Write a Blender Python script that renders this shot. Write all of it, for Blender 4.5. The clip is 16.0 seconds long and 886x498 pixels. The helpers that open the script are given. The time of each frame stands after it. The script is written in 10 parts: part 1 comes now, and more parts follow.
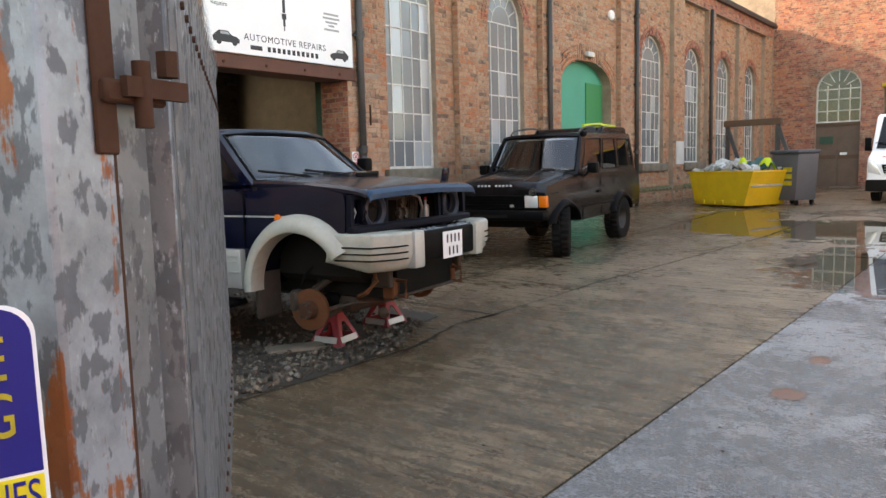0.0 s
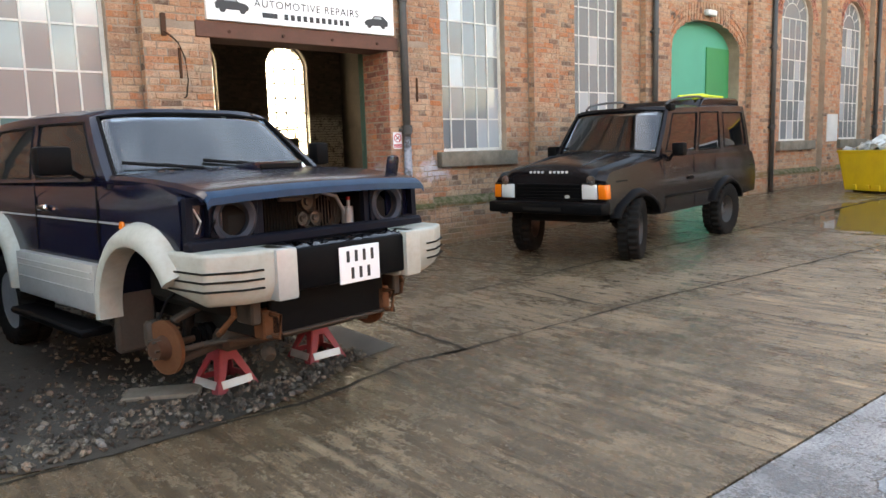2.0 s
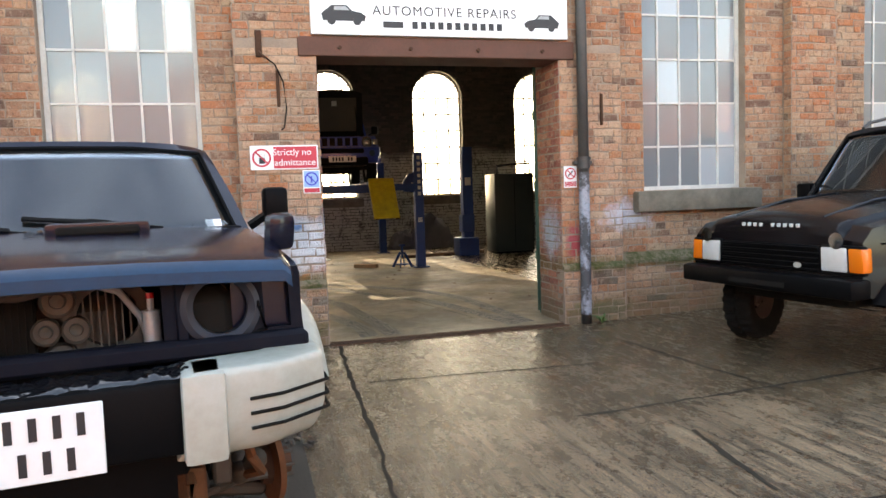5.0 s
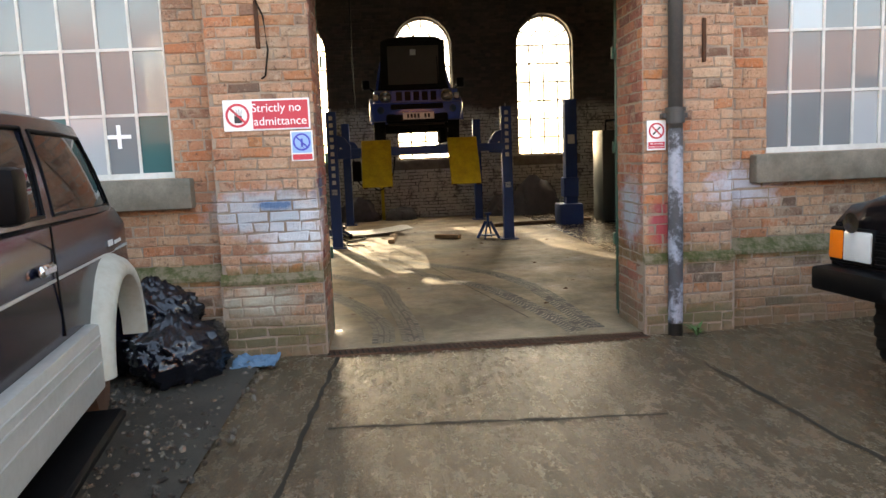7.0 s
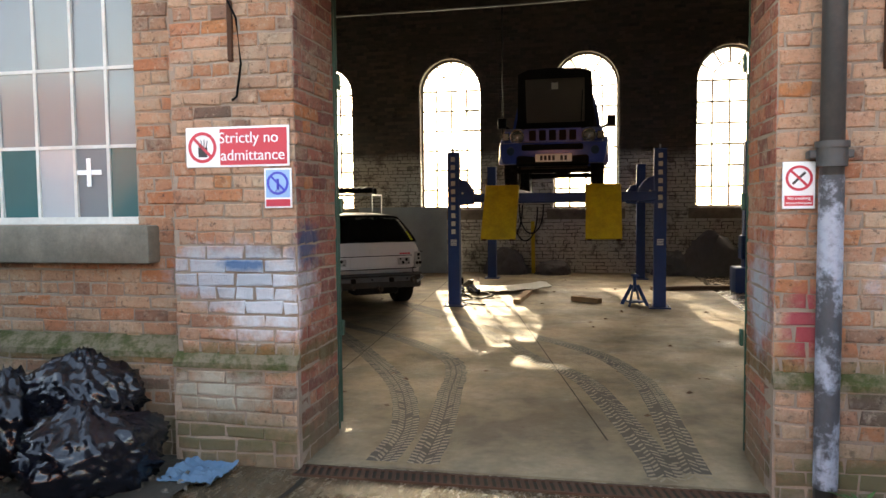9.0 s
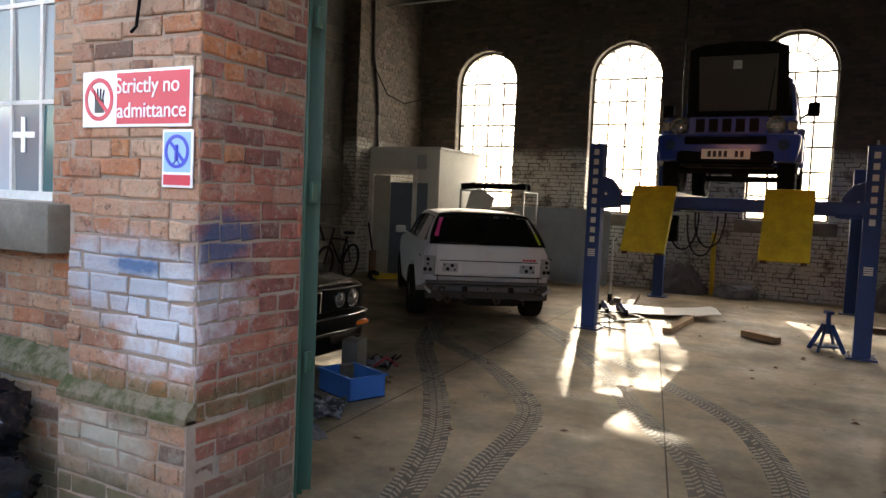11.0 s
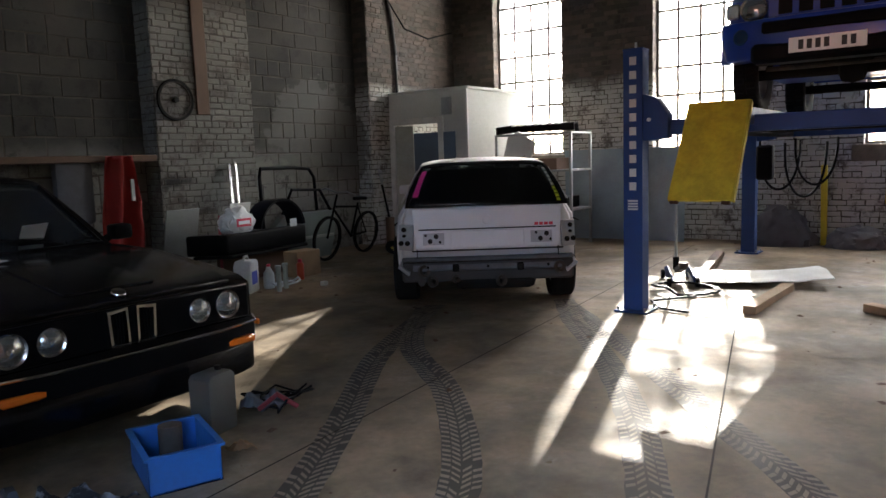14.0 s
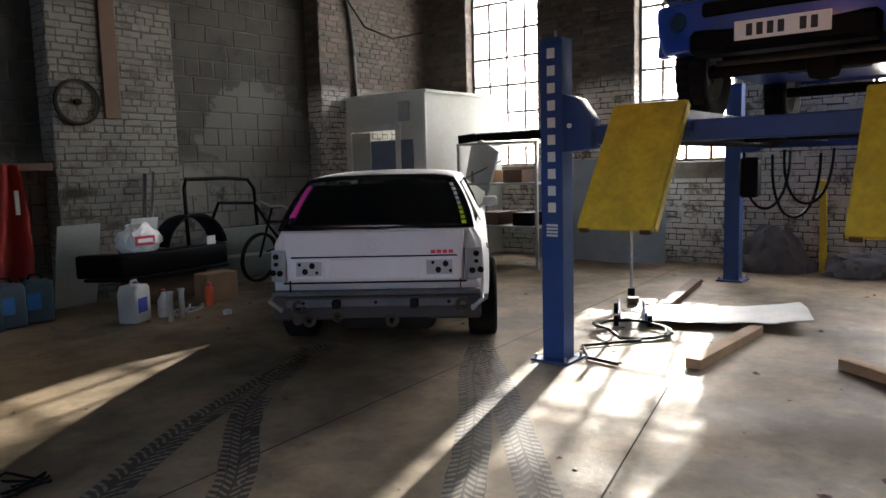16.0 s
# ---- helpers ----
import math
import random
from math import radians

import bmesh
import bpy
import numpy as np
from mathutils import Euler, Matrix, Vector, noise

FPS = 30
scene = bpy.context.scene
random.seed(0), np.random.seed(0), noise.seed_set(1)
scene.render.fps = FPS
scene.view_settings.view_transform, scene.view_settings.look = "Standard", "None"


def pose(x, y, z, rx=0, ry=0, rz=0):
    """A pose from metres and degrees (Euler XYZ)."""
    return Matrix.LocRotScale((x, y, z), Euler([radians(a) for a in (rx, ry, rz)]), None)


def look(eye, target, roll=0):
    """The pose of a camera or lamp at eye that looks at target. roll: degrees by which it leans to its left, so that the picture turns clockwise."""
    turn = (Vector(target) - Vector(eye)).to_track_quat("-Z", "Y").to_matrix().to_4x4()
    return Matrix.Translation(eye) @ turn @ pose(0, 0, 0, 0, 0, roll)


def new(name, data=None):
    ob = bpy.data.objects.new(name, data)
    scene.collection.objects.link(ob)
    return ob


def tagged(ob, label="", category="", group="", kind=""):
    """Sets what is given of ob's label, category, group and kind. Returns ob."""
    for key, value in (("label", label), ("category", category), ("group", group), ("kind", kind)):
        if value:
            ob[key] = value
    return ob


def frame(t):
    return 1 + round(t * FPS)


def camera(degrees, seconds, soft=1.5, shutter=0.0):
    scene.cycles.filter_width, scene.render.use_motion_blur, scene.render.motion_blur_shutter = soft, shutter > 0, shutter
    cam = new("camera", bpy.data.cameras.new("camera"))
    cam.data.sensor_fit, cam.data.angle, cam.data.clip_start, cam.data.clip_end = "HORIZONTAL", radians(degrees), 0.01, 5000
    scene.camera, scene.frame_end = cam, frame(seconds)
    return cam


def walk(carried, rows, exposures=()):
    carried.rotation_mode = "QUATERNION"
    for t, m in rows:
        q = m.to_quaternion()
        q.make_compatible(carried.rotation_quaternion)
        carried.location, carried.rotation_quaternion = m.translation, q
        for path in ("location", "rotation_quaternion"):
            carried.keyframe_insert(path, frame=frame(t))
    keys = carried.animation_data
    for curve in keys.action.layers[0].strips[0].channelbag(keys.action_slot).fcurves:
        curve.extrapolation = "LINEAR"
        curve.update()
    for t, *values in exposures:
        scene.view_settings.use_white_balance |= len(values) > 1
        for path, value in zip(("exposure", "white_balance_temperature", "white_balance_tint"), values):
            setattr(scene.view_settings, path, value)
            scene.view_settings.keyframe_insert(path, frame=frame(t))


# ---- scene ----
cam = camera(62.8, 16.0)
METRES, EYE, TILT, LEAN, TURN = 15.667, 1.365, 0.0, 0.0, 38.9
ROWS = [
    (0.0, 0.0, 0.0, 0.0, -0.16, -6.23, 1.46),
    (0.5, 0.0219, 0.0234, 0.002, -1.63, -6.8, 1.29),
    (1.0, 0.0439, 0.0512, -0.0005, -3.55, -6.06, 3.23),
    (1.5, 0.064, 0.0811, -0.0009, 10.36, -6.42, 1.75),
    (2.0, 0.0875, 0.1121, 0.0021, 11.79, -7.63, 1.8),
    (2.5, 0.1038, 0.1402, 0.0016, 21.16, -6.15, -0.56),
    (3.0, 0.1227, 0.1671, 0.0006, 26.98, -6.15, 0.53),
    (3.5, 0.1306, 0.1985, 0.005, 27.37, -7.75, 2.12),
    (4.0, 0.1394, 0.2316, 0.0049, 33.41, -6.82, 2.53),
    (4.5, 0.1378, 0.2659, 0.0055, 34.46, -5.19, 0.57),
    (5.0, 0.1333, 0.2988, 0.0043, 35.97, -4.27, 1.99),
    (7.5, 0.0982, 0.4565, 0.0077, 52.09, -6.45, 1.96),
    (8.0, 0.0911, 0.4895, 0.0071, 58.93, -3.92, 0.45),
    (8.5, 0.0786, 0.5195, 0.0064, 62.71, -3.25, -2.24),
    (9.0, 0.0635, 0.5476, 0.0079, 62.67, -3.34, 0.58),
    (11.5, -0.0275, 0.6651, 0.0064, 81.13, -3.22, -2.44),
    (12.0, -0.0501, 0.6838, 0.0034, 81.95, -2.84, -0.71),
    (12.5, -0.0749, 0.6982, 0.0035, 84.4, -5.5, -0.24),
    (13.0, -0.1006, 0.7108, 0.0045, 80.58, -5.63, 0.91),
    (13.5, -0.125, 0.7236, 0.0029, 83.36, -7.22, 1.13),
    (14.0, -0.1444, 0.7419, 0.0025, 86.56, -7.03, 1.92),
    (14.5, -0.1663, 0.7589, 0.0035, 85.45, -5.18, 0.48),
    (15.0, -0.1826, 0.7814, 0.0015, 89.81, -6.55, 0.28),
    (15.5, -0.1991, 0.8013, 0.0022, 91.66, -5.38, -0.41),
    (16.0, -0.2145, 0.8164, 0.0029, 89.06, -6.32, 1.48),
]
EXPOSURES = [(0.0, 2.75, 9400, 10), (0.5, 2.85, 9400, 10), (1.2, 3.2, 9400, 10), (5.0, 3.3, 9000, 10), (9.0, 3.25, 8700, 10), (11.5, 3.42, 7200, 12), (13.0, 3.74, 6400, 12), (16.0, 3.92, 6100, 12)]
walk(cam, [(t, pose(0, 0, EYE, TILT, LEAN, TURN) @ pose(METRES * x, METRES * y, METRES * z, 90 + pitch, roll, yaw)) for t, x, y, z, yaw, pitch, roll in ROWS], EXPOSURES)

# ---- light ----
SUN_ELEVATION, SUN_HEADING = 24.6, 15.2   # the light travels along this heading (degrees from +x), downwards
world = bpy.data.worlds.new("sky")
scene.world = world
world.use_nodes = True
sky = world.node_tree.nodes.new("ShaderNodeTexSky")
sky.sky_type = "NISHITA"
sky.sun_disc = False
sky.sun_elevation = radians(SUN_ELEVATION)
sky.sun_rotation = radians(254)
sky.dust_density = 1.6
# broken cloud over the whole sky
wt = world.node_tree
cloud = wt.nodes.new("ShaderNodeTexNoise")
cloud.inputs["Scale"].default_value, cloud.inputs["Detail"].default_value, cloud.inputs["Roughness"].default_value = 3.2, 7.0, 0.62
wt.links.new(wt.nodes.new("ShaderNodeTexCoord").outputs["Generated"], cloud.inputs["Vector"])
cover = wt.nodes.new("ShaderNodeValToRGB")
cover.color_ramp.elements[0].position, cover.color_ramp.elements[1].position = 0.42, 0.62
cover.color_ramp.elements[0].color, cover.color_ramp.elements[1].color = (0.62, 0.64, 0.70, 1), (1.45, 1.40, 1.34, 1)
wt.links.new(cloud.outputs["Fac"], cover.inputs[0])
both = wt.nodes.new("ShaderNodeMix")
both.data_type, both.blend_type = "RGBA", "MULTIPLY"
both.inputs[0].default_value = 1.0
wt.links.new(sky.outputs[0], both.inputs[6])
wt.links.new(cover.outputs[0], both.inputs[7])
wt.links.new(both.outputs[2], wt.nodes["Background"].inputs[0])
world.node_tree.nodes["Background"].inputs[1].default_value = 0.15
sun = new("sun", bpy.data.lights.new("sun", "SUN"))
sun.data.energy, sun.data.angle, sun.data.color = 1.45, radians(0.6), (1.0, 0.93, 0.82)
h, e = radians(SUN_HEADING), radians(SUN_ELEVATION)
sun.matrix_world = look((0, 0, 0), (math.cos(h) * math.cos(e), math.sin(h) * math.cos(e), -math.sin(e)))

for y in (1.17, 4.17, 7.17, 10.15, 13.1):
    # the bright sky in each back window's opening
    lamp = new("window_light", bpy.data.lights.new("window_light", "AREA"))
    lamp.data.shape, lamp.data.size, lamp.data.size_y = "RECTANGLE", 1.3, 3.1
    lamp.data.energy, lamp.data.color = 15.0, (1.0, 0.97, 0.93)
    lamp.matrix_world = look((-21.12, y, 2.95), (0.0, y, 2.95))


# ---- materials ----
def nodes(name):
    m = bpy.data.materials.new(name)
    m.use_nodes = True
    t = m.node_tree
    return m, t, t.nodes["Principled BSDF"]


def add(t, kind, **values):
    n = t.nodes.new("ShaderNode" + kind)
    for key, v in values.items():
        n.inputs[key.replace("_", " ")].default_value = v
    return n


def ramp(t, source, stops):
    r = t.nodes.new("ShaderNodeValToRGB")
    while len(r.color_ramp.elements) < len(stops):
        r.color_ramp.elements.new(0.5)
    for el, (p, c) in zip(r.color_ramp.elements, stops):
        el.position = p
        el.color = (*c, 1) if len(c) == 3 else c
    t.links.new(source, r.inputs[0])
    return r.outputs[0]


def grey(v):
    return (v, v, v)


def mixed(t, fac, a, b, mode="MIX"):
    n = t.nodes.new("ShaderNodeMix")
    n.data_type, n.blend_type = "RGBA", mode
    for s, v in ((n.inputs[0], fac), (n.inputs[6], a), (n.inputs[7], b)):
        if isinstance(v, (int, float)):
            s.default_value = v
        elif isinstance(v, tuple):
            s.default_value = (*v, 1)
        else:
            t.links.new(v, s)
    return n.outputs[2]


def math_node(t, op, a, b=0.0, clamp=False):
    n = t.nodes.new("ShaderNodeMath")
    n.operation, n.use_clamp = op, clamp
    for s, v in ((n.inputs[0], a), (n.inputs[1], b)):
        if isinstance(v, (int, float)):
            s.default_value = v
        else:
            t.links.new(v, s)
    return n.outputs[0]


def noise_of(t, scale, detail=5.0, rough=0.6, vector=None, stretch=None):
    n = add(t, "TexNoise", Scale=scale, Detail=detail, Roughness=rough)
    if vector is None:
        vector = t.nodes.new("ShaderNodeNewGeometry").outputs["Position"]
    if stretch:
        mp = t.nodes.new("ShaderNodeMapping")
        mp.inputs["Scale"].default_value = stretch
        t.links.new(vector, mp.inputs[0])
        vector = mp.outputs[0]
    t.links.new(vector, n.inputs["Vector"])
    return n.outputs["Fac"]


def local(t):
    return t.nodes.new("ShaderNodeTexCoord").outputs["Object"]


def bump(t, bsdf, height, strength=0.3, distance=0.01):
    b = add(t, "Bump", Strength=strength, Distance=distance)
    t.links.new(height, b.inputs["Height"])
    t.links.new(b.outputs[0], bsdf.inputs["Normal"])


def blob(t, centre, size, edge=0.35, seed=3.0):
    """A soft-edged patch round a place, with a ragged outline."""
    p = t.nodes.new("ShaderNodeNewGeometry").outputs["Position"]
    mp = t.nodes.new("ShaderNodeMapping")
    mp.vector_type = "TEXTURE"
    mp.inputs["Location"].default_value = centre
    mp.inputs["Scale"].default_value = size
    t.links.new(p, mp.inputs[0])
    ln = t.nodes.new("ShaderNodeVectorMath")
    ln.operation = "LENGTH"
    t.links.new(mp.outputs[0], ln.inputs[0])
    n = noise_of(t, seed * 2.5, 6, 0.7)
    d = math_node(t, "ADD", ln.outputs["Value"], math_node(t, "MULTIPLY", math_node(t, "SUBTRACT", n, 0.5), 1.6))
    return ramp(t, d, [(1.0 - edge, grey(1.0)), (1.0, grey(0.0))])


def plain(name, colour, rough=0.5, metal=0.0, dirt=0.25, scale=3.0, fine=40.0, relief=0.0, spec=0.5, dirt_colour=(0.06, 0.05, 0.04), coat=0.0):
    """A paint, metal, plastic or cloth: one colour with grime in two sizes."""
    m, t, b = nodes(name)
    v = local(t)
    big = ramp(t, noise_of(t, scale, 4, 0.6, v), [(0.35, grey(0)), (0.75, grey(1))])
    small = ramp(t, noise_of(t, fine, 4, 0.6, v), [(0.4, grey(0)), (0.8, grey(1))])
    f = math_node(t, "MULTIPLY", math_node(t, "ADD", math_node(t, "MULTIPLY", big, 0.7), math_node(t, "MULTIPLY", small, 0.4)), dirt, True)
    t.links.new(mixed(t, f, colour, dirt_colour), b.inputs["Base Color"])
    t.links.new(math_node(t, "ADD", rough, math_node(t, "MULTIPLY", f, 0.5), True), b.inputs["Roughness"])
    b.inputs["Metallic"].default_value = metal
    b.inputs["Specular IOR Level"].default_value = spec
    b.inputs["Coat Weight"].default_value = coat
    b.inputs["Coat Roughness"].default_value = 0.06
    if relief:
        bump(t, b, noise_of(t, fine, 5, 0.6, v), relief, 0.004)
    return m


BRICK_STOPS = [(0.0, (0.055, 0.04, 0.035)), (0.07, (0.19, 0.10, 0.07)), (0.16, (0.40, 0.19, 0.11)), (0.45, (0.47, 0.255, 0.15)), (0.70, (0.49, 0.305, 0.19)), (0.86, (0.44, 0.15, 0.07)), (1.0, (0.50, 0.155, 0.05))]
RED_STOPS = [(0.0, (0.10, 0.04, 0.04)), (0.2, (0.23, 0.07, 0.055)), (0.5, (0.37, 0.105, 0.07)), (0.8, (0.44, 0.15, 0.09)), (0.93, (0.44, 0.21, 0.14)), (1.0, (0.54, 0.18, 0.055))]


BUFF_STOPS = [(0.0, (0.06, 0.045, 0.04)), (0.06, (0.22, 0.12, 0.08)), (0.18, (0.48, 0.24, 0.145)), (0.5, (0.54, 0.32, 0.205)), (0.75, (0.56, 0.38, 0.25)), (0.86, (0.46, 0.17, 0.08)), (1.0, (0.48, 0.18, 0.06))]


def brick_material(name, single, stops, paint=True, soot=0.5, warm=(0.42, 0.165, 0.095), dull=(0.40, 0.27, 0.18)):
    m, t, b = nodes(name)
    if single:
        r = t.nodes.new("ShaderNodeObjectInfo").outputs["Random"]
    else:
        r = t.nodes.new("ShaderNodeNewGeometry").outputs["Random Per Island"]
    colour = ramp(t, r, stops)
    # whole areas of the wall share a tone: pinker, browner or greyer
    drift = ramp(t, noise_of(t, 0.7, 6, 0.68), [(0.36, warm), (0.50, tuple((a + b) / 2 for a, b in zip(warm, dull))), (0.62, dull)])
    colour = mixed(t, 0.22, colour, drift)
    grain = noise_of(t, 45, 6, 0.7)
    stain = noise_of(t, 1.1, 5, 0.65)
    colour = mixed(t, ramp(t, grain, [(0.45, grey(0)), (0.8, grey(0.5))]), colour, (0.13, 0.09, 0.06))
    colour = mixed(t, ramp(t, stain, [(0.5, grey(0)), (0.72, grey(soot))]), colour, (0.10, 0.075, 0.055))
    pale = noise_of(t, 2.3, 6, 0.75)
    colour = mixed(t, ramp(t, pale, [(0.52, grey(0)), (0.70, grey(0.45))]), colour, (0.48, 0.39, 0.27))
    if paint:
        colour = mixed(t, ramp(t, noise_of(t, 0.45, 5, 0.6), [(0.54, grey(0)), (0.66, grey(0.55))]), colour, (0.37, 0.135, 0.065))
    colour = mixed(t, ramp(t, noise_of(t, 14, 6, 0.75), [(0.55, grey(0)), (0.66, grey(0.5))]), colour, (0.47, 0.38, 0.28))
    # old mortar smeared over the faces, and sharp dark pits
    colour = mixed(t, ramp(t, noise_of(t, 4.5, 9, 0.8), [(0.54, grey(0)), (0.60, grey(0.4))]), colour, (0.43, 0.33, 0.24))
    colour = mixed(t, ramp(t, noise_of(t, 26, 7, 0.8), [(0.36, grey(0.8)), (0.44, grey(0.0))]), colour, (0.07, 0.045, 0.035))
    colour = mixed(t, ramp(t, noise_of(t, 21, 7, 0.8), [(0.57, grey(0.0)), (0.65, grey(0.45))]), colour, (0.60, 0.42, 0.30))
    colour = mixed(t, ramp(t, noise_of(t, 10, 6, 0.75, None, (1, 1, 1.7)), [(0.33, grey(0.65)), (0.43, grey(0.0))]), colour, (0.11, 0.06, 0.04))
    if paint:
        for centre, size, c, seed in (((-8.45, 5.47, 0.98), (0.4, 0.36, 0.32), (0.66, 0.68, 0.70), 3.0),
                                      ((-8.42, 5.2, 0.42), (0.4, 0.42, 0.17), (0.50, 0.47, 0.37), 3.0),
                                      ((-8.42, 5.25, 0.16), (0.4, 0.7, 0.13), (0.10, 0.11, 0.03), 4.0),
                                      ((-8.42, 8.6, 0.14), (0.4, 0.6, 0.13), (0.10, 0.11, 0.03), 4.0),
                                      ((-8.45, 5.25, 1.12), (0.4, 0.55, 0.22), (0.42, 0.44, 0.47), 2.0),
                                      ((-8.45, 5.33, 1.17), (0.4, 0.20, 0.05), (0.05, 0.13, 0.26), 3.5),
                                      ((-8.62, 5.67, 1.28), (0.22, 0.1, 0.16), (0.05, 0.08, 0.15), 3.5),
                                      ((-8.45, 8.33, 0.88), (0.3, 0.13, 0.22), (0.38, 0.05, 0.07), 4.0),
                                      ((-8.75, 8.2, 1.0), (0.3, 0.06, 0.4), (0.36, 0.40, 0.45), 3.0),
                                      ((-8.5, 9.05, 1.15), (0.4, 0.45, 0.20), (0.50, 0.52, 0.58), 3.0)):
            colour = mixed(t, math_node(t, "MULTIPLY", blob(t, centre, size, 0.6, seed), 0.88), colour, c)
        z = t.nodes.new("ShaderNodeSeparateXYZ")
        t.links.new(t.nodes.new("ShaderNodeNewGeometry").outputs["Position"], z.inputs[0])
        low = math_node(t, "ADD", z.outputs[2], math_node(t, "MULTIPLY", noise_of(t, 2.0, 6, 0.7), 0.9))
        colour = mixed(t, ramp(t, low, [(0.55, grey(0.8)), (1.2, grey(0.0))]), colour, (0.15, 0.125, 0.075))
        ledge = math_node(t, "ADD", z.outputs[2], math_node(t, "MULTIPLY", math_node(t, "SUBTRACT", noise_of(t, 5.0, 6, 0.7), 0.5), 0.22))
        colour = mixed(t, ramp(t, ledge, [(0.52, grey(0.0)), (0.58, grey(0.6)), (0.66, grey(0.6)), (0.74, grey(0.0))]), colour, (0.085, 0.085, 0.022))
    t.links.new(colour, b.inputs["Base Color"])
    b.inputs["Roughness"].default_value = 0.86
    b.inputs["Specular IOR Level"].default_value = 0.25
    bump(t, b, noise_of(t, 32, 8, 0.75), 1.0, 0.018)
    return m


def stained(name, a, c, scale=1.5, fine=35, rough=0.85, relief=0.4, lo=0.35, hi=0.7):
    m, t, b = nodes(name)
    colour = mixed(t, ramp(t, noise_of(t, scale, 6, 0.7), [(lo, grey(0)), (hi, grey(1))]), a, c)
    colour = mixed(t, ramp(t, noise_of(t, fine, 5, 0.7), [(0.45, grey(0)), (0.75, grey(0.45))]), colour, tuple(x * 0.45 for x in a))
    t.links.new(colour, b.inputs["Base Color"])
    b.inputs["Roughness"].default_value = rough
    bump(t, b, noise_of(t, fine, 6, 0.7), relief, 0.01)
    return m


def galvanised(name, pale, dull, rust):
    """Weathered zinc: flaky patches, white bloom, fine scratches and, where asked, rust running down."""
    m, t, b = nodes(name)
    flakes = ramp(t, noise_of(t, 30, 4, 0.55, None, (1, 1, 0.5)), [(0.52, grey(0)), (0.57, grey(1))])
    colour = mixed(t, math_node(t, "MULTIPLY", flakes, 0.85), pale, dull)
    colour = mixed(t, ramp(t, noise_of(t, 70, 4, 0.7, None, (1, 1, 0.35)), [(0.60, grey(0)), (0.68, grey(0.7))]), colour, (0.42, 0.44, 0.45))
    colour = mixed(t, ramp(t, noise_of(t, 5, 6, 0.7), [(0.45, grey(0)), (0.70, grey(0.6))]), colour, tuple(x * 0.55 for x in dull))
    if rust:
        runs = noise_of(t, 20, 5, 0.65, None, (1, 1, 0.10))
        spots = noise_of(t, 9, 5, 0.7)
        mask = ramp(t, math_node(t, "ADD", math_node(t, "MULTIPLY", runs, 0.6), math_node(t, "MULTIPLY", spots, 0.4)), [(0.535, grey(0)), (0.57, grey(0.95))])
        colour = mixed(t, mask, colour, mixed(t, spots, (0.10, 0.03, 0.012), (0.42, 0.12, 0.022)))
    t.links.new(colour, b.inputs["Base Color"])
    b.inputs["Metallic"].default_value = 0.25
    t.links.new(ramp(t, flakes, [(0.0, grey(0.42)), (1.0, grey(0.62))]), b.inputs["Roughness"])
    bump(t, b, noise_of(t, 45, 5, 0.6), 0.25, 0.004)
    return m


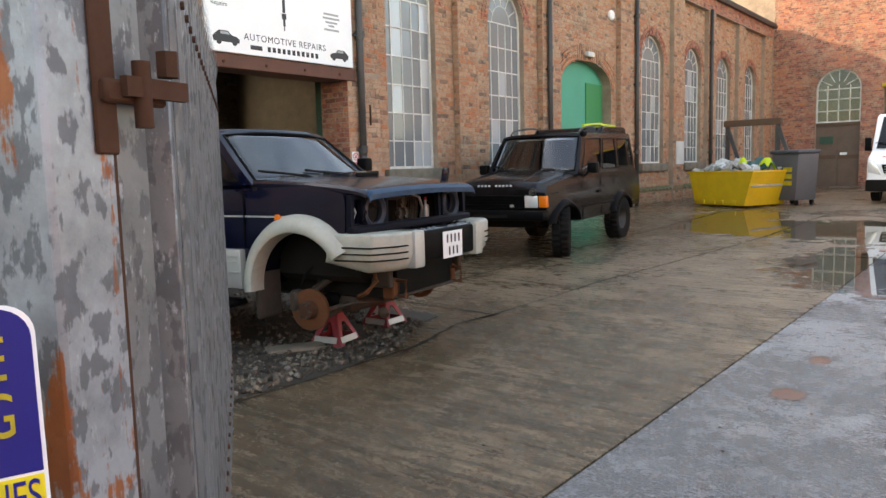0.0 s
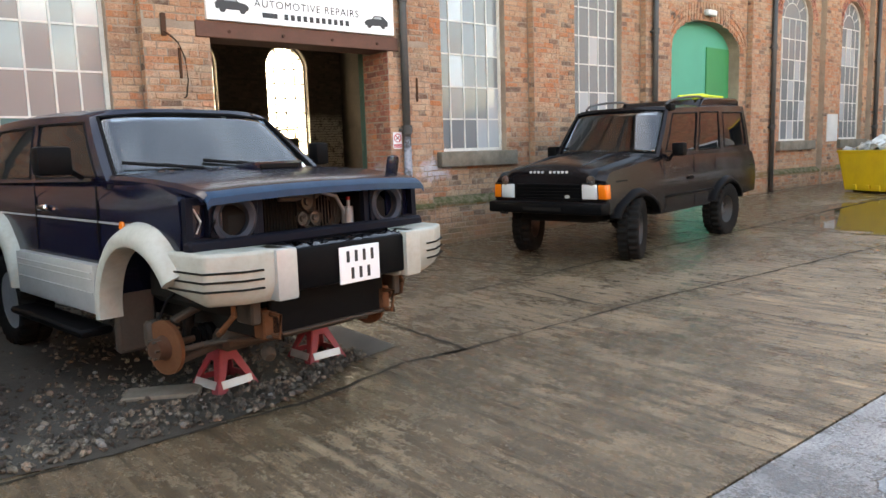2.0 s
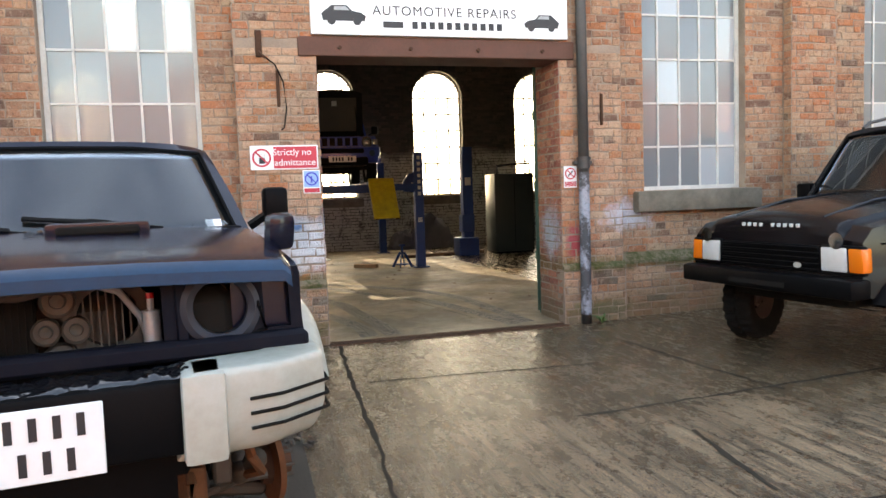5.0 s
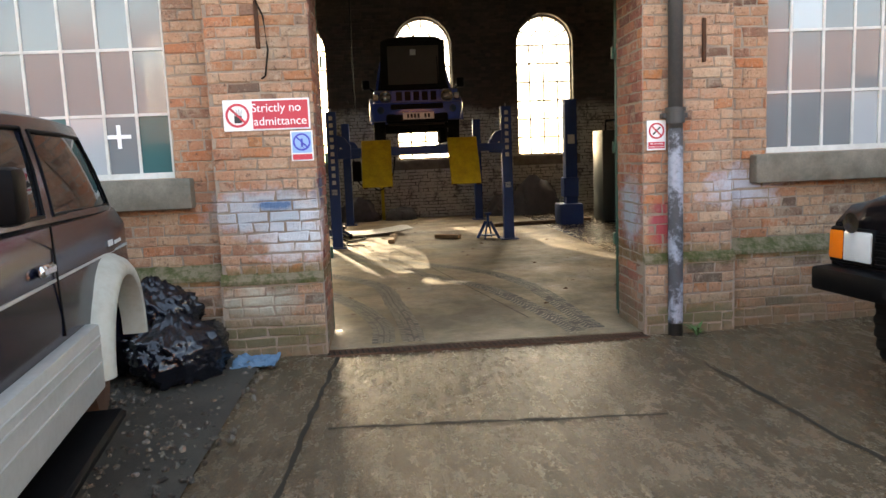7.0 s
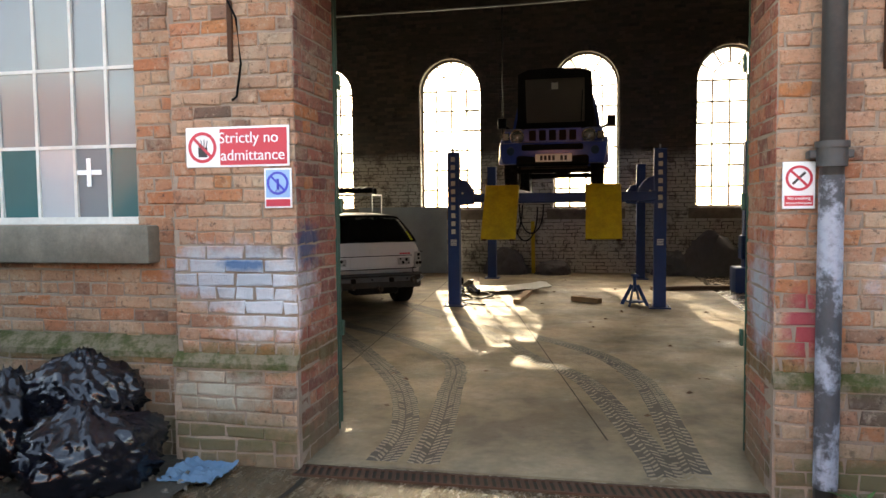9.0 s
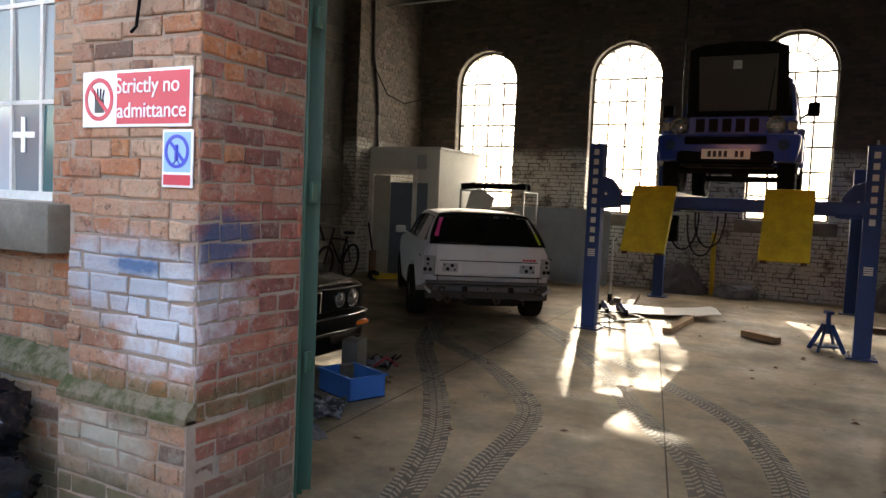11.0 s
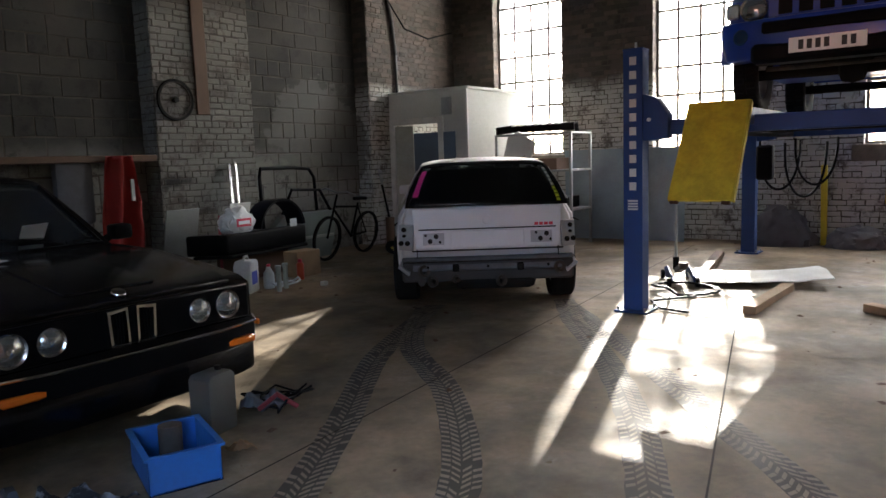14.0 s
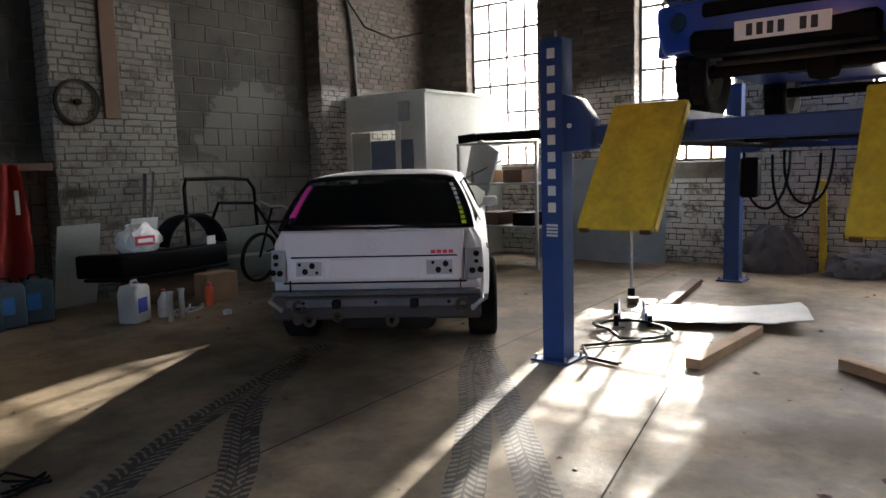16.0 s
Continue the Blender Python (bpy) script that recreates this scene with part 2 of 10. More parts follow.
def wet_ground(name, a, c, ridge=True, wet_lo=0.42, wet_hi=0.6, puddles=(), soaked=()):
    """Outdoor paving, darker and glossier where it is wet, with a few standing pools."""
    m, t, b = nodes(name)
    place = t.nodes.new("ShaderNodeSeparateXYZ")
    t.links.new(t.nodes.new("ShaderNodeNewGeometry").outputs["Position"], place.inputs[0])
    # rain drains towards the wall, so the inner slabs stay wetter
    drain = ramp(t, math_node(t, "ADD", math_node(t, "MULTIPLY", place.outputs[0], 0.1), 1.0), [(0.30, grey(0.17)), (0.56, grey(0.0))])
    low_end = ramp(t, math_node(t, "ADD", math_node(t, "MULTIPLY", place.outputs[1], 0.05), 0.5), [(0.60, grey(0.13)), (0.80, grey(0.0))])
    drain = math_node(t, "ADD", drain, low_end)
    wet = ramp(t, math_node(t, "ADD", noise_of(t, 0.55, 9, 0.72), drain), [(wet_lo, grey(0)), (wet_hi, grey(1))])
    for centre, size in soaked:
        wet = math_node(t, "MAXIMUM", wet, blob(t, (*centre, 0.1), (*size, 4.0), 0.35, 0.8))
    mid = noise_of(t, 8.5, 9, 0.78, None, (0.6, 1.3, 1.0) if ridge else None)
    grit = noise_of(t, 38, 6, 0.8)
    colour = mixed(t, ramp(t, mid, [(0.45, grey(0)), (0.55, grey(1))]), c, a)
    colour = mixed(t, ramp(t, noise_of(t, 1.2, 7, 0.75), [(0.48, grey(0)), (0.64, grey(0.7))]), colour, tuple(x * 1.5 for x in a))
    colour = mixed(t, ramp(t, grit, [(0.40, grey(0.8)), (0.50, grey(0.0))]), colour, tuple(x * 0.22 for x in a))
    colour = mixed(t, ramp(t, grit, [(0.54, grey(0.0)), (0.64, grey(0.75))]), colour, tuple(x * 2.1 for x in a))
    # sharp aggregate showing through the worn skin
    speck = noise_of(t, 105, 4, 0.8)
    colour = mixed(t, ramp(t, speck, [(0.38, grey(0.8)), (0.46, grey(0.0))]), colour, tuple(x * 0.16 for x in a))
    colour = mixed(t, ramp(t, speck, [(0.56, grey(0.0)), (0.60, grey(0.75))]), colour, tuple(x * 2.6 for x in a))
    height = math_node(t, "ADD", math_node(t, "MULTIPLY", math_node(t, "ADD", grit, speck), 0.20), math_node(t, "MULTIPLY", mid, 0.4))
    if ridge:
        # brushed ridges across the outer slab, worn away in places
        lines = noise_of(t, 1.0, 3, 0.6, None, (0.7, 17.0, 1.0))
        grooves = ramp(t, lines, [(0.42, grey(1)), (0.49, grey(0))])
        crests = ramp(t, lines, [(0.53, grey(0)), (0.66, grey(1))])
        side = t.nodes.new("ShaderNodeSeparateXYZ")
        t.links.new(t.nodes.new("ShaderNodeNewGeometry").outputs["Position"], side.inputs[0])
        outer = ramp(t, math_node(t, "ADD", math_node(t, "MULTIPLY", side.outputs[0], 0.1), 1.0), [(0.36, grey(0.5)), (0.57, grey(1.0))])
        worn = ramp(t, noise_of(t, 1.0, 6, 0.72, None, (0.45, 1.6, 1.0)), [(0.36, grey(0.4)), (0.50, grey(1))])
        outer = math_node(t, "MULTIPLY", outer, worn)
        cut = math_node(t, "MULTIPLY", grooves, outer)
        top = math_node(t, "MULTIPLY", crests, outer)
        colour = mixed(t, math_node(t, "MULTIPLY", cut, 0.9), colour, tuple(x * 0.25 for x in a))
        colour = mixed(t, math_node(t, "MULTIPLY", top, 0.45), colour, tuple(x * 1.9 for x in a))
        height = math_node(t, "ADD", height, math_node(t, "MULTIPLY", math_node(t, "SUBTRACT", top, cut), 0.28))
    else:
        stones = noise_of(t, 75, 4, 0.75)
        colour = mixed(t, ramp(t, stones, [(0.50, grey(0)), (0.62, grey(0.8))]), colour, tuple(x * 2.3 for x in a))
        colour = mixed(t, ramp(t, stones, [(0.38, grey(0.8)), (0.47, grey(0.0))]), colour, tuple(x * 0.2 for x in a))
        height = math_node(t, "ADD", height, math_node(t, "MULTIPLY", stones, 0.35))
    colour = mixed(t, math_node(t, "MULTIPLY", wet, 0.7), colour, tuple(x * 0.28 for x in a))
    pool = None
    for centre, size in puddles:
        p = blob(t, (*centre, 0.1), (*size, 4.0), 0.14, 1.2 if size[0] > 0.6 else 5.0)
        pool = p if pool is None else math_node(t, "MAXIMUM", pool, p)
    damp = ramp(t, mid, [(0.40, grey(0.27)), (0.58, grey(0.48))])
    rough = math_node(t, "SUBTRACT", damp, math_node(t, "MULTIPLY", wet, 0.16))
    rough = math_node(t, "ADD", rough, math_node(t, "MULTIPLY", math_node(t, "SUBTRACT", grit, 0.5), 0.4))
    strength = 1.0
    if pool is not None:
        rough = mixed(t, pool, rough, (0.02, 0.02, 0.02))
        colour = mixed(t, math_node(t, "MULTIPLY", pool, 0.7), colour, tuple(x * 0.25 for x in a))
        height = math_node(t, "MULTIPLY", height, math_node(t, "SUBTRACT", 1.0, pool))
    # water fills the fine relief of soaked concrete
    height = math_node(t, "MULTIPLY", height, math_node(t, "SUBTRACT", 1.0, math_node(t, "MULTIPLY", wet, 0.25)))
    t.links.new(colour, b.inputs["Base Color"])
    t.links.new(rough, b.inputs["Roughness"])
    b.inputs["Specular IOR Level"].default_value = 0.34
    bump(t, b, height, strength, 0.015 if ridge else 0.02)
    return m


def pane_glass(name, tint, clear, rough=0.03, film=0.16, dirty=False, gloss=1.5, hue=None):
    """A dirty pane: part mirror, part see-through, with a film of dust."""
    m, t, b = nodes(name)
    out = t.nodes["Material Output"]
    see = t.nodes.new("ShaderNodeBsdfTransparent")
    see.inputs[0].default_value = (*tint, 1)
    dust = noise_of(t, 7, 5, 0.65)
    shine = t.nodes.new("ShaderNodeBsdfGlossy")
    shine.inputs["Roughness"].default_value = rough
    facing = t.nodes.new("ShaderNodeFresnel")
    facing.inputs[0].default_value = gloss
    b.inputs["Base Color"].default_value = (*hue, 1) if hue else (film, film * 1.05, film * 1.08, 1)
    t.links.new(math_node(t, "ADD", rough, math_node(t, "MULTIPLY", dust, 0.08)), b.inputs["Roughness"])
    b.inputs["Specular IOR Level"].default_value = 0.9
    mx = t.nodes.new("ShaderNodeMixShader")
    if dirty:
        # caked dust that lets light through softly
        soft = t.nodes.new("ShaderNodeBsdfTranslucent")
        soft.inputs[0].default_value = (0.82, 0.80, 0.76, 1)
        cake = ramp(t, noise_of(t, 1.3, 7, 0.72), [(0.47, grey(clear)), (0.64, grey(0.12))])
        t.links.new(cake, mx.inputs[0])
        t.links.new(soft.outputs[0], mx.inputs[1])
        t.links.new(see.outputs[0], mx.inputs[2])
        t.links.new(mx.outputs[0], out.inputs[0])
        return m
    t.links.new(ramp(t, dust, [(0.2, grey(clear)), (0.85, grey(clear * 0.75))]), mx.inputs[0])
    t.links.new(b.outputs[0], mx.inputs[1])
    t.links.new(see.outputs[0], mx.inputs[2])
    b.inputs["Specular IOR Level"].default_value = 0.0
    top = t.nodes.new("ShaderNodeMixShader")
    t.links.new(facing.outputs[0], top.inputs[0])
    t.links.new(mx.outputs[0], top.inputs[1])
    t.links.new(shine.outputs[0], top.inputs[2])
    t.links.new(top.outputs[0], out.inputs[0])
    return m


YARD_POOLS = [((-3.9, 14.6), (1.9, 1.5)), ((-1.0, 10.6), (1.6, 2.6)), ((-1.6, 14.5), (2.4, 2.2)), ((0.2, 7.6), (0.9, 1.1)), ((0.55, 5.6), (0.5, 0.75)), ((-1.04, 4.5), (0.11, 0.13)), ((-1.05, 5.4), (0.08, 0.12)), ((-0.35, 4.6), (0.15, 0.22)), ((-5.0, 16.5), (1.0, 2.0))]
M = {}
M["brick"] = brick_material("facade_brick", False, BRICK_STOPS)
M["brick_red"] = brick_material("red_brick", False, RED_STOPS, warm=(0.43, 0.12, 0.07), dull=(0.33, 0.12, 0.10))
M["brick_one"] = brick_material("single_brick", True, RED_STOPS, warm=(0.43, 0.12, 0.07), dull=(0.33, 0.12, 0.10))
M["brick_buff"] = brick_material("single_buff_brick", True, BUFF_STOPS)
M["brick_pier"] = brick_material("buff_pier_brick", False, BUFF_STOPS)
M["brick_far"] = brick_material("end_wall_brick", False, RED_STOPS, False, 0.7, warm=(0.36, 0.13, 0.08), dull=(0.28, 0.125, 0.09))
M["mortar"] = stained("lime_mortar", (0.36, 0.27, 0.20), (0.21, 0.145, 0.105), 2.0, 60)
M["moss"] = stained("mossy_brick_ledge", (0.062, 0.066, 0.014), (0.20, 0.15, 0.09), 9, 60, 0.95, 1.0, 0.42, 0.58)
# second mortar, its colour darkened to hold the shade of dim interiors
M["mortar_dark"] = stained("shaded_mortar", (0.06, 0.048, 0.037), (0.10, 0.082, 0.064), 2.0, 60)
M["sill"] = stained("weathered_stone", (0.21, 0.175, 0.135), (0.10, 0.088, 0.06), 4, 50)
M["concrete"] = wet_ground("wet_ridged_concrete", (0.255, 0.176, 0.105), (0.052, 0.035, 0.021), True, 0.43, 0.58, YARD_POOLS, [((-4.2, 5.1), (1.3, 1.2)), ((-3.6, 3.6), (0.7, 2.4)), ((-7.7, 8.3), (0.6, 1.3))])
M["asphalt"] = wet_ground("wet_asphalt", (0.32, 0.312, 0.31), (0.16, 0.156, 0.155), False, 0.38, 0.56, YARD_POOLS)
M["joint"] = plain("dirt_in_joint", (0.03, 0.024, 0.017), 0.8, 0, 0.3, 3, 40, 0.2, 0.1)
M["shop_floor"] = stained("dusty_concrete_floor", (0.25, 0.188, 0.118), (0.105, 0.078, 0.048), 0.9, 22, 0.46, 0.35, 0.40, 0.60)
t_ = M["shop_floor"].node_tree
t_.links.new(ramp(t_, noise_of(t_, 1.7, 7, 0.7), [(0.30, grey(0.22)), (0.36, grey(0.50)), (0.65, grey(0.80))]), t_.nodes["Principled BSDF"].inputs["Roughness"])
t_.nodes["Principled BSDF"].inputs["Specular IOR Level"].default_value = 0.28
M["ceiling"] = stained("dark_roof_boards", (0.035, 0.03, 0.026), (0.05, 0.045, 0.04), 2, 20)
M["frame_white"] = plain("old_white_paint", (0.62, 0.60, 0.55), 0.55, 0, 0.4, 4, 40, 0.2)
M["frame_grey"] = plain("rusty_grey_bars", (0.10, 0.085, 0.075), 0.6, 0.2, 0.4)
M["glass"] = pane_glass("dusty_window_glass", (0.75, 0.80, 0.80), 0.13, 0.13, 0.19, gloss=1.6)
M["glass_pale"] = pane_glass("ribbed_pale_glass", (0.8, 0.84, 0.82), 0.12, 0.10, 0.40, gloss=1.8)
M["glass_teal"] = pane_glass("teal_backed_glass", (0.35, 0.55, 0.55), 0.15, 0.12, 0.10, hue=(0.045, 0.125, 0.125))
M["glass_dark"] = pane_glass("dark_dusty_glass", (0.4, 0.42, 0.42), 0.5, 0.05, 0.035)
M["glass_back"] = pane_glass("bright_window_glass", (0.97, 0.97, 0.95), 0.9, dirty=True)
M["glass_car"] = pane_glass("car_glass", (0.80, 0.86, 0.86), 0.86, 0.01, 0.05)
M["glass_screen"] = pane_glass("windscreen_glass", (0.80, 0.86, 0.88), 0.95, 0.01, 0.03, gloss=1.95)
M["glass_rear"] = pane_glass("dark_rear_glass", (0.72, 0.78, 0.76), 0.95, 0.01, 0.01)
M["bare_tail"] = plain("dusty_grey_tail_steel", (0.095, 0.096, 0.098), 0.6, 0.2, 0.5, 5, 40, 0.2, 0.4, (0.06, 0.055, 0.05))
M["glass_tint"] = pane_glass("dark_car_glass", (0.2, 0.22, 0.22), 0.6, 0.01, 0.012)
M["green"] = plain("green_paint", (0.008, 0.06, 0.034), 0.5, 0, 0.35, 3, 40, 0.15)
M["green_light"] = plain("pale_green_paint", (0.04, 0.33, 0.22), 0.5, 0, 0.15, 1)
M["beam"] = plain("red_oxide_beam", (0.13, 0.05, 0.032), 0.75, 0, 0.5, 4, 50, 0.3)
M["steel_galv"] = galvanised("galvanised_steel", (0.17, 0.18, 0.185), (0.095, 0.10, 0.105), 0.0)
M["post_steel"] = galvanised("streaked_galvanised_steel", (0.30, 0.335, 0.36), (0.12, 0.13, 0.14), 1.0)
M["rust"] = plain("rusty_steel", (0.075, 0.033, 0.018), 0.8, 0.1, 0.5, 8, 50, 0.4, 0.3, (0.05, 0.025, 0.015))
M["rust_bright"] = plain("orange_rust", (0.13, 0.05, 0.02), 0.8, 0.1, 0.5, 10, 60, 0.4, 0.3, (0.07, 0.03, 0.015))
M["pipe"] = plain("black_cast_iron", (0.035, 0.034, 0.034), 0.45, 0.1, 0.4, 5, 40, 0.3, 0.5, (0.12, 0.10, 0.08))
M["pipe_paint"] = stained("flaking_pale_paint", (0.055, 0.055, 0.06), (0.30, 0.32, 0.37), 4.5, 30, 0.6, 0.4, 0.46, 0.56)
M["black"] = plain("black_plastic", (0.003, 0.003, 0.0034), 0.45, 0, 0.08, 5, 60, 0.15, 0.05, (0.03, 0.026, 0.022))
M["rubber"] = plain("tyre_rubber", (0.008, 0.0078, 0.0076), 0.85, 0, 0.3, 7, 60, 0.3, 0.08, (0.04, 0.034, 0.026))
M["white"] = plain("white_sheet", (0.80, 0.80, 0.79), 0.4, 0, 0.06)
M["white_dirty"] = plain("dirty_white", (0.60, 0.60, 0.57), 0.5, 0, 0.3)
M["ink"] = plain("black_ink", (0.015, 0.015, 0.017), 0.5, 0, 0.0)
M["red_sign"] = plain("red_sign_ink", (0.55, 0.025, 0.05), 0.4, 0, 0.05)
M["blue_sign"] = plain("blue_sign_ink", (0.03, 0.05, 0.45), 0.4, 0, 0.1)
M["blue_deep"] = plain("deep_blue_sign_ink", (0.006, 0.012, 0.17), 0.35, 0, 0.1, 3, 40, 0, 0.2)
M["sky_sign"] = plain("pale_blue_sign_ink", (0.25, 0.45, 0.70), 0.4, 0, 0.1)
M["yellow"] = plain("yellow_paint", (0.52, 0.38, 0.012), 0.6, 0, 0.6, 7, 30, 0.1, 0.5, (0.14, 0.09, 0.02))
M["skip_yellow"] = plain("scuffed_yellow_paint", (0.66, 0.40, 0.012), 0.5, 0, 0.3, 2.5, 30, 0.2, 0.5, (0.2, 0.10, 0.03))
M["navy"] = plain("dark_blue_car_paint", (0.0028, 0.0038, 0.013), 0.2, 0, 0.05, 4, 60, 0, 0.25, (0.02, 0.02, 0.024), 0.2)
M["faded_blue"] = plain("faded_blue_car_paint", (0.005, 0.034, 0.075), 0.5, 0, 0.35, 6, 60, 0, 0.2, (0.02, 0.018, 0.016), 0.1)
M["navy_matt"] = plain("dull_dark_blue_steel", (0.0025, 0.0035, 0.009), 0.62, 0, 0.3, 8, 50, 0.15, 0.12, (0.025, 0.023, 0.022))
M["cream"] = plain("cream_plastic_paint", (0.40, 0.40, 0.345), 0.4, 0, 0.5, 5, 30, 0, 0.4, (0.20, 0.18, 0.12), 0.1)
M["silver"] = plain("silver_paint", (0.42, 0.42, 0.39), 0.4, 0.3, 0.2, 5, 40, 0, 0.5, (0.15, 0.12, 0.08))
M["primer"] = plain("grey_white_primer", (0.56, 0.57, 0.57), 0.5, 0, 0.15, 3, 40, 0, 0.4, (0.25, 0.24, 0.22))
M["disco_black"] = plain("dusty_black_car_paint", (0.005, 0.0038, 0.0046), 0.25, 0, 0.06, 3, 50, 0, 0.18, (0.03, 0.025, 0.02), 0.15)
M["black_gloss"] = plain("black_car_paint", (0.003, 0.003, 0.0034), 0.2, 0, 0.05, 4, 50, 0, 0.3, (0.03, 0.025, 0.02), 0.2)
M["jimny_blue"] = plain("bright_blue_car_paint", (0.008, 0.038, 0.25), 0.28, 0, 0.05, 4, 50, 0, 0.5, (0.04, 0.035, 0.03), 0.4)
M["lift_blue"] = plain("blue_lift_paint", (0.012, 0.045, 0.17), 0.5, 0, 0.35, 4, 40, 0.1, 0.25, (0.04, 0.04, 0.04))
M["stand_red"] = plain("worn_red_paint", (0.26, 0.025, 0.035), 0.55, 0, 0.4, 8, 60, 0.2, 0.5, (0.08, 0.03, 0.02))
M["chrome"] = plain("chrome", (0.75, 0.75, 0.75), 0.12, 1.0, 0.15)
M["lamp_glass"] = plain("headlamp_glass", (0.72, 0.72, 0.69), 0.1, 0.25, 0.15, 5, 30, 0, 0.8)
M["lamp_clear"] = plain("clear_lamp_glass", (0.36, 0.36, 0.34), 0.07, 0.75, 0.2, 5, 30, 0, 0.8)
M["amber"] = plain("amber_plastic", (0.75, 0.16, 0.01), 0.2, 0, 0.05)
M["lamp_red"] = plain("red_plastic", (0.35, 0.01, 0.015), 0.2, 0, 0.05)
M["plate_white"] = plain("white_number_plate", (0.78, 0.78, 0.76), 0.3, 0, 0.08)
M["plate_yellow"] = plain("yellow_number_plate", (0.75, 0.55, 0.03), 0.3, 0, 0.08)
M["engine"] = plain("grimy_engine_metal", (0.075, 0.06, 0.048), 0.6, 0.3, 0.6, 9, 50, 0.3)
# near black; puts the shade of bays, arches, slots and undersides into colour
M["engine_dark"] = plain("shaded_bay_and_dark_parts", (0.013, 0.012, 0.011), 0.9, 0.0, 0.25, 9, 50, 0.3, 0.05, (0.025, 0.02, 0.015))
M["lamp_steel"] = plain("dull_blue_grey_steel", (0.022, 0.026, 0.038), 0.45, 0.2, 0.4, 8, 50, 0.1, 0.4, (0.06, 0.05, 0.045))
M["grime"] = plain("oily_brown_grime", (0.035, 0.026, 0.019), 0.6, 0.1, 0.6, 9, 50, 0.5, 0.4, (0.075, 0.05, 0.032))
M["seat"] = plain("grey_seat_cloth", (0.32, 0.32, 0.34), 0.9, 0, 0.2)
M["bag"] = plain("black_bin_liner", (0.005, 0.0055, 0.009), 0.16, 0, 0.05, 6, 28, 0.7, 0.6, (0.03, 0.03, 0.035))
M["film"] = plain("wrinkled_black_film", (0.006, 0.006, 0.007), 0.1, 0, 0.05, 6, 16, 0.4, 0.8, (0.05, 0.05, 0.05))
M["wood"] = plain("raw_timber", (0.30, 0.18, 0.09), 0.75, 0, 0.4, 6, 50, 0.2)
M["wood_dark"] = plain("dark_timber", (0.10, 0.05, 0.025), 0.7, 0, 0.4, 6, 50, 0.2)
M["cloth_dark"] = plain("dark_rag", (0.10, 0.10, 0.11), 0.9, 0, 0.4, 9, 60, 0.4)
M["red_cloth"] = plain("red_overalls", (0.32, 0.02, 0.015), 0.85, 0, 0.3, 6, 40, 0.3)
M["blue_plastic"] = plain("blue_plastic_tub", (0.02, 0.13, 0.42), 0.4, 0, 0.25, 5, 40, 0, 0.5, (0.05, 0.05, 0.05))
M["grey_metal"] = plain("grey_sheet_metal", (0.35, 0.36, 0.36), 0.45, 0.5, 0.3)
M["cabin"] = plain("dirty_cream_cabin_paint", (0.50, 0.51, 0.47), 0.6, 0, 0.3, 1.5, 25, 0, 0.4, (0.16, 0.14, 0.11))
M["rubble"] = stained("rubble", (0.42, 0.40, 0.37), (0.26, 0.23, 0.20), 6, 40)
M["stone"] = brick_material("gravel_stones", False, [(0.0, (0.018, 0.016, 0.014)), (0.6, (0.042, 0.037, 0.031)), (0.9, (0.085, 0.078, 0.066)), (1.0, (0.26, 0.25, 0.23))], False, 0.3, warm=(0.045, 0.04, 0.032), dull=(0.06, 0.057, 0.052))
M["soil"] = stained("wet_dirt", (0.032, 0.026, 0.019), (0.065, 0.054, 0.038), 3, 40, 0.7, 0.8)
M["grey_rag"] = stained("oily_grey_rag", (0.03, 0.03, 0.032), (0.26, 0.26, 0.27), 12, 60, 0.9, 0.4, 0.50, 0.58)
M["leaf"] = plain("green_leaves", (0.05, 0.11, 0.02), 0.6, 0, 0.3)
M["purple"] = plain("purple_film", (0.12, 0.03, 0.30), 0.3, 0, 0.1)
M["pink"] = plain("pink_sticker", (0.75, 0.05, 0.35), 0.5, 0, 0.1)
M["lime"] = plain("hi_vis_lime", (0.55, 0.65, 0.02), 0.6, 0, 0.1)
M["cabinet_green"] = plain("dark_green_enamel", (0.006, 0.014, 0.012), 0.4, 0, 0.2)
M["tarp"] = plain("green_tarpaulin", (0.015, 0.09, 0.09), 0.5, 0, 0.2)


# ---- building tools ----
def part(name, bm, material, parent=None, label="", smooth=False):
    me = bpy.data.meshes.new(name)
    bm.to_mesh(me)
    bm.free()
    me.materials.append(M[material] if isinstance(material, str) else material)
    for p in me.polygons:
        p.use_smooth = True
    if not smooth:
        me.set_sharp_from_angle(angle=radians(38))
    ob = new(name, me)
    if parent is not None:
        ob.parent = parent
    if label:
        ob["label"] = label
    return ob


def thing(name, m, label, category, group="", kind=""):
    ob = new(name)
    ob.matrix_world = m
    return tagged(ob, label, category, group, kind)


def box(a, b, bev=0.0, bm=None, seg=1):
    """A box from corner a to corner b, its edges rounded by bev."""
    bm = bm or bmesh.new()
    g = bmesh.ops.create_cube(bm, size=1.0)["verts"]
    for v in g:
        v.co = Vector([a[i] + (b[i] - a[i]) * (v.co[i] + 0.5) for i in range(3)])
    if bev:
        bmesh.ops.bevel(bm, geom=list({e for v in g for e in v.link_edges}), offset=bev, segments=seg, affect="EDGES", profile=0.5)
    return bm


def moved(bm, m):
    bmesh.ops.transform(bm, matrix=m, verts=bm.verts)
    return bm


def join(*bms):
    out = bmesh.new()
    for b in bms:
        me = bpy.data.meshes.new("t")
        b.to_mesh(me)
        b.free()
        out.from_mesh(me)
        bpy.data.meshes.remove(me)
    return out


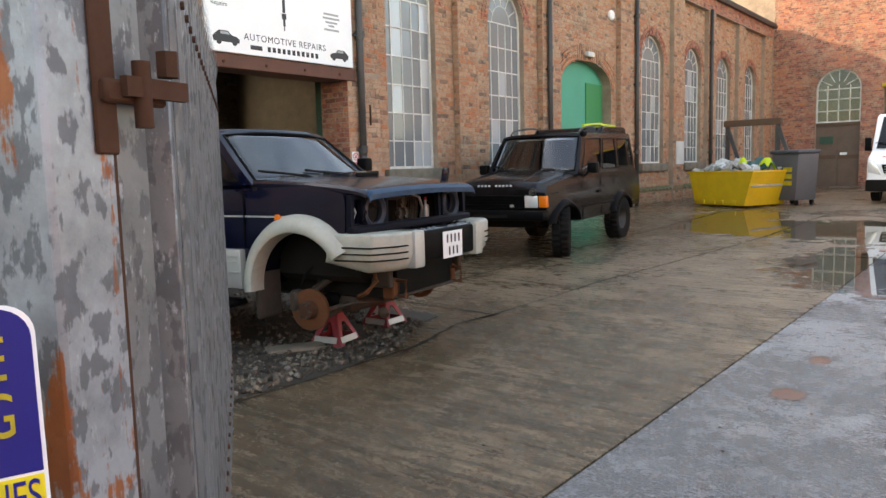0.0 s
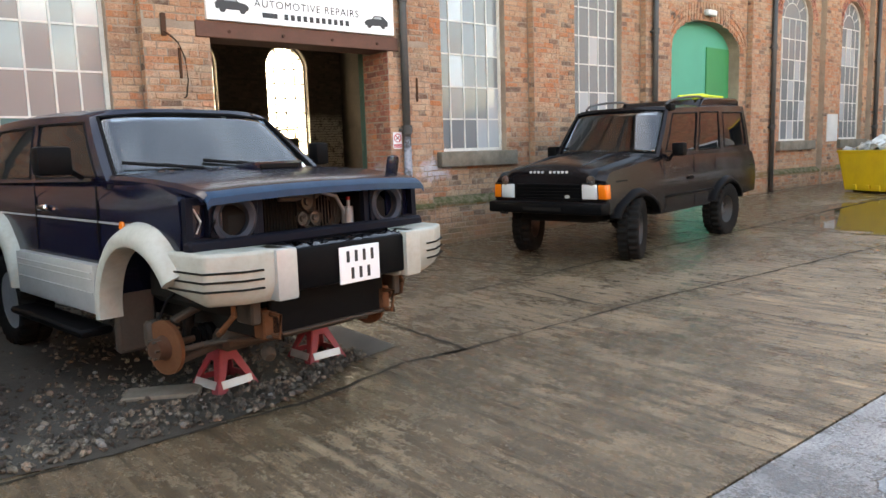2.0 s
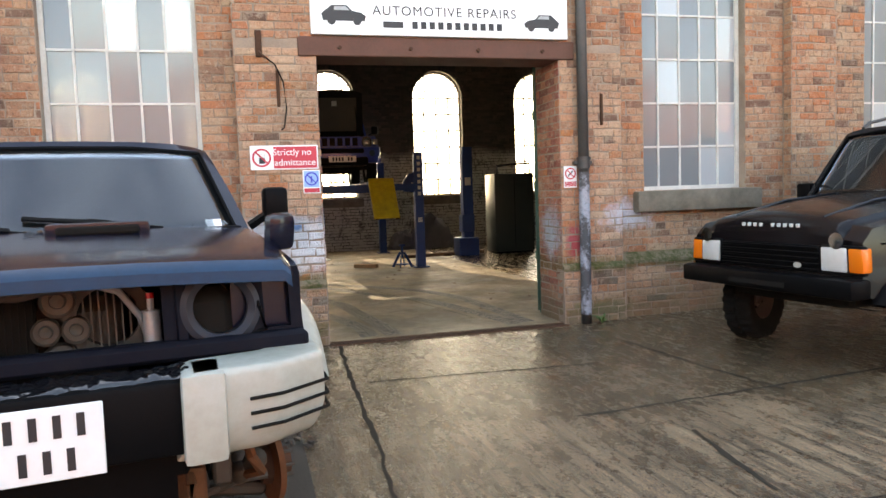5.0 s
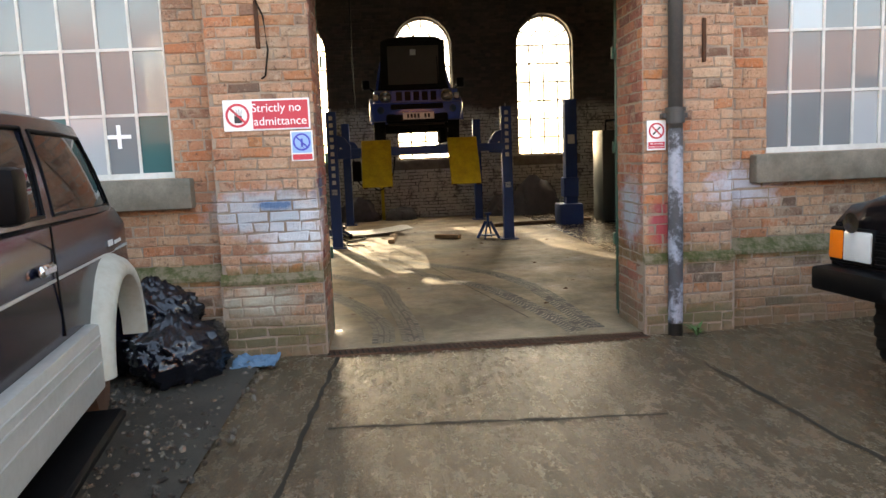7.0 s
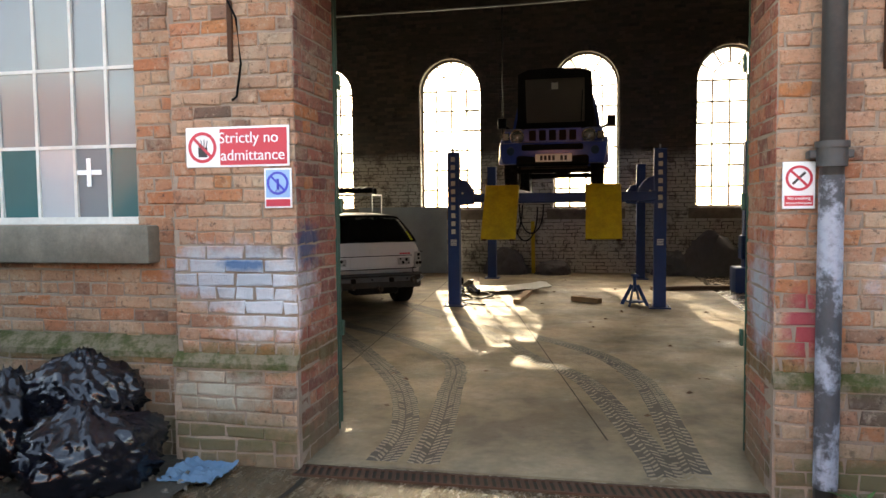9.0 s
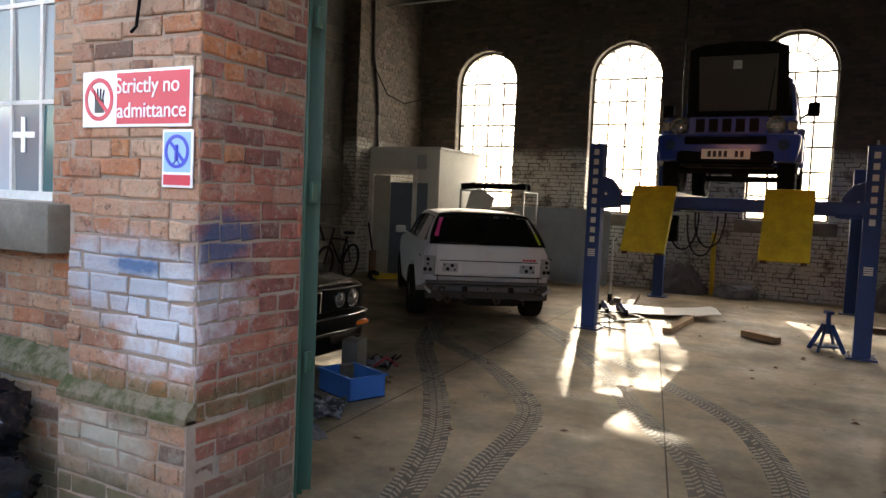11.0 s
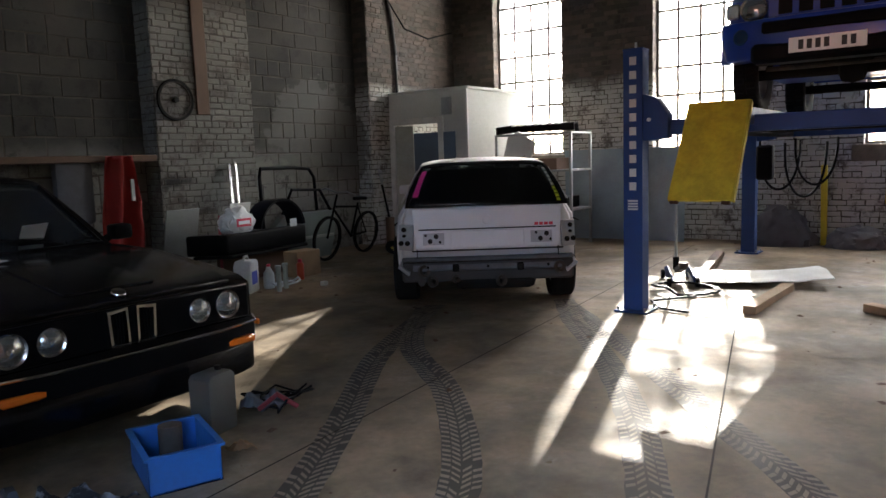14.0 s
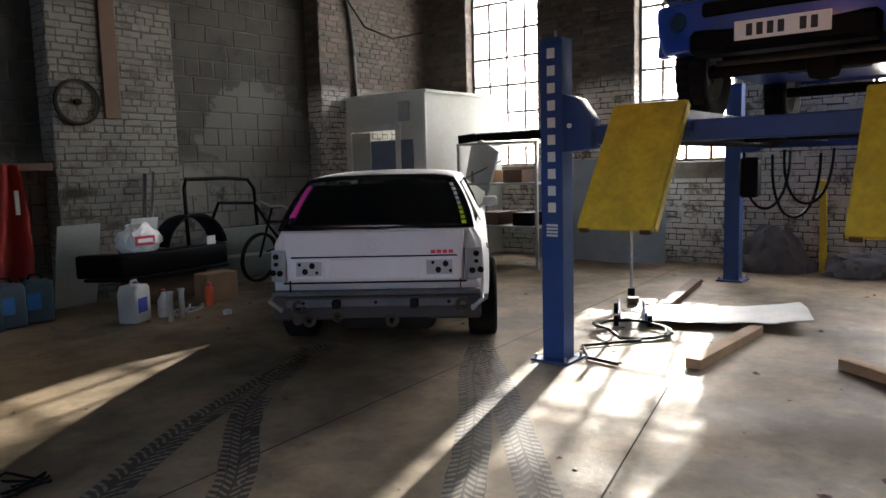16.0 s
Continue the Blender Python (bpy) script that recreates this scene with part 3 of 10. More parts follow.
def rod(a, b, r, seg=10, r2=None):
    a, b = Vector(a), Vector(b)
    bm = bmesh.new()
    bmesh.ops.create_cone(bm, cap_ends=True, segments=seg, radius1=r, radius2=r if r2 is None else r2, depth=(b - a).length)
    return moved(bm, Matrix.Translation((a + b) / 2) @ (b - a).to_track_quat("Z", "Y").to_matrix().to_4x4())


def tube(points, r, seg=8):
    """A bent round bar along points."""
    bm = bmesh.new()
    pts = [Vector(p) for p in points]
    rings = []
    for i, p in enumerate(pts):
        d = (pts[min(i + 1, len(pts) - 1)] - pts[max(i - 1, 0)]).normalized()
        q = d.to_track_quat("Z", "Y")
        rings.append([bm.verts.new(p + q @ Vector((r * math.cos(2 * math.pi * k / seg), r * math.sin(2 * math.pi * k / seg), 0))) for k in range(seg)])
    for a, b in zip(rings, rings[1:]):
        for k in range(seg):
            bm.faces.new((a[k], a[(k + 1) % seg], b[(k + 1) % seg], b[k]))
    bm.faces.new(rings[0][::-1])
    bm.faces.new(rings[-1])
    return bm


def lathe(profile, axis="Y", seg=32):
    """A ring-shaped solid from (radius, along) pairs, closed round."""
    bm = bmesh.new()
    rows = []
    for r, d in profile:
        row = []
        for k in range(seg):
            a = 2 * math.pi * k / seg
            c = {"Y": (r * math.cos(a), d, r * math.sin(a)), "X": (d, r * math.cos(a), r * math.sin(a)), "Z": (r * math.cos(a), r * math.sin(a), d)}[axis]
            row.append(bm.verts.new(c))
        rows.append(row)
    for a, b in zip(rows, rows[1:]):
        for k in range(seg):
            bm.faces.new((a[k], a[(k + 1) % seg], b[(k + 1) % seg], b[k]))
    if profile[0][0] > 1e-4 and profile[0] != profile[-1]:
        bm.faces.new(rows[0])
        bm.faces.new(rows[-1])
    bmesh.ops.remove_doubles(bm, verts=bm.verts, dist=1e-5)
    bmesh.ops.recalc_face_normals(bm, faces=bm.faces)
    return bm


def slab(outline, a, b, axis="y", holes=(), bev=0.0):
    """A flat outline (two coordinates each) given thickness from a to b along axis; holes go through."""
    def place(u, v, w):
        return {"y": (u, w, v), "x": (w, u, v), "z": (u, v, w)}[axis]
    bm = bmesh.new()
    loops = [outline, *holes]
    edges = []
    for loop in loops:
        vs = [bm.verts.new(place(u, v, a)) for u, v in loop]
        edges += [bm.edges.new((vs[i], vs[(i + 1) % len(vs)])) for i in range(len(vs))]
    if holes:
        bmesh.ops.triangle_fill(bm, use_beauty=True, use_dissolve=False, edges=edges)
    else:
        bm.faces.new(bm.verts)
    faces = list(bm.faces)
    r = bmesh.ops.extrude_face_region(bm, geom=faces)
    top = [v for v in r["geom"] if isinstance(v, bmesh.types.BMVert)]
    d = Vector(place(0, 0, b)) - Vector(place(0, 0, a))
    bmesh.ops.translate(bm, verts=top, vec=d)
    bmesh.ops.recalc_face_normals(bm, faces=bm.faces)
    if bev:
        sharp = [e for e in bm.edges if e.is_manifold and e.calc_face_angle(0) > 0.6]
        bmesh.ops.bevel(bm, geom=sharp, offset=bev, segments=3 if bev > 0.02 else 2, affect="EDGES", profile=0.6)
    return bm


def arched(c, half, bottom, spring, top, n=14):
    """The outline of an opening with an arched head: (along, up) pairs."""
    pts = [(c - half, bottom), (c + half, bottom)]
    rise = top - spring
    for k in range(n + 1):
        a = math.pi * k / n
        pts.append((c + half * math.cos(a), spring + rise * math.sin(a)))
    return pts


def opening_span(o, z):
    """The part of the wall's length that an opening takes at height z."""
    c, half, bottom, spring, top = o
    if z < bottom or z > top:
        return None
    if z <= spring:
        return c - half, c + half
    w = half * math.sqrt(max(0.0, 1 - ((z - spring) / (top - spring)) ** 2))
    return c - w, c + w


def brick_spans(u0, u1, z0, z1, openings=(), course=0.08, length=0.235, joint=0.011, jitter=0.004, rng=None):
    """Every brick of a wall face, as (u, z, width, height): stretchers, with a course of headers every fourth."""
    rng = rng or random.Random(7)
    out = []
    n = int(round((z1 - z0) / course))
    for k in range(n):
        z = z0 + k * course
        step = length if k % 4 else length / 2
        free = [(u0, u1)]
        for o in openings:
            s = opening_span(o, z + course / 2)
            if s:
                nxt = []
                for a, b in free:
                    if s[1] <= a or s[0] >= b:
                        nxt.append((a, b))
                    else:
                        if s[0] > a:
                            nxt.append((a, s[0]))
                        if s[1] < b:
                            nxt.append((s[1], b))
                free = nxt
        shift = (0.0, 0.5, 0.25, 0.75)[k % 4] * length
        for a, b in free:
            u = math.floor((a - shift) / step) * step + shift
            while u < b:
                lo, hi = max(a, u), min(b, u + step)
                if hi - lo > 0.03:
                    out.append((lo + joint / 2, z + joint / 2 + rng.uniform(-jitter, jitter) * 0.5, hi - lo - joint, course - joint + rng.uniform(-jitter, jitter)))
                u += step
    return out


def brick_mesh(name, spans, face, out, axis, material, parent, label="", depth=0.007, rng=None):
    """Bricks joined into one mesh, standing proud of the mortar face; worn unevenly."""
    rng = rng or random.Random(3)
    verts, quads = [], []
    for u, z, w, hh in spans:
        d = depth * rng.uniform(0.45, 1.3)
        c = 0.006
        i = len(verts)
        skew = [rng.uniform(-0.003, 0.003) for _ in range(4)]
        back = [(u, z), (u + w, z), (u + w, z + hh), (u, z + hh)]
        front = [(u + c, z + c), (u + w - c, z + c), (u + w - c, z + hh - c), (u + c, z + hh - c)]
        slip = [(rng.uniform(-0.008, 0.008), rng.uniform(-0.0065, 0.0065)) for _ in range(4)]
        back = [(p + a, q + b) for (p, q), (a, b) in zip(back, slip)]
        front = [(p + a, q + b) for (p, q), (a, b) in zip(front, slip)]
        for p, q in back:
            verts.append((p, q, -0.02))
        for p, q in back:
            verts.append((p, q, d - c * 0.7))
        for (p, q), s in zip(front, skew):
            verts.append((p, q, d + s))
        for k in range(4):
            j = (k + 1) % 4
            quads.append((i + k, i + j, i + 4 + j, i + 4 + k))
            quads.append((i + 4 + k, i + 4 + j, i + 8 + j, i + 8 + k))
        quads.append((i + 8, i + 9, i + 10, i + 11))
    a = np.array(verts)
    p = np.zeros_like(a)
    along = 1 if axis == "x" else 0
    across = 0 if axis == "x" else 1
    p[:, along], p[:, 2], p[:, across] = a[:, 0], a[:, 1], face + out * a[:, 2]
    flip = (axis == "x") != (out > 0)
    if flip:
        quads = [q[::-1] for q in quads]
    me = bpy.data.meshes.new(name)
    me.from_pydata(p.tolist(), [], quads)
    me.materials.append(M[material])
    ob = new(name, me)
    ob.parent = parent
    return tagged(ob, label, kind="stuff")


def structure(name, label, bm, material, category="wall"):
    return tagged(part(name, bm, material), label, category, kind="structure")


# ---- the workshop's front ----
FRONT, RECESS, INNER = -8.46, -8.60, -9.1
Y0, Y1, EAVES = -9.0, 32.4, 6.85
SILL = 1.40
windows = [(-3.0, 0.67), (0.4, 0.67), (3.9, 0.68), (9.92, 0.66), (12.93, 0.66), (20.5, 0.80), (23.75, 0.72), (26.75, 0.75), (29.9, 0.70)]
holes = [(c, hf, SILL, 4.35, 5.05) for c, hf in windows]
DOOR = (6.93, 1.26, 0.0, 2.98, 2.981)
GREEN = (16.5, 1.3, 0.0, 3.35, 3.95)
every = [*holes, DOOR, GREEN]
outline = [(Y0, -0.1), (Y1, -0.1), (Y1, EAVES), (Y0, EAVES)]
cuts = [arched(*o) for o in holes] + [[(5.67, 0.0), (8.19, 0.0), (8.19, 2.98), (5.67, 2.98)], arched(*GREEN)]
front_wall = structure("wall_front", "long weathered orange brick workshop front with arched windows", slab(outline, INNER, RECESS, "x", cuts), "mortar")
PIERS = [(-7.9, -7.2), (-5.0, -4.3), (-1.7, -0.95), (1.75, 2.75), (4.91, 5.67), (8.19, 8.91), (11.1, 11.72), (14.15, 14.95), (18.1, 19.1), (21.75, 22.6), (24.75, 25.5), (28.0, 28.75), (31.3, 32.4)]
for a, b in PIERS:
    part("pier", box((RECESS - 0.01, a, -0.1), (FRONT, b, EAVES - 0.5)), "mortar", front_wall)
part("cornice", box((RECESS - 0.01, Y0, EAVES - 0.5), (FRONT + 0.03, Y1, EAVES)), "mortar", front_wall)
low = [(4.91, 5.67), (8.19, 8.91)]
spans = brick_spans(Y0, Y1, 0.0, EAVES - 0.5, every + [((a + b) / 2, (b - a) / 2, -1, 9, 9.1) for a, b in PIERS])
brick_mesh("brickwork", spans, RECESS, 1, "x", "brick", front_wall)
spans = []
for a, b in PIERS:
    spans += brick_spans(a, b, 0.0 if (a, b) not in low else 2.96, EAVES - 0.5, [])
brick_mesh("pier_brickwork", spans, FRONT, 1, "x", "brick", front_wall)
brick_mesh("cornice_brickwork", brick_spans(Y0, Y1, EAVES - 0.48, EAVES, []), FRONT + 0.03, 1, "x", "brick_red", front_wall)
# sides of the piers
for i, (a, b) in enumerate(PIERS):
    for y, o in ((a, -1), (b, 1)):
        if (a, b) in low and (y in (5.67, 8.19)):
            continue
        if -2 < y < 20:
            brick_mesh("pier_side_bricks", brick_spans(RECESS + 0.01, FRONT, 0, EAVES - 0.5, []), y, o, "y", "brick", front_wall)
# plinth and its mossy ledge
for a, b in ((Y0, 5.66), (8.2, 15.2), (17.8, Y1)):
    part("plinth", box((RECESS, a, -0.1), (RECESS + 0.09, b, 0.62), 0.012), "mortar", front_wall)
    brick_mesh("plinth_bricks", brick_spans(a, b, 0.0, 0.62, [((p + q) / 2, (q - p) / 2, -1, 9, 9.1) for p, q in PIERS]), RECESS + 0.09, 1, "x", "brick", front_wall)
    part("mossy_ledge", slab([(RECESS, 0.60), (RECESS + 0.105, 0.60), (RECESS + 0.10, 0.635), (RECESS, 0.72)], a, b, "y"), "moss", front_wall, "moss-grown sloping brick ledge")
for a, b in ((4.90, 5.675), (8.185, 8.92)):
    part("pier_plinth", box((RECESS, a, -0.1), (FRONT + 0.04, b, 0.585)), "mortar", front_wall)
    part("mossy_ledge", slab([(FRONT - 0.01, 0.57), (FRONT + 0.052, 0.57), (FRONT + 0.05, 0.60), (FRONT - 0.01, 0.665)], a, b, "y"), "moss", front_wall, "moss-grown sloping brick ledge")


def arch_bricks(o, face, material, parent, rows=2):
    """Rings of bricks on end over an arched head."""
    c, half, bottom, spring, top = o
    rng = random.Random(int(c * 10))
    rise = top - spring
    bm = bmesh.new()
    for r in range(rows):
        off = 0.01 + r * 0.115
        n = int(math.pi * (half + rise) / 2 / 0.082) + r * 2
        for k in range(n):
            a = math.pi * (k + 0.5) / n
            nx, nz = math.cos(a) * rise, math.sin(a) * half
            ln = math.hypot(nx, nz)
            nx, nz = nx / ln, nz / ln
            y, z = c + half * math.cos(a) + nx * (off + 0.055), spring + rise * math.sin(a) + nz * (off + 0.055)
            b = box((-0.02, -0.033, -0.052), (0.022 + rng.uniform(-0.003, 0.003), 0.033, 0.052))
            moved(b, Matrix.Translation((face, y, z)) @ Matrix.Rotation(math.atan2(-nx, nz) * -1, 4, "X") @ Matrix.Identity(4))
            me = bpy.data.meshes.new("t")
            b.to_mesh(me)
            b.free()
            bm.from_mesh(me)
            bpy.data.meshes.remove(me)
    return tagged(part("arch_bricks", bm, material, parent), kind="stuff")


for o in holes[2:]:
    arch_bricks(o, RECESS, "brick_red", front_wall)
arch_bricks(GREEN, RECESS, "brick", front_wall, 3)


def window(name, c, half, bottom, spring, top, x, glass, bars, cols, rows, label, sill_out=None, thick=0.022):
    """An arched iron window: frame, glazing bars, panes and a stone sill. It faces along x."""
    w = thing(name, Matrix.Identity(4), label, "window", kind="structure")
    o = arched(c, half, bottom, spring, top)
    inner = arched(c, half - 0.045, bottom + 0.045, spring, top - 0.045)
    part("window_frame", slab(o, x - 0.03, x + 0.03, "x", [inner]), bars, w)
    for f in cols[1:-1]:
        y = c - half + 2 * half * f
        part("glazing_bar", box((x - 0.015, y - thick / 2, bottom), (x + 0.015, y + thick / 2, spring)), bars, w)
    zs = [bottom + (spring - bottom) * k / rows for k in range(rows + 1)]
    for z in zs[1:]:
        part("glazing_bar", box((x - 0.014, c - half, z - thick / 2), (x + 0.014, c + half, z + thick / 2)), bars, w)
    rise = top - spring
    part("fan_bar", tube([(x, c + half * 0.5 * math.cos(math.pi * k / 10), spring + rise * 0.52 * math.sin(math.pi * k / 10)) for k in range(11)], thick / 2, 6), bars, w)
    for k in (1, 2, 3, 4, 5):
        a = math.pi * k / 6
        part("fan_bar", rod((x, c + half * 0.5 * math.cos(a), spring + rise * 0.52 * math.sin(a)), (x, c + half * 0.97 * math.cos(a), spring + rise * 0.97 * math.sin(a)), thick / 2, 6), bars, w)
    rng = random.Random(int(c * 31))
    for r in range(rows):
        for a, b in zip(cols, cols[1:]):
            ya, yb = c - half + 2 * half * a + 0.008, c - half + 2 * half * b - 0.008
            lean = rng.uniform(-0.009, 0.009)
            p = box((x - 0.002, ya, zs[r] + 0.008), (x + 0.002, yb, zs[r + 1] - 0.008))
            for v in p.verts:
                v.co.x += lean * (1 if v.co.z > zs[r] + 0.1 else -1) + 0.003 * math.sin(v.co.y * 9)
            kind_ = rng.choice(glass) if isinstance(glass, list) else glass
            if abs(c - 3.9) < 0.1 and r == 0 and a in (0.0, 0.2, 0.79):
                kind_ = "glass_teal"
            g = part("pane", p, kind_, w)
            g.visible_shadow = glass == "glass_back"
    hd = [(c + (half - 0.03) * math.cos(math.pi * k / 14), spring + (rise - 0.03) * math.sin(math.pi * k / 14)) for k in range(15)]
    g = part("pane", slab(hd, x - 0.002, x + 0.002, "x"), glass if not isinstance(glass, list) else glass[0], w)
    g.visible_shadow = glass == "glass_back"
    if sill_out is not None:
        part("window_sill", box((x, c - half - 0.14, bottom - 0.235), (sill_out, c + half + 0.14, bottom - 0.005), 0.015, seg=2), "sill", w)
    return w


FIVE = (0.0, 0.2, 0.41, 0.61, 0.79, 1.0)
for i, o in enumerate(holes):
    window("window_%d" % (i + 1), *o, RECESS - 0.14, ["glass"] * 10 + ["glass_pale"] * 3, "frame_white", FIVE, 6, "tall arched iron window with dusty panes and worn white bars", FRONT - 0.02)


def simple_front():
    # oxide-red beam over the drive-in
    b = tagged(part("lintel_beam", box((RECESS - 0.30, 5.5, 2.80), (FRONT + 0.025, 8.36, 2.985), 0.01), "beam"), "rusty red-brown steel beam over the workshop entrance", "beam", kind="structure")
    for y in (5.9, 6.6, 7.3, 8.0):
        part("bolt", rod((FRONT + 0.02, y, 2.88), (FRONT + 0.045, y, 2.88), 0.02, 6), "rust", b)
    structure("wall_over_door", "brick wall above the entrance behind the sign board", box((RECESS, 5.67, 2.97), (FRONT - 0.005, 8.19, EAVES - 0.5)), "mortar")
    gd = thing("door_1", pose(0, 0, 0), "closed pale green arched timber loading door", "door", kind="structure")
    part("door_panel", slab(arched(*GREEN[:2], 0.0, *GREEN[3:]), RECESS - 0.30, RECESS - 0.25, "x"), "green_light", gd)
    part("door_leaf", box((RECESS - 0.25, 16.85, 0.9), (RECESS - 0.22, 17.75, 3.45), 0.005), plain("mid_green_paint", (0.01, 0.22, 0.07), 0.5, 0, 0.15, 1), gd)


simple_front()

# ---- the rest of the shell ----
BACK, LEFT, RIGHT, CEIL = -20.8, -0.72, 15.0, 6.6
back_windows = [(1.17, 0.69, 1.42, 4.1, 4.78), (4.17, 0.70, 1.42, 4.1, 4.80), (7.17, 0.70, 1.42, 4.1, 4.82), (10.15, 0.70, 1.42, 4.1, 4.82), (13.1, 0.70, 1.42, 4.1, 4.82)]
bw = structure("wall_back", "whitewashed brick back wall, dark higher up, with tall arched windows", slab([(LEFT - 0.4, -0.1), (RIGHT + 0.4, -0.1), (RIGHT + 0.4, CEIL + 0.4), (LEFT - 0.4, CEIL + 0.4)], BACK - 0.45, BACK, "x", [arched(*o) for o in back_windows]), "mortar_dark")
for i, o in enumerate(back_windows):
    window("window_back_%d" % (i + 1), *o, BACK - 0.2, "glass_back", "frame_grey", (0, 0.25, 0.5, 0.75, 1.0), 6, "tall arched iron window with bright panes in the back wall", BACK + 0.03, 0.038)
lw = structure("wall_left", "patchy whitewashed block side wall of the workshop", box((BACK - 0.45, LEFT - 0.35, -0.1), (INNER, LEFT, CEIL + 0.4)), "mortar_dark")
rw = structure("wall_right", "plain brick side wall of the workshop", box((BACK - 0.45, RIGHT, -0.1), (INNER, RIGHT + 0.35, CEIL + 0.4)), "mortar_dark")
structure("ceiling", "dark boarded roof over the workshop", box((BACK - 0.45, LEFT - 0.35, CEIL), (INNER + 0.01, RIGHT + 0.35, CEIL + 0.15)), "ceiling", "ceiling")
structure("roof", "grey slate roof", join(slab([(FRONT + 0.15, EAVES), (FRONT + 0.15, EAVES + 0.08), (-14.7, 8.2), (-21.4, EAVES + 0.08), (-21.4, EAVES)], Y0, Y1, "y")), stained("slate", (0.09, 0.09, 0.10), (0.06, 0.06, 0.06)), "roof")
structure("shop_floor", "dusty stained concrete workshop floor", box((BACK - 0.3, LEFT - 0.2, -0.3), (FRONT - 0.06, RIGHT + 0.2, 0.012)), "shop_floor", "floor")

# ---- yard: level by the door, rising gently towards the far end ----
RISE = [(-300.0, 0.0), (8.5, 0.0), (12.0, 0.05), (14.0, 0.10), (20.0, 0.25), (33.0, 0.32), (300.0, 0.40)]


def rise(y):
    return float(np.interp(y, [a for a, _ in RISE], [b for _, b in RISE]))


def strip(x0, x1, lift=0.0, ys=None, deep=0.5):
    """A band of ground that follows the rise, with a solid depth."""
    ys = ys or [y for y, _ in RISE]
    bm = bmesh.new()
    rows = []
    for y in ys:
        z = rise(y) + lift
        rows.append([bm.verts.new(c) for c in ((x0, y, z), (x1, y, z), (x1, y, z - deep), (x0, y, z - deep))])
    for a, b in zip(rows, rows[1:]):
        for k in range(4):
            bm.faces.new((a[k], a[(k + 1) % 4], b[(k + 1) % 4], b[k]))
    bm.faces.new(rows[0][::-1])
    bm.faces.new(rows[-1])
    bmesh.ops.recalc_face_normals(bm, faces=bm.faces)
    return bm


ground = structure("ground", "wet ridged brown concrete yard with pools of rain", strip(-300, -1.517), "concrete", "ground")
structure("road", "wet dark asphalt strip beside the concrete", strip(-1.503, 300), "asphalt", "road")
structure("joint", "dirt-filled joint between concrete and asphalt", strip(-1.518, -1.502, -0.02), "joint", "joint")

# ---- end of the yard ----
EW = 32.6
END_DOOR = (-6.02, 0.80, 0.0, 4.15, 4.95)
END_GATE = (-2.7, 1.75, 0.0, 4.10, 4.101)
end_wall = structure("wall_end", "tall red brick wall across the end of the yard", slab([(-14, -0.1), (12, -0.1), (12, 9.5), (-14, 9.5)], EW, EW + 0.5, "y", [arched(*END_DOOR), [(-4.45, 0.1), (-0.95, 0.1), (-0.95, 4.1), (-4.45, 4.1)]]), "mortar")
brick_mesh("brickwork", brick_spans(FRONT, 3.0, 0.24, 9.4, [END_DOOR, END_GATE]), EW, -1, "y", "brick_far", end_wall)


def end_door():
    d = thing("door_2", pose(0, 0, 0), "tall brown timber double door with arched fanlight", "door", kind="structure")
    c, hf = END_DOOR[:2]
    for s in (-1, 1):
        leaf = part("door_leaf", box((min(c, c + s * (hf - 0.01)), EW + 0.14, 0.3), (max(c, c + s * (hf - 0.01)), EW + 0.2, 2.72), 0.01), plain("weathered_brown_paint", (0.13, 0.085, 0.06), 0.7, 0, 0.4), d)
        part("ledge", box((min(c + s * 0.04, c + s * (hf - 0.05)), EW + 0.12, 1.4), (max(c + s * 0.04, c + s * (hf - 0.05)), EW + 0.14, 1.55)), "wood_dark", leaf)
    part("notice", box((c - 0.65, EW + 0.11, 2.0), (c - 0.15, EW + 0.125, 2.3)), "green", d)
    part("notice", box((c + 0.1, EW + 0.11, 1.55), (c + 0.35, EW + 0.125, 1.65)), "white", d)
    part("transom", box((c - hf, EW + 0.1, 2.72), (c + hf, EW + 0.22, 2.84)), "wood_dark", d)
    fan = arched(c, hf, 2.84, 4.15, 4.95)
    part("window_frame", slab(fan, EW + 0.12, EW + 0.18, "y", [arched(c, hf - 0.06, 2.9, 4.15, 4.88)]), "frame_white", d)
    part("pane", slab(arched(c, hf - 0.04, 2.88, 4.15, 4.9), EW + 0.147, EW + 0.153, "y"), "glass_dark", d)
    for f in (-0.5, 0.0, 0.5):
        part("glazing_bar", box((c + f * hf - 0.018, EW + 0.13, 2.86), (c + f * hf + 0.018, EW + 0.17, 4.3)), "frame_white", d)
    for z in (3.3, 3.75, 4.15):
        part("glazing_bar", box((c - hf, EW + 0.13, z - 0.018), (c + hf, EW + 0.17, z + 0.018)), "frame_white", d)
    for k in range(1, 6):
        a = math.pi * k / 6
        part("fan_bar", rod((c + 0.3 * math.cos(a), EW + 0.15, 4.15 + 0.3 * math.sin(a)), (c + 0.78 * math.cos(a), EW + 0.15, 4.15 + 0.78 * math.sin(a)), 0.016, 6), "frame_white", d)


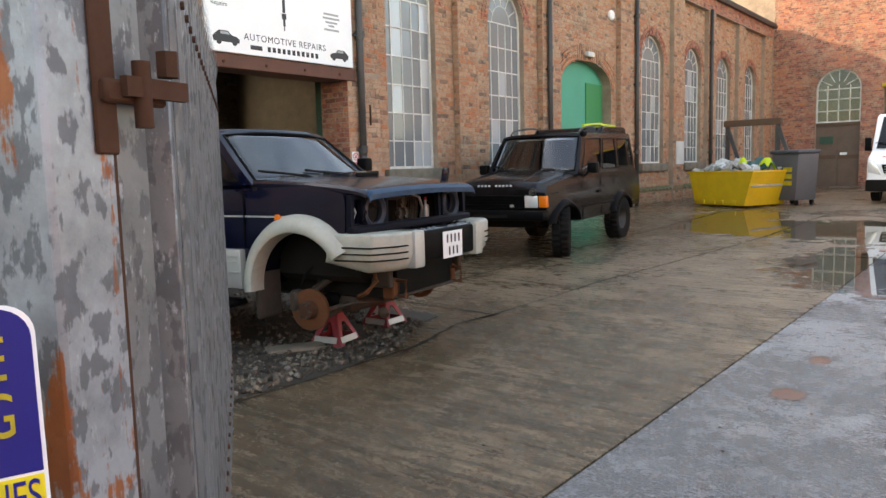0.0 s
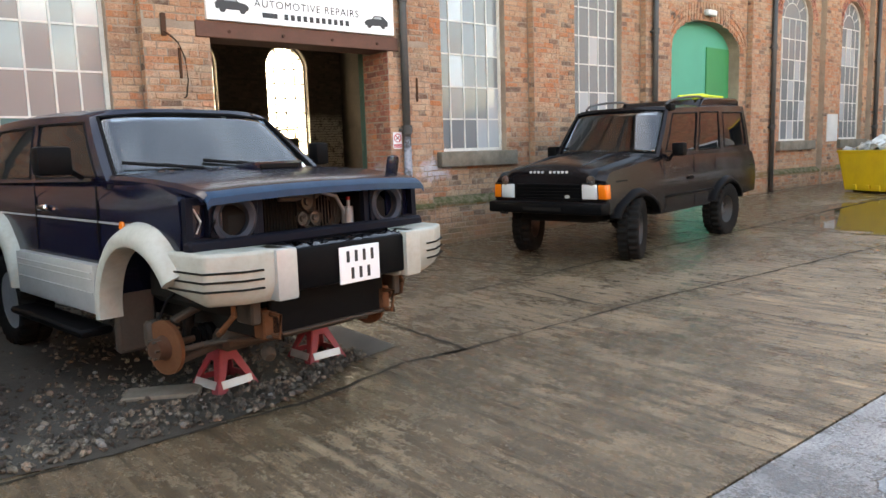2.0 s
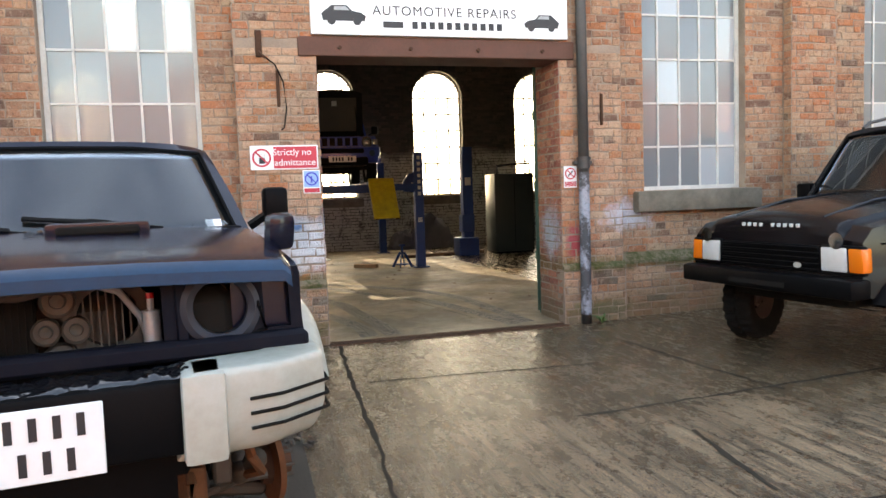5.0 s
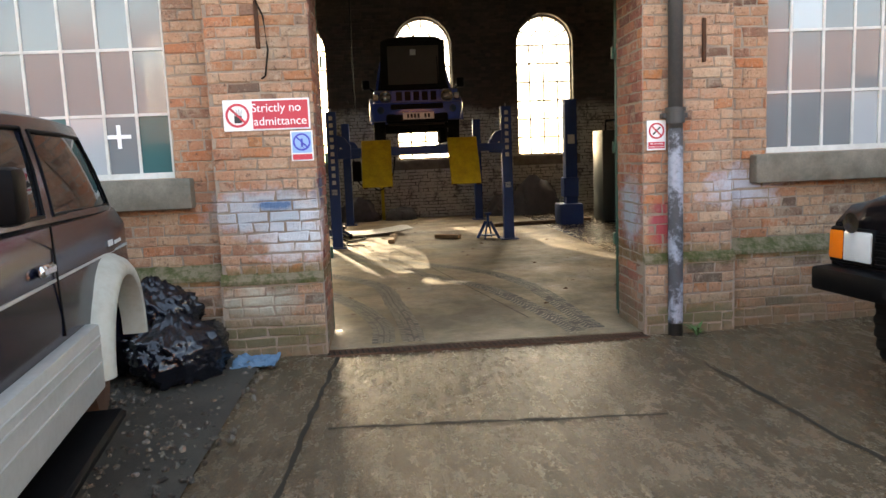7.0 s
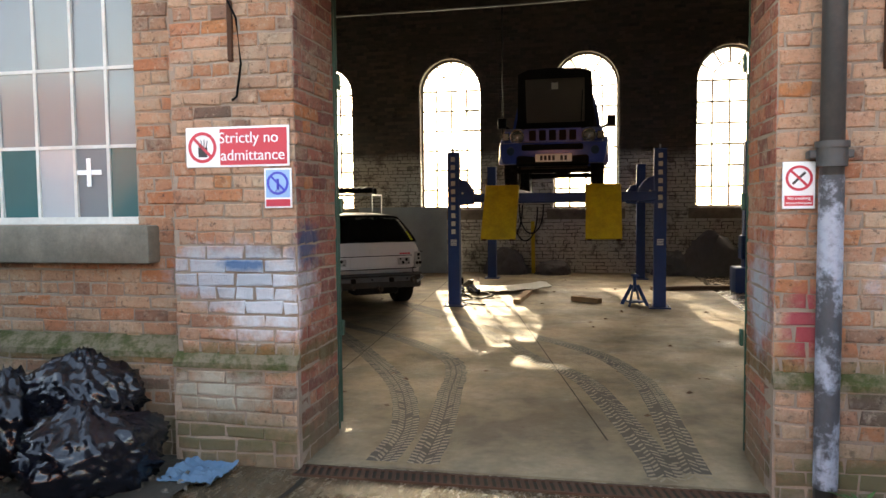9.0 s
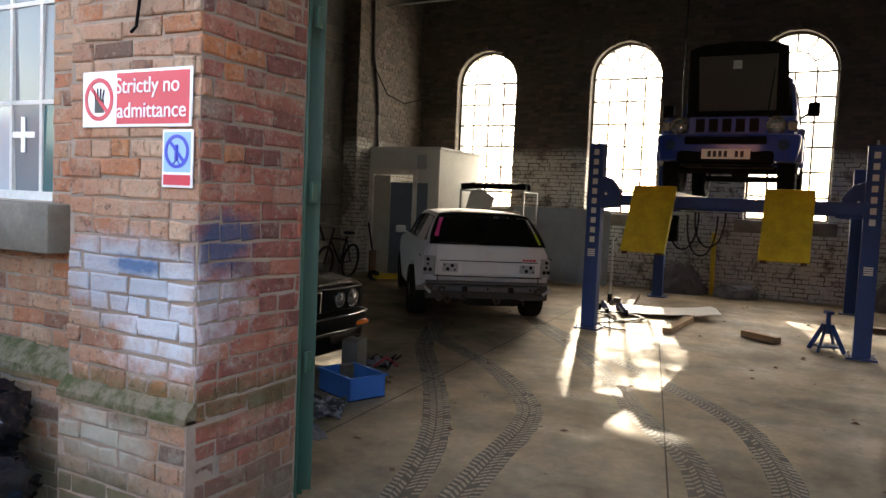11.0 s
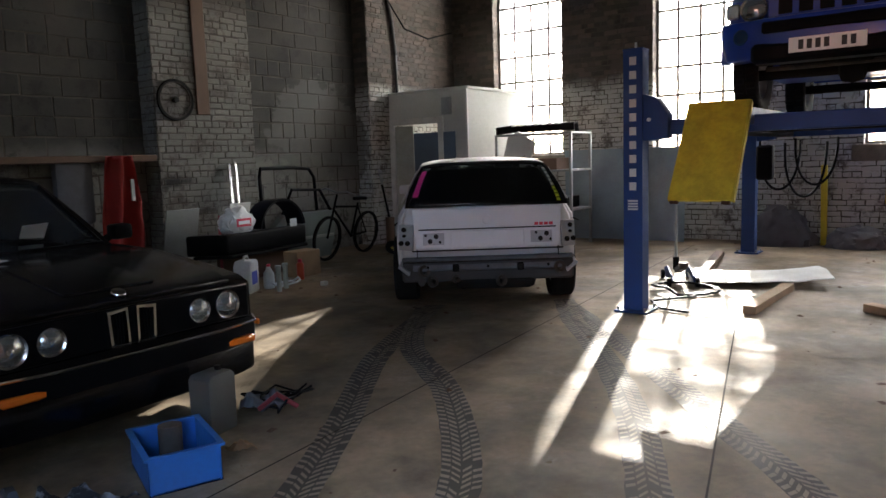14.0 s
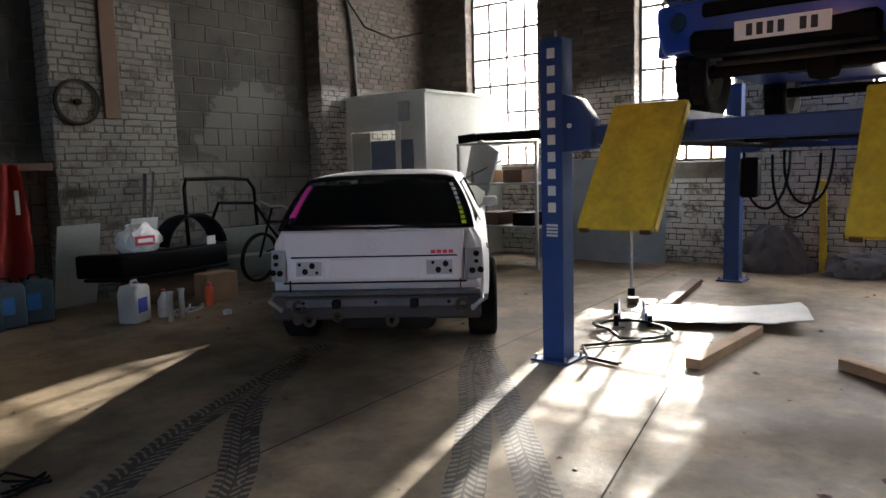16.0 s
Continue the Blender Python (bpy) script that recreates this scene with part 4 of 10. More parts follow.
end_door()
# the shade-darkened mortar also lines this room behind the opening
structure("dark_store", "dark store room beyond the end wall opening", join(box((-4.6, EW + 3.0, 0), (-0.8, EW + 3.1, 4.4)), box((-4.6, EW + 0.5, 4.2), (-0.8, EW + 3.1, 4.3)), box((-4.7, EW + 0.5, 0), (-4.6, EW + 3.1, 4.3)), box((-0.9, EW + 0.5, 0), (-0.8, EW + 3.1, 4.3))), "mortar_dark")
structure("wall_yard", "plain brick wall closing the yard behind", box((20.0, -25, -0.2), (20.4, 33, 7.0)), "brick_far")
structure("wall_gate", "plain brick wall closing the near end of the yard", box((-8.6, -19.4, -0.2), (30.0, -19.0, 3.5)), "brick_far")


# ---- vehicle tools (x ahead, y to the vehicle's left, z up) ----
def sheet(points, thick=0.004):
    """A thin plate through the corner points."""
    pts = [Vector(p) for p in points]
    n = (pts[1] - pts[0]).cross(pts[-1] - pts[0]).normalized() * thick / 2
    bm = bmesh.new()
    a = [bm.verts.new(p + n) for p in pts]
    b = [bm.verts.new(p - n) for p in pts]
    bm.faces.new(a)
    bm.faces.new(b[::-1])
    for i in range(len(pts)):
        j = (i + 1) % len(pts)
        bm.faces.new((a[j], a[i], b[i], b[j]))
    bmesh.ops.recalc_face_normals(bm, faces=bm.faces)
    return bm


def beam(a, b, w, d, bev=0.0, up=(0, 1, 0)):
    """A bar of rectangular section from a to b; d lies along up."""
    a, b = Vector(a), Vector(b)
    z = (b - a).normalized()
    y = (Vector(up) - z * Vector(up).dot(z)).normalized()
    x = y.cross(z)
    m = Matrix((x, y, z)).transposed().to_4x4()
    return moved(box((-w / 2, -d / 2, -(b - a).length / 2), (w / 2, d / 2, (b - a).length / 2), bev), Matrix.Translation((a + b) / 2) @ m)


def arc(cx, cz, r, a0, a1, n=12):
    return [(cx + r * math.cos(radians(a0 + (a1 - a0) * k / n)), cz + r * math.sin(radians(a0 + (a1 - a0) * k / n))) for k in range(n + 1)]


def ring_sector(cx, cz, r0, r1, a0, a1, n=16):
    return arc(cx, cz, r1, a0, a1, n) + arc(cx, cz, r0, a1, a0, n)


def wheel(parent, x, y, z, r, w, rim="grey_metal", rim_r=0.62, lug=True, turn=0.0):
    """A wheel with its axle along y: a tyre with tread blocks, and a dished rim as a part of it."""
    wl = new("wheel")
    wl.parent = parent
    wl.matrix_local = pose(x, y, z, 0, 0, turn)
    prof = [(r * rim_r, -w * 0.36), (r * 0.80, -w * 0.5), (r * 0.93, -w * 0.48), (r * 0.985, -w * 0.40), (r * 0.985, w * 0.40), (r * 0.93, w * 0.48), (r * 0.80, w * 0.5), (r * rim_r, w * 0.36)]
    if lug:
        prof = prof[:4] + [(r * 0.985, -w * 0.06), (r * 0.95, -w * 0.03), (r * 0.95, w * 0.03), (r * 0.985, w * 0.06)] + prof[4:]
    ty = lathe(prof + [prof[0]], "Y", 104 if lug else 40)
    if lug:
        # moulded blocks: the tread stands up and falls away round the tyre, half a step apart on the two sides
        for v in ty.verts:
            q = math.hypot(v.co.x, v.co.z)
            if q > r * 0.92 and abs(v.co.y) > w * 0.05:
                u = math.atan2(v.co.z, v.co.x) / (2 * math.pi) * 26 + (0.5 if v.co.y > 0 else 0.0) + 0.12
                k = (r * 1.012 if u % 1.0 < 0.6 else r * 0.955) / (r * 0.985)
                v.co.x *= k
                v.co.z *= k
    part("tyre", ty, "rubber", wl)
    q = r * rim_r
    part("rim", lathe([(0.001, 0.02), (q * 0.28, 0.02), (q * 0.34, 0.045), (q * 0.42, 0.03), (q * 0.78, -0.03), (q * 0.92, 0.0), (q * 1.0, w * 0.36), (q * 1.03, w * 0.36), (q * 1.03, -w * 0.36), (q * 0.9, -w * 0.3), (0.001, -0.06)], "Y", 28), rim, wl, smooth=False)
    for k in range(5):
        a = 2 * math.pi * k / 5
        part("wheel_nut", rod((q * 0.5 * math.cos(a), 0.0, q * 0.5 * math.sin(a)), (q * 0.5 * math.cos(a), 0.035, q * 0.5 * math.sin(a)), 0.013, 6), "black", wl)
    return wl


def lerp(a, b, f):
    return Vector(a) + (Vector(b) - Vector(a)) * f


def cabin(car, bf, tf, tr, br, hb, ht, paint, glass, posts, roof=None, side_glass=None, rear=True, crown=0.03, w=0.055, trim="black"):
    """Roof, pillars and panes over a body: (x, z) of screen foot, screen head, roof end and rear foot; half-widths at the foot and head."""
    c = {}
    for s in (-1, 1):
        c[s] = (Vector((bf[0], s * hb, bf[1])), Vector((tf[0], s * ht, tf[1])), Vector((tr[0], s * ht, tr[1])), Vector((br[0], s * hb, br[1])))
    bm = bmesh.new()
    rows = []
    n = 6
    for k in range(n + 1):
        f = k / n
        x = tf[0] + (tr[0] - tf[0]) * f
        z = tf[1] + (tr[1] - tf[1]) * f + crown * math.sin(math.pi * f) * 0.6
        rows.append([bm.verts.new((x, y * (ht + 0.015), z + crown * (1 - y * y) * 0.6 - (0.02 if abs(y) == 1 else 0))) for y in (-1, -0.85, -0.4, 0, 0.4, 0.85, 1)])
    for a, b in zip(rows, rows[1:]):
        for k in range(6):
            bm.faces.new((a[k], b[k], b[k + 1], a[k + 1]))
    r = bmesh.ops.extrude_face_region(bm, geom=list(bm.faces))
    bmesh.ops.translate(bm, verts=[v for v in r["geom"] if isinstance(v, bmesh.types.BMVert)], vec=(0, 0, 0.045))
    bmesh.ops.recalc_face_normals(bm, faces=bm.faces)
    part("roof", bm, roof or paint, car, smooth=True)
    for s in (-1, 1):
        a, b, d, e = c[s]
        part("pillar", beam(a, b + Vector((0, 0, 0.02)), w, w, 0.012), paint, car)
        part("pillar", beam(e, d + Vector((0, 0, 0.02)), w * 1.5, w, 0.012), paint, car)
        part("window_rail", beam(a, e, 0.04, 0.045, 0.008), trim, car)
        part("roof_rail", beam(b, d, 0.045, 0.05, 0.01), paint, car)
        edges = [(a, b)]
        for f0, f1, ww in posts:
            p, q = lerp(a, e, f0), lerp(b, d, f1)
            part("pillar", beam(p, q, ww, w * 0.9, 0.008), paint, car)
            edges.append((p, q))
        edges.append((e, d))
        for (p, q), (u, v) in zip(edges, edges[1:]):
            o = Vector((0, s * 0.004, 0))
            part("side_window", sheet([lerp(p, u, 0.03) + o, lerp(u, p, 0.03) + o, lerp(v, q, 0.03) + o, lerp(q, v, 0.03) + o]), side_glass or glass, car).visible_shadow = False
    part("windscreen", sheet([c[-1][0], c[1][0], c[1][1], c[-1][1]], 0.006), glass, car).visible_shadow = False
    if rear:
        part("rear_window", sheet([c[-1][3], c[1][3], c[1][2], c[-1][2]], 0.006), glass if rear is True else rear, car).visible_shadow = False
    part("header_rail", beam(c[-1][1], c[1][1], 0.06, 0.04, 0.01, (0, 0, 1)), paint, car)
    part("header_rail", beam(c[-1][2], c[1][2], 0.06, 0.04, 0.01, (0, 0, 1)), paint, car)
    return c


def seats(car, x, z, ys, material="seat", tall=0.62):
    for y in ys:
        part("seat_back", moved(box((-0.06, -0.22, 0), (0.06, 0.22, tall), 0.05, seg=2), pose(x, y, z, 0, -12, 0)), material, car)
        part("headrest", moved(box((-0.045, -0.12, tall + 0.04), (0.045, 0.12, tall + 0.20), 0.04, seg=2), pose(x, y, z, 0, -12, 0)), material, car)


def number_plate(car, x, y, z, w, h, facing=1, colour="plate_white", rows=1):
    """A plate whose characters are plain bars."""
    p = part("number_plate", box((x - 0.004, y - w / 2, z - h / 2), (x + 0.004, y + w / 2, z + h / 2), 0.003), colour, car)
    n = 7 if rows == 1 else 4
    for r in range(rows):
        k = n if rows == 1 else (4, 3)[r]
        hh = h * 0.62 / rows
        zc = z + (0 if rows == 1 else (0.5 - r) * h * 0.46)
        for i in range(k):
            if rows == 1 and i == 4:
                continue
            yc = y + (i - (k - 1) / 2) * w * 0.78 / n * (1.0 if rows == 1 else 1.0)
            part("character_bar", box((x + facing * 0.003, yc - w * 0.034, zc - hh / 2), (x + facing * 0.0065, yc + w * 0.034, zc + hh / 2)), "ink", p)
    return p


def wipers(car, x0, z0, x1, z1, ys, length=0.5, flip=-1):
    for y in ys:
        part("wiper", join(rod((x0, y, z0 + 0.02), (lerp((x0, 0, z0), (x1, 0, z1), 0.12)[0], y + flip * length * 0.55, z0 + (z1 - z0) * 0.12 + 0.02), 0.008, 6),
                           beam((x0 - 0.01, y + flip * 0.06, z0 + 0.035), (lerp((x0, 0, z0), (x1, 0, z1), 0.14)[0], y + flip * length, z0 + (z1 - z0) * 0.16 + 0.02), 0.012, 0.02)), "black", car)


def mirror(car, x, y, z, s, w=0.19, h=0.16, material="black"):
    part("door_mirror", join(box((x - 0.06, min(y + s * 0.05, y + s * (0.05 + w)), z), (x + 0.06, max(y + s * 0.05, y + s * (0.05 + w)), z + h), 0.025, seg=2), beam((x - 0.02, y - s * 0.02, z - 0.02), (x, y + s * 0.09, z + 0.05), 0.05, 0.03)), material, car)


def rounded(car, x0, front, x1, rear, z0, lean):
    """Draws the nose and tail of a vehicle in and leans its sides inwards, as pressed bodies do."""
    for ob in car.children:
        if ob.type != "MESH" or ob.matrix_basis != Matrix.Identity(4):
            continue
        for v in ob.data.vertices:
            x, y, z = v.co
            k = 1.0
            if x > x0:
                k -= front * (x - x0) ** 2
            if x < x1:
                k -= rear * (x1 - x) ** 2
            k -= lean * max(0.0, min(z, 1.3) - z0)
            v.co.y = y * k


def pressed(profile, half, crown, thick):
    """A bonnet or lid: a profile of (x, z) swept across, crowned in the middle."""
    bm = bmesh.new()
    ys = [half * u for u in (-1, -0.97, -0.9, -0.7, -0.4, 0, 0.4, 0.7, 0.9, 0.97, 1)]
    rows = [[bm.verts.new((x, y, z + crown * (1 - (y / half) ** 2) - (0.02 if abs(y) == half else 0))) for y in ys] for x, z in profile]
    for a, b in zip(rows, rows[1:]):
        for k in range(len(ys) - 1):
            bm.faces.new((a[k], b[k], b[k + 1], a[k + 1]))
    r = bmesh.ops.extrude_face_region(bm, geom=list(bm.faces))
    bmesh.ops.translate(bm, verts=[v for v in r["geom"] if isinstance(v, bmesh.types.BMVert)], vec=(0, 0, -thick))
    bmesh.ops.recalc_face_normals(bm, faces=bm.faces)
    return bm


def shaped(bm, share, crown=None, step=0.13):
    """Cuts a body into a fine grid, draws its sides in by share(x, z) and lifts it by crown(x, y, z)."""
    for axis in range(3):
        lo, hi = min(v.co[axis] for v in bm.verts), max(v.co[axis] for v in bm.verts)
        n = max(1, int((hi - lo) / step))
        for k in range(1, n):
            co, no = Vector((0, 0, 0)), Vector((0, 0, 0))
            co[axis], no[axis] = lo + (hi - lo) * k / n + 0.0007, 1.0
            bmesh.ops.bisect_plane(bm, geom=[*bm.verts, *bm.edges, *bm.faces], plane_co=co, plane_no=no)
    for v in bm.verts:
        x, y, z = v.co
        if crown:
            v.co.z += crown(x, y, z)
        v.co.y = y * share(x, z)
    return bm


def patch(at, us, vs, depth, skip=()):
    """A curved sheet at(u, v) over a grid, thickened along depth, with the cells inside the skipped spans left open."""
    bm = bmesh.new()
    grid = [[Vector(at(u, v)) for v in vs] for u in us]
    cells = []
    for i in range(len(us) - 1):
        for j in range(len(vs) - 1):
            cu, cv = (us[i] + us[i + 1]) / 2, (vs[j] + vs[j + 1]) / 2
            if not any(a < cu < b and c < cv < d for a, b, c, d in skip):
                cells.append((i, j))
    made = {}
    def corner(i, j):
        if (i, j) not in made:
            made[i, j] = bm.verts.new(grid[i][j])
        return made[i, j]
    for i, j in cells:
        bm.faces.new((corner(i, j), corner(i + 1, j), corner(i + 1, j + 1), corner(i, j + 1)))
    r = bmesh.ops.extrude_face_region(bm, geom=list(bm.faces))
    bmesh.ops.translate(bm, verts=[v for v in r["geom"] if isinstance(v, bmesh.types.BMVert)], vec=depth)
    bmesh.ops.recalc_face_normals(bm, faces=bm.faces)
    return bm


def steps(a, b, n):
    return [a + (b - a) * k / n for k in range(n + 1)]


def glasshouse(car, foot, head, tail, heel, hb, ht, panes, paint, screen, side_pane, rear_pane, crown=0.03, bow=0.07, bulge=0.02, ends=(0.05, 0.05), arch=0.02, rim=(0.93, 0.05, 0.93), rear_rim=(0.93, 0.05, 0.93), rear_trim=None, shoulder=0.035):
    """A pressed upper body: curved sides with window openings, bowed screens and a domed roof on one continuous surface."""
    def side(s, u, v):
        x0, z0 = foot[0] + (head[0] - foot[0]) * v, foot[1] + (head[1] - foot[1]) * v
        x1, z1 = heel[0] + (tail[0] - heel[0]) * v, heel[1] + (tail[1] - heel[1]) * v
        y = hb + (ht - hb) * v + bulge * 4 * v * (1 - v)
        y *= 1 - ends[0] * max(0.0, (0.3 - u) / 0.3) ** 2 - ends[1] * max(0.0, (u - 0.7) / 0.3) ** 2
        return x0 + (x1 - x0) * u, s * y, z0 + (z1 - z0) * u + v * arch * math.sin(math.pi * u)
    def roof(u, w):
        x, y, z = side(1, u, 1.0)
        x += bow * (1 - w * w) * ((1 - u) ** 3 - u ** 3)
        return x, y * w, z + shoulder * (1 - abs(w) ** 7) + crown * (1 - w * w) * (0.35 + 0.65 * math.sin(math.pi * min(max(u, 0.0), 1.0)))
    def front(w, v):
        x, y, z = side(1, 0.0, v)
        return x + bow * (1 - w * w), y * w, z + v * v * (shoulder * (1 - abs(w) ** 7) + crown * 0.35 * (1 - w * w))
    def rear(w, v):
        x, y, z = side(1, 1.0, v)
        return x - bow * (1 - w * w), y * w, z + v * v * (shoulder * (1 - abs(w) ** 7) + crown * 0.35 * (1 - w * w))
    for s in (-1, 1):
        us = sorted(set(steps(0, 1, 16) + [q for p in panes for q in p[:2]]))
        vs = sorted(set(steps(0, 1, 8) + [q for p in panes for q in p[2:]]))
        part("side_frame", patch(lambda u, v: side(s, u, v), us, vs, (0, -s * 0.03, 0), panes), paint, car)
        for a, b, c, d in panes:
            def inner(u, v):
                x, y, z = side(s, u, v)
                return x, y - s * 0.008, z
            part("side_window", patch(inner, steps(a - 0.004, b + 0.004, 6), steps(c - 0.01, d + 0.01, 5), (0, -s * 0.005, 0)), side_pane, car).visible_shadow = False
            seal = [inner(a, c), inner(b, c), inner(b, (c + d) / 2), inner(b, d), inner((a + b) / 2, d), inner(a, d), inner(a, (c + d) / 2), inner(a, c)]
            part("window_seal", tube([(x, y + s * 0.008, z) for x, y, z in seal], 0.009, 5), "black", car)
    ws = sorted(set(steps(-1, 1, 16) + [-rim[0], rim[0], -rear_rim[0], rear_rim[0], -0.97, 0.97, -0.99, 0.99]))
    part("roof", patch(roof, steps(0, 1, 14), ws, (0, 0, -0.02)), paint, car, smooth=True)
    for at, r, pane, name in ((front, rim, screen, "windscreen"), (rear, rear_rim, rear_pane, "rear_window")):
        d = -0.02 if at is front else 0.02
        hole = (-r[0], r[0], r[1], r[2])
        part("screen_frame", patch(at, ws, sorted(set(steps(0, 1, 8) + [r[1], r[2]])), (d, 0, 0), [hole]), (rear_trim or paint) if at is rear else paint, car)
        part(name, patch(lambda w, v: (at(w, v)[0] + d * 0.3, at(w, v)[1], at(w, v)[2]), steps(-r[0] - 0.01, r[0] + 0.01, 14), steps(r[1] - 0.01, r[2] + 0.01, 8), (d * 0.2, 0, 0)), pane, car, smooth=True).visible_shadow = False
        rub = [at(-r[0], r[1]), at(0, r[1]), at(r[0], r[1]), at(r[0], r[2]), at(0.5 * r[0], r[2]), at(0, r[2]), at(-0.5 * r[0], r[2]), at(-r[0], r[2]), at(-r[0], r[1])]
        part("screen_seal", tube(rub, 0.011, 5), "black", car)
    return side, front, rear, roof


def flare(cx, cz, r0, r1, a0, a1, s, y0, y1, n=28):
    """A rounded wheel-arch flare, thickest in the middle of its curve."""
    section = [(0.0, 0.0), (0.0, 0.78), (0.05, 0.94), (0.16, 1.0), (0.42, 0.97), (0.70, 0.78), (0.90, 0.42), (1.0, 0.0)]
    bm = bmesh.new()
    rows = []
    for k in range(n + 1):
        a = radians(a0 + (a1 - a0) * k / n)
        rows.append([bm.verts.new((cx + (r0 + (r1 - r0) * p) * math.cos(a), s * (y0 + (y1 - y0) * q), cz + (r0 + (r1 - r0) * p) * math.sin(a))) for p, q in section])
    m = len(section)
    for a, b in zip(rows, rows[1:]):
        for k in range(m):
            bm.faces.new((a[k], a[(k + 1) % m], b[(k + 1) % m], b[k]))
    bm.faces.new(rows[0])
    bm.faces.new(rows[-1][::-1])
    bmesh.ops.recalc_face_normals(bm, faces=bm.faces)
    return bm


# ---- blue off-roader on stands ----
def pajero():
    car = thing("off_road_car", pose(-5.35, 4.09, 0.0, 0, 0, 8.0), "navy off-road car with stripped front, raised on stands without front wheels", "car")
    fx, rx, az = 1.15, -1.27, 0.52
    body = [(-1.84, 0.66), (-1.86, 1.12), (-1.82, 1.27), (0.66, 1.31), (0.66, 0.50), (-0.80, 0.50)] + arc(rx, az, 0.43, 0, 180)[0:] + [(-1.74, 0.60)]
    def flank(x, z):
        return 1.0 - 0.10 * max(0.0, 0.62 - z) - 0.55 * max(0.0, z - 1.17) ** 2 * 10 - (0.03 if 1.035 < z < 1.07 else 0.0) * 0.3 - 0.012 * abs(z - 0.95)
    part("body", shaped(slab(body, -0.84, 0.84, "y"), flank), "navy", car)
    for s in (-1, 1):
        a, b = sorted((s * 0.60, s * 0.845))
        wing = [(0.64, 0.50), (0.64, 1.31), (1.25, 1.27), (1.54, 1.215), (1.565, 1.18), (1.565, 0.80)] + arc(fx, az + 0.02, 0.44, 38, 172) + [(0.70, 0.50)]
        part("front_wing", shaped(slab(wing, a, b, "y"), flank), "navy", car)
        a, b = sorted((s * 0.80, s * 0.925))
        part("wheel_arch_flare", flare(fx, az, 0.42, 0.565, 34, 184, s, 0.79, 0.93), "cream", car, "cream painted arch flare")
        part("wheel_arch_flare", flare(rx, az, 0.41, 0.545, 0, 178, s, 0.79, 0.925), "cream", car, "cream painted arch flare")
        a, b = sorted((s * 0.83, s * 0.895))
        part("lower_cladding", slab([(-0.74, 0.50), (0.60, 0.50), (0.60, 0.80), (-0.73, 0.80)], a, b, "y", bev=0.012), "silver", car, "silver side cladding")
        for z in (0.62, 0.70, 0.74):
            part("cladding_rib", box((-0.70, min(s * 0.89, s * 0.903), z), (0.58, max(s * 0.89, s * 0.903), z + 0.012)), "silver", car)
        part("coach_line", box((-1.80, min(s * 0.840, s * 0.8465), 1.045), (1.30, max(s * 0.840, s * 0.8465), 1.057)), "silver", car)
        part("side_step", box((-0.70, min(s * 0.78, s * 0.98), 0.36), (0.55, max(s * 0.78, s * 0.98), 0.41), 0.015), "black", car)
        part("door_seam", box((-0.42, min(s * 0.84, s * 0.8465), 0.82), (-0.41, max(s * 0.84, s * 0.8465), 1.27)), "black", car)
        part("door_seam", box((0.60, min(s * 0.84, s * 0.8475), 0.82), (0.61, max(s * 0.84, s * 0.8475), 1.27)), "black", car)
        part("door_handle", box((-0.33, min(s * 0.84, s * 0.872), 1.09), (-0.17, max(s * 0.84, s * 0.872), 1.135), 0.012), "chrome", car, "chrome pull handle")
        part("side_repeater", box((0.93, min(s * 0.845, s * 0.865), 1.02), (0.99, max(s * 0.845, s * 0.865), 1.07), 0.012), "amber", car)
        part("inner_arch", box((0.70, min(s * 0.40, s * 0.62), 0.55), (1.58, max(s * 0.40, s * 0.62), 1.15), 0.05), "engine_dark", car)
        # brake and hub where the wheel is missing
        hub = part("brake_disc", lathe([(0.05, -0.012), (0.155, -0.012), (0.155, 0.012), (0.05, 0.012), (0.05, -0.012)], "Y", 32), "rust_bright", car, "rusty bare brake disc")
        hub.matrix_local = pose(fx, s * 0.75, 0.36, 0, 0, 10)
        part("hub", moved(lathe([(0.001, -0.05), (0.075, -0.05), (0.085, 0.0), (0.06, 0.03), (0.055, 0.075), (0.001, 0.08)], "Y", 18), pose(fx, s * 0.75, 0.36, 0, 0, 190 if s < 0 else 10)), "rust", car)
        for k in range(6):
            t = 2 * math.pi * k / 6
            part("wheel_stud", rod((fx + 0.055 * math.cos(t), s * 0.79, 0.36 + 0.055 * math.sin(t)), (fx + 0.055 * math.cos(t), s * 0.84, 0.36 + 0.055 * math.sin(t)), 0.008, 6), "engine", car)
        part("brake_caliper", box((fx - 0.17, min(s * 0.70, s * 0.80), 0.34), (fx - 0.09, max(s * 0.70, s * 0.80), 0.50), 0.02), "grime", car)
        part("lower_arm", beam((fx + 0.05, s * 0.30, 0.36), (fx, s * 0.72, 0.27), 0.10, 0.05, 0.015, (0, 0, 1)), "grime", car)
        part("upper_arm", beam((fx + 0.02, s * 0.42, 0.60), (fx, s * 0.70, 0.50), 0.07, 0.035, 0.01, (0, 0, 1)), "grime", car)
        part("damper", rod((fx - 0.06, s * 0.60, 0.32), (fx - 0.06, s * 0.52, 0.72), 0.03, 10), "engine_dark", car)
        part("tie_rod", rod((fx + 0.16, s * 0.20, 0.38), (fx + 0.12, s * 0.72, 0.36), 0.016, 8), "engine", car)
        part("tow_hook", join(tube([(1.70, s * 0.42, 0.56), (1.78, s * 0.42, 0.56), (1.78, s * 0.42, 0.44), (1.70, s * 0.42, 0.44)], 0.016, 6), box((1.60, s * 0.42 - 0.05, 0.42), (1.70, s * 0.42 + 0.05, 0.58), 0.01)), "rust_bright", car, "rusty towing eye")
